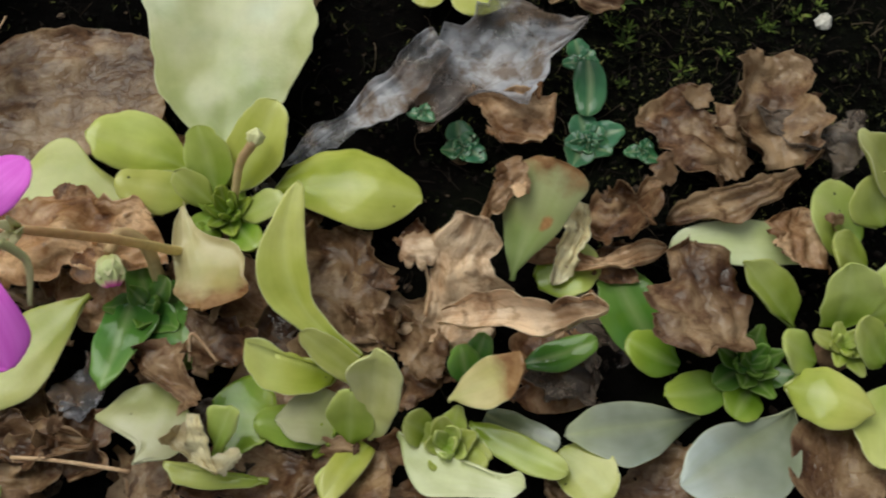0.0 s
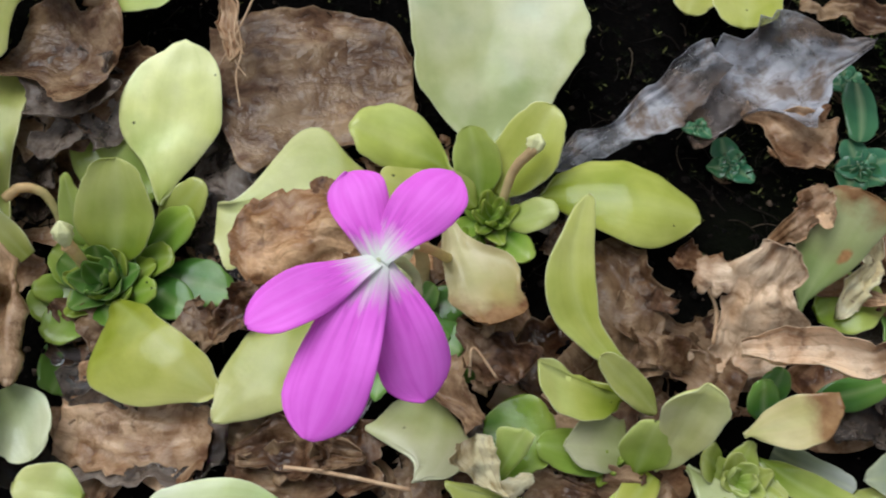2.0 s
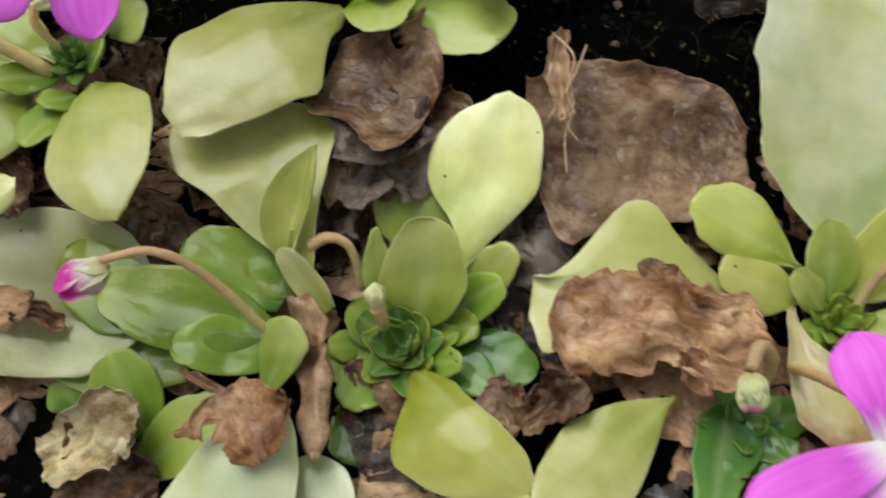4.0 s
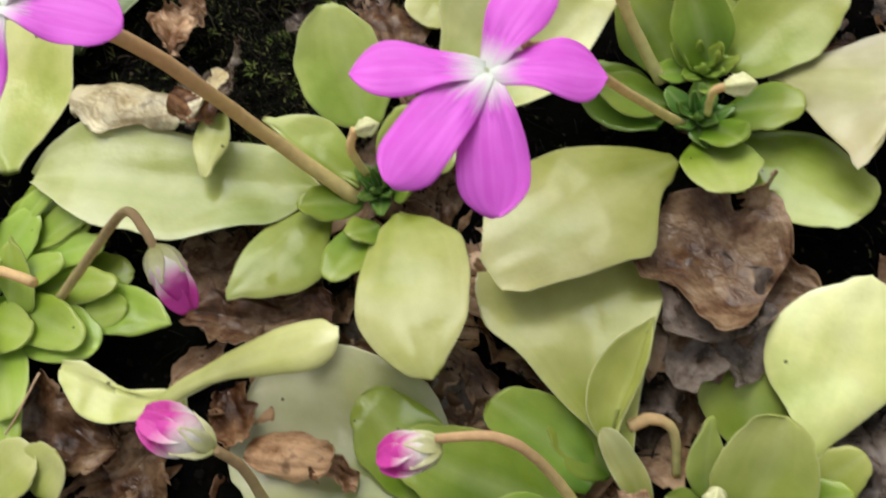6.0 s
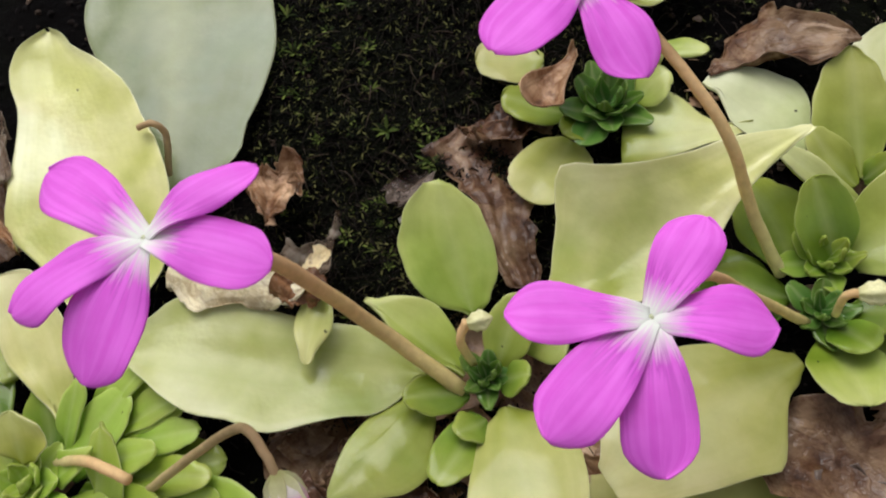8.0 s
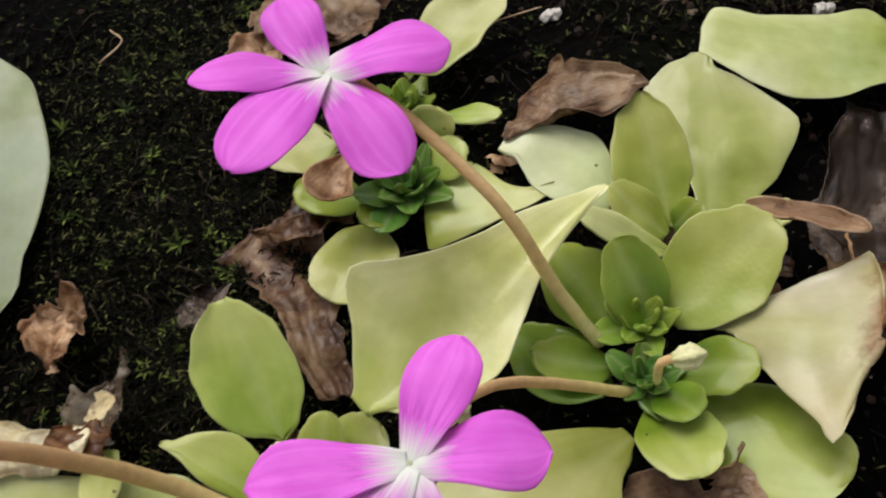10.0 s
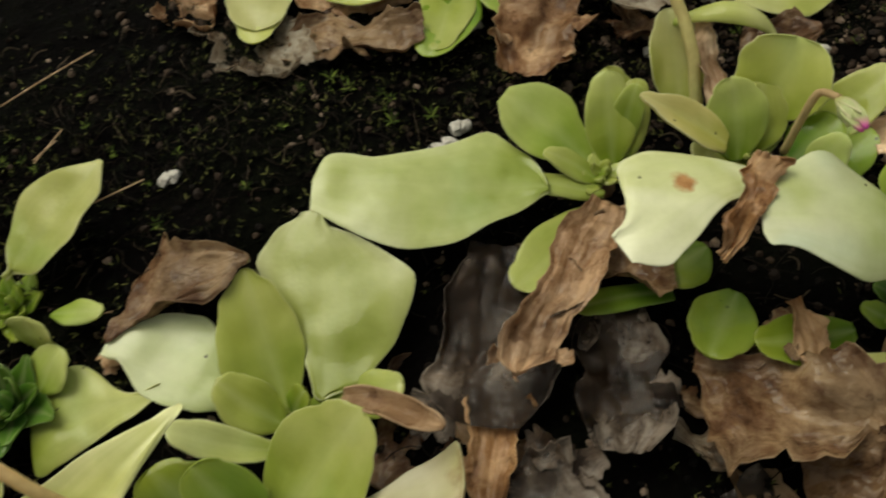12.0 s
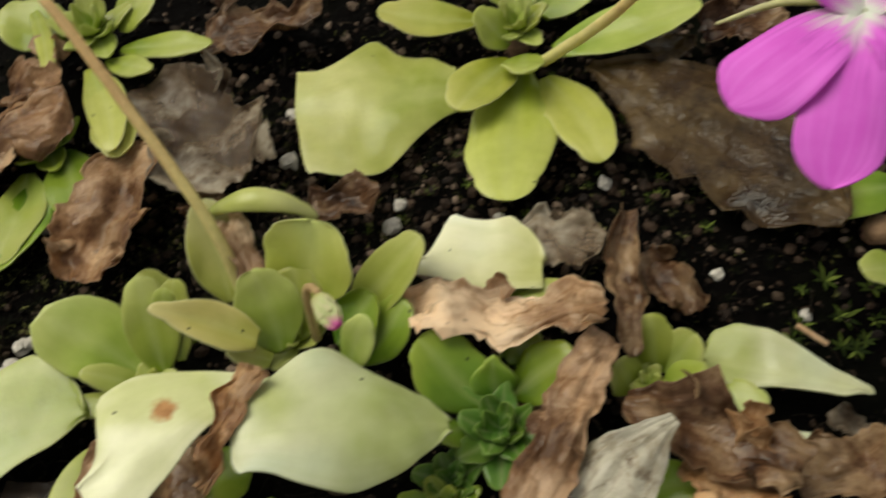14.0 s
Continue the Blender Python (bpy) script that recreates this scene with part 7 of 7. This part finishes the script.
dead_leaf(M_BROWN, 15.07, 19.47, 0.5, 17, 19.07, 0.6, 1.64, "block")

plant = butterwort(17.12, 13.26, 0.1, "dark green butterwort leaves at the bed's edge")
leaf(plant, M_GREEN, 17.82, 14.01, 0.3, 15.24, 13.96, 0.5, 1.32, "oval")
leaf(plant, M_LIME, 17.1, 12.16, 0.3, 16.12, 12.04, 0.6, 0.9, "oval")

plant = butterwort(-0.94, 23.41, 0.2, "lime-green butterwort with a long flower stalk")
core(plant, M_LIME, -0.71, 22.94, 0.6, 1.47, 11)
leaf(plant, M_LIME, 0.02, 22.22, 0.5, 2.72, 21.3, 1, 0.9, "oval")
leaf(plant, M_YELLOW, -0.74, 21.57, 0.6, 0.44, 18.15, 1.2, 1.08, "oval")
leaf(plant, M_LIME, -0.13, 23.12, 0.5, 1.09, 23.6, 1.2, 1.68, "oval")
leaf(plant, M_LIME, -1.57, 23.04, 0.5, -3.39, 24.09, 1, 1.73, "oval")
leaf(plant, M_YELLOW, -2.52, 24.08, 0.8, -1.44, 20.73, 1.2, 0.49, "strap")
leaf(plant, M_LIME, -0.35, 21.88, 0.5, 1.1, 20.85, 0.9, 0.73, "oval")

plant = butterwort(-2.01, 19.65, 0.1, "dark green butterwort rosette with pale tips")
core(plant, M_GREEN, -1.67, 19.26, 0.5, 1.36, 12)
leaf(plant, M_GREEN, -1.26, 19.06, 0.4, -0.38, 16.49, 0.9, 1.31, "oval")
leaf(plant, M_LIME, -2.15, 18.53, 0.4, -2.34, 15.6, 0.8, 1.42, "oval")
leaf(plant, M_GREEN, -1.78, 18.22, 0.4, -2.49, 15.44, 0.8, 1.54, "oval")
leaf(plant, M_YELLOW, -0.03, 20.44, 0.6, 0.56, 18.07, 1, 1.21, "oval")
leaf(plant, M_PALE, -7.1, 20.73, 0.6, -6.85, 16.4, 0.8, 1.95, "strap")
leaf(plant, M_YELLOW, -5.28, 17.84, 0.6, -3.09, 17.89, 0.8, 1.09, "strap")
leaf(plant, M_YELLOW, -6.76, 18.76, 0.5, -6.91, 16.02, 0.8, 1.41, "oval")
dead_leaf(M_TAN, -9.56, 17.9, 0.5, -8.13, 16.96, 0.6, 1.31, "block")
dead_leaf(M_VEIL, -8.38, 17.83, 0.3, -5.83, 15.13, 0.5, 2.22, "round", crumple=.25)
dead_leaf(M_BROWN, -6.13, 16.12, 0.4, -2.63, 16.17, 0.8, 1.52, "block", crumple=.35)
dead_leaf(M_TAN, -6.04, 17.75, 1, -0.81, 19.9, 1.3, 2.6, "strap", "rolled tan withered leaf with frayed ends", crumple=.28, cup=-70, pleat=.12)
dead_leaf(M_BROWN, -6.38, 19.19, 0.9, -4.58, 19.78, 1.2, 1.41, "block")
dead_leaf(M_TAN, 0.71, 18.67, 0.8, -0.04, 14.83, 0.7, 1.9, "block", "tan withered leaf hanging over gravel", crumple=.3)
dead_leaf(M_VEIL, 0.77, 20.89, 0.4, 3.39, 16.93, 0.5, 2.81, "block", "grey film of a withered leaf", crumple=.2)
dead_leaf(M_BROWN, 2.45, 22.25, 0.5, 5.59, 21.89, 0.7, 1.64, "block")
dead_leaf(M_TAN, -3.14, 21.35, 0.7, -1.31, 21.13, 0.9, 1.76, "block")
dead_leaf(M_BROWN, 2.91, 17.18, 0.3, 2.15, 16.12, 0.4, 1.32, "block")


# ---- a thin layer of older litter between the rosettes ----
def litter(count, x0, x1, y0, y1, seed):
    rnd = random.Random(seed)
    for _ in range(count):
        x, y, a, n = rnd.uniform(x0, x1), rnd.uniform(y0, y1), rnd.uniform(0, 6.28), rnd.uniform(1.6, 3.2)
        tx, ty = x + n * math.cos(a), y + n * math.sin(a)
        dead_leaf((M_BROWN, M_BROWN, M_GREY, M_TAN)[rnd.randrange(4)], x, y, ground_height(x, y) + 0.06, tx, ty, ground_height(tx, ty) + rnd.uniform(0.04, 0.16), n * rnd.uniform(0.5, 0.85), rnd.choice(("block", "wedge", "oval")),
                  "old crumpled leaf litter pressed on the soil", crumple=rnd.uniform(0.1, 0.22), curl=0.08, cup=rnd.uniform(-20, 20), nu=26, nv=18, flaps=0)


litter(72, -13, 9, -11, -0.5, 21)
litter(12, 9, 15, -10, -4, 22)
litter(14, -2, 12, 4.5, 9, 23)
# more litter, partly added to lighten dark gaps as haze does
litter(16, -13.5, -4, -5.5, 1, 26)


for place, more in PENDING:
    lay_dead_leaf(*place, **more)


# ---- soil crumbs, gravel, moss ----
def stones(name, spots, material, label, category, flat=0.75):
    """Many small irregular stones in one mesh. spots: x, y, radius each, in centimetres."""
    t = (1 + 5**0.5) / 2
    ico = np.array([(-1, t, 0), (1, t, 0), (-1, -t, 0), (1, -t, 0), (0, -1, t), (0, 1, t), (0, -1, -t), (0, 1, -t), (t, 0, -1), (t, 0, 1), (-t, 0, -1), (-t, 0, 1)]) / 1.9
    tri = [(0, 11, 5), (0, 5, 1), (0, 1, 7), (0, 7, 10), (0, 10, 11), (1, 5, 9), (5, 11, 4), (11, 10, 2), (10, 7, 6), (7, 1, 8), (3, 9, 4), (3, 4, 2), (3, 2, 6), (3, 6, 8), (3, 8, 9), (4, 9, 5), (2, 4, 11), (6, 2, 10), (8, 6, 7), (9, 8, 1)]
    rnd = np.random.RandomState(5)
    verts, faces = [], []
    for x, y, r in spots:
        k = len(verts)
        q = ico * rnd.uniform(0.7, 1.3, (12, 1)) * rnd.uniform(0.7, 1.25, 3) * (1, 1, flat)
        a = rnd.uniform(0, 6.28)
        c, s = math.cos(a), math.sin(a)
        q = np.stack([q[:, 0] * c - q[:, 1] * s, q[:, 0] * s + q[:, 1] * c, q[:, 2]], 1) * r + (x, y, ground_height(x, y) + r * flat * 0.35)
        verts += [tuple(v) for v in q]
        faces += [tuple(k + i for i in f) for f in tri]
    ob = mesh_object(name, verts, faces, material)
    ob.data.polygons.foreach_set("use_smooth", [False] * len(ob.data.polygons))
    return tagged(ob, label, category, kind="stuff")


rs = np.random.RandomState(11)
spots = [(rs.uniform(-28, 26), rs.uniform(-16, 28), 0.03 + 0.09 * rs.rand() ** 2.5) for _ in range(13000)]
stones("soil_crumbs", spots, M_GRIT, "dark crumbs of moist soil", "soil")
spots = []
for _ in range(5200):
    x, y = rs.normal(9, 7), rs.normal(17, 3.4)
    spots.append((x, y, 0.03 + 0.13 * rs.rand() ** 2.2))
for _ in range(700):
    x, y = rs.normal(-4, 9), rs.normal(12, 6)
    spots.append((x, y, 0.03 + 0.10 * rs.rand() ** 3))
stones("gravel", spots, M_PEBBLE, "small grey and brown gravel among the soil", "gravel")


def moss(name, patches, label, material):
    """Low moss: little stars of narrow leaflets."""
    rnd = np.random.RandomState(3)
    verts, faces = [], []
    for px, py, sx, sy, count, size in patches:
        for _ in range(count):
            x, y = rnd.normal(px, sx), rnd.normal(py, sy)
            z = ground_height(x, y) + rnd.uniform(-0.05, 0.12)
            r = size * rnd.uniform(0.5, 1.3)
            a0 = rnd.uniform(0, 6.28)
            for i in range(7):
                a = a0 + i * 0.9 + rnd.uniform(-0.2, 0.2)
                d = np.array((math.cos(a), math.sin(a), 0))
                s = np.array((-d[1], d[0], 0)) * r * 0.13
                up = rnd.uniform(0.25, 0.9)
                p = np.array((x, y, z))
                mid = p + d * r * 0.5 + (0, 0, r * up * 0.7)
                k = len(verts)
                verts += [tuple(p - s * 0.5), tuple(p + s * 0.5), tuple(mid + s), tuple(mid - s), tuple(p + d * r + (0, 0, r * up))]
                faces += [(k, k + 1, k + 2, k + 3), (k + 3, k + 2, k + 4)]
    ob = mesh_object(name, verts, faces, material)
    return tagged(ob, label, "moss", kind="stuff")


moss("moss", [(18, 1, 3.5, 2.5, 2600, 0.15), (-14, 2.5, 2.2, 2.5, 2600, 0.16), (-15, 8, 3.5, 4, 3200, 0.15), (-18.5, 8, 2.2, 4, 3000, 0.16), (-6, 14, 4, 2, 1500, 0.13), (0, 16, 3, 1.5, 900, 0.15), (14, 15, 4, 3, 900, 0.14), (4, 3, 8, 3, 900, 0.13), (8, 19, 4, 1.5, 800, 0.13)], "low dark green moss in small stars", M_MOSS)
moss("moss_tufts", [(17.5, 3.0, 2.2, 1.2, 26, 0.3), (20, 4.5, 1.0, 0.8, 8, 0.35), (-14.6, 4.6, 0.5, 0.4, 12, 0.3), (-13.2, 2.2, 1.2, 1.6, 8, 0.2), (-17.5, 7, 2.0, 3.2, 34, 0.26), (-4.2, 15.6, 1.2, 0.8, 22, 0.2), (-7, 13.4, 2.4, 1.2, 6, 0.2), (9, 18, 2.5, 1.0, 14, 0.2), (15.5, 11.5, 0.8, 1.2, 14, 0.3), (-19, 5.5, 1.2, 1.2, 26, 0.24), (-16.2, 11.5, 2.2, 1.6, 26, 0.2), (-15.2, 2.2, 1.0, 0.8, 30, 0.22), (10, 16, 2.6, 1.2, 40, 0.17), (-11.5, 13, 2.0, 1.0, 16, 0.18)], "bright green star-shaped moss tufts", M_TUFT)


def strands(name, patches, material, label):
    """Fine loose fibres and rootlets lying on the soil."""
    rnd = np.random.RandomState(8)
    verts, faces = [], []
    for px, py, sx, sy, count, reach in patches:
        for _ in range(count):
            x, y, a = rnd.normal(px, sx), rnd.normal(py, sy), rnd.uniform(0, 6.28)
            n, w, turn, lift = reach * rnd.uniform(0.4, 1.4), rnd.uniform(0.008, 0.02), rnd.uniform(-0.5, 0.5), rnd.uniform(0.02, 0.22)
            k = len(verts)
            for i in range(5):
                z = ground_height(x, y) + 0.06 + lift * math.sin(math.pi * i / 4)
                c, s = -math.sin(a) * w, math.cos(a) * w
                verts += [(x + c, y + s, z), (x - c, y - s, z), (x, y, z + 1.6 * w)]
                x, y, a = x + n / 4 * math.cos(a), y + n / 4 * math.sin(a), a + turn * rnd.uniform(0.3, 1.3)
            for i in range(4):
                q = k + 3 * i
                faces += [(q, q + 2, q + 5, q + 3), (q + 2, q + 1, q + 4, q + 5), (q + 1, q, q + 3, q + 4)]
    ob = mesh_object(name, verts, faces, material)
    return tagged(ob, label, "plant fibre", kind="stuff")


strands("soil_fibres", [(18, 1, 4, 3, 500, 0.7), (-14, 2.5, 2.5, 3, 900, 0.6), (-15, 8, 4, 4, 1300, 0.6), (-6, 14, 4, 2.5, 350, 0.6), (2, 15, 5, 3, 350, 0.6), (0, 0, 10, 6, 700, 0.7), (8, 12, 5, 4, 400, 0.6)], M_STRAND, "fine brown rootlets and fibres on dark soil")


# ---- single small things ----
def pebble(x, y, r, label):
    rnd = random.Random(int(x * 97 + y * 31))
    bm = bmesh.new()
    bmesh.ops.create_icosphere(bm, subdivisions=2, radius=r * CM)
    for v in bm.verts:
        v.co *= 1 + 0.5 * noise.noise(v.co / (r * CM) * 0.9 + Vector((x, y, 0))) + 0.3 * noise.noise(v.co / (r * CM) * 2.3 + Vector((y, x, 0)))
        v.co.z *= 0.75
    me = bpy.data.meshes.new("pebble")
    bm.to_mesh(me)
    bm.free()
    me.materials.append(M_QUARTZ)
    ob = new("pebble", me)
    ob.location = (x * CM, y * CM, (ground_height(x, y) + r * 0.55) * CM)
    ob.rotation_euler = (rnd.uniform(-0.4, 0.4), rnd.uniform(-0.4, 0.4), rnd.uniform(0, 6))
    return tagged(ob, label, "pebble", "pale pebbles")


pebble(-8.35, 12, 0.18, "small pale pebble lying on dark soil")
pebble(4.58, 19.39, 0.24, "small pale pebble lying on dark soil")
pebble(6.99, 16.08, 0.18, "small pale pebble lying on dark soil")
pebble(11.74, 15.58, 0.16, "small pale pebble lying on dark soil")
pebble(-1.6, 13.84, 0.18, "small pale pebble lying on dark soil")
pebble(-1.94, 13.35, 0.22, "small pale pebble lying on dark soil")
pebble(-2.24, 13.19, 0.17, "small pale pebble lying on dark soil")
pebble(15.04, 11.63, 0.14, "small pale pebble lying on dark soil")
pebble(13.57, 12.88, 0.14, "small pale pebble lying on dark soil")
pebble(4.4, 17.8, 0.24, "small pale pebble lying on dark soil")
pebble(-1.56, 17.07, 0.27, "small pale pebble lying on dark soil")
pebble(2.86, 16.14, 0.14, "small pale pebble lying on dark soil")
pebble(9.23, 15.25, 0.13, "small pale pebble lying on dark soil")
pebble(21.43, 2.94, 0.23, "small pale pebble lying on dark soil")
pebble(-8.17, 12.06, 0.17, "small pale pebble lying on dark soil")
pebble(-14.31, 2.58, 0.16, "small pale pebble lying on dark soil")
pebble(-1.77, 13.79, 0.21, "small pale pebble lying on dark soil")
pebble(6.74, 15.56, 0.23, "small pale pebble lying on dark soil")


def fibre(points, r, label):
    """A loose dry plant fibre, a thing of its own."""
    verts, faces, uvs = tube_data(points, [r * 0.65] * len(points), sides=6)
    ob = mesh_object("dry_fibre", verts, faces, M_FIBRE, None, "", uvs, origin=points[0])
    return tagged(ob, label, "plant fibre", "dry fibres")


M_FIBRE = plain("dry_fibre", rgb(0.42, 0.24, 0.12), rgb(0.66, 0.46, 0.28), 300, 0.6)
fibre([(-0.34, 1.81, 1.2), (0.22, 1.18, 1.4), (0.23, 0.45, 1.2), (0.49, 0.05, 1)], 0.040, "thin dry brown plant fibre lying loose")
fibre([(0.21, 0.88, 1.2), (0.41, 0.17, 1), (0.38, -0.48, 0.9), (0.56, -1.18, 0.7)], 0.031, "thin dry brown plant fibre lying loose")
fibre([(0.08, 0.57, 1.2), (0.31, -0.13, 1), (0.65, -0.5, 0.9)], 0.027, "thin dry brown plant fibre lying loose")
fibre([(0.43, 1.85, 0.9), (0.28, 0.87, 1), (-0.05, -0.08, 0.8)], 0.038, "thin dry brown plant fibre lying loose")
fibre([(-11.17, 12.02, 1.6), (-10.6, 12.8, 1.8)], 0.025, "thin dry brown plant fibre lying loose")
fibre([(-9.51, 10.96, 1.6), (-8.42, 11.49, 1.7)], 0.025, "thin dry brown plant fibre lying loose")
fibre([(-12.46, 13.64, 1.6), (-11.4, 14.28, 1.8), (-10.47, 15.18, 1.7)], 0.027, "thin dry brown plant fibre lying loose")
fibre([(-11.13, 12.04, 1.7), (-10.66, 12.5, 1.8)], 0.027, "thin dry brown plant fibre lying loose")
fibre([(-15.47, -6.85, 1.4), (-15.38, -7.72, 1.5), (-15.52, -8.13, 1.3)], 0.033, "thin dry brown plant fibre lying loose")
fibre([(14.45, 11.03, 0.8), (14.88, 10.53, 0.8)], 0.087, "thin dry brown plant fibre lying loose")
fibre([(2.78, -9.06, 0.2), (3.82, -9.1, 0.3), (5.4, -9.26, 0.2)], 0.073, "thin dry brown plant fibre lying loose")
fibre([(6.96, -6.83, 0.3), (6.4, -6.29, 0.6), (6.37, -6.88, 0.4)], 0.050, "thin dry brown plant fibre lying loose")
fibre([(11.28, -4.01, 0.2), (11.55, -4.87, 0.4), (11.5, -5.62, 0.3)], 0.064, "thin dry brown plant fibre lying loose")
fibre([(-19.17, 9.8, 1.2), (-18.64, 9.4, 1.3), (-19.01, 8.73, 1.2)], 0.035, "thin dry brown plant fibre lying loose")


def water_drop(x, y, z, r):
    verts, faces, uvs = knob_data((x, y, z), (0, 0, 1), r, r * 1.1, (0.8, 1.0, 0.95, 0.75, 0.4, 0.08), sides=16)
    ob = mesh_object("water_drop", verts, faces, M_WATER, None, "", uvs, origin=(x, y, z))
    return tagged(ob, "small clear water drop lying on a leaf", "water drop")


water_drop(-2.55, -7.21, -0.35, 0.16)
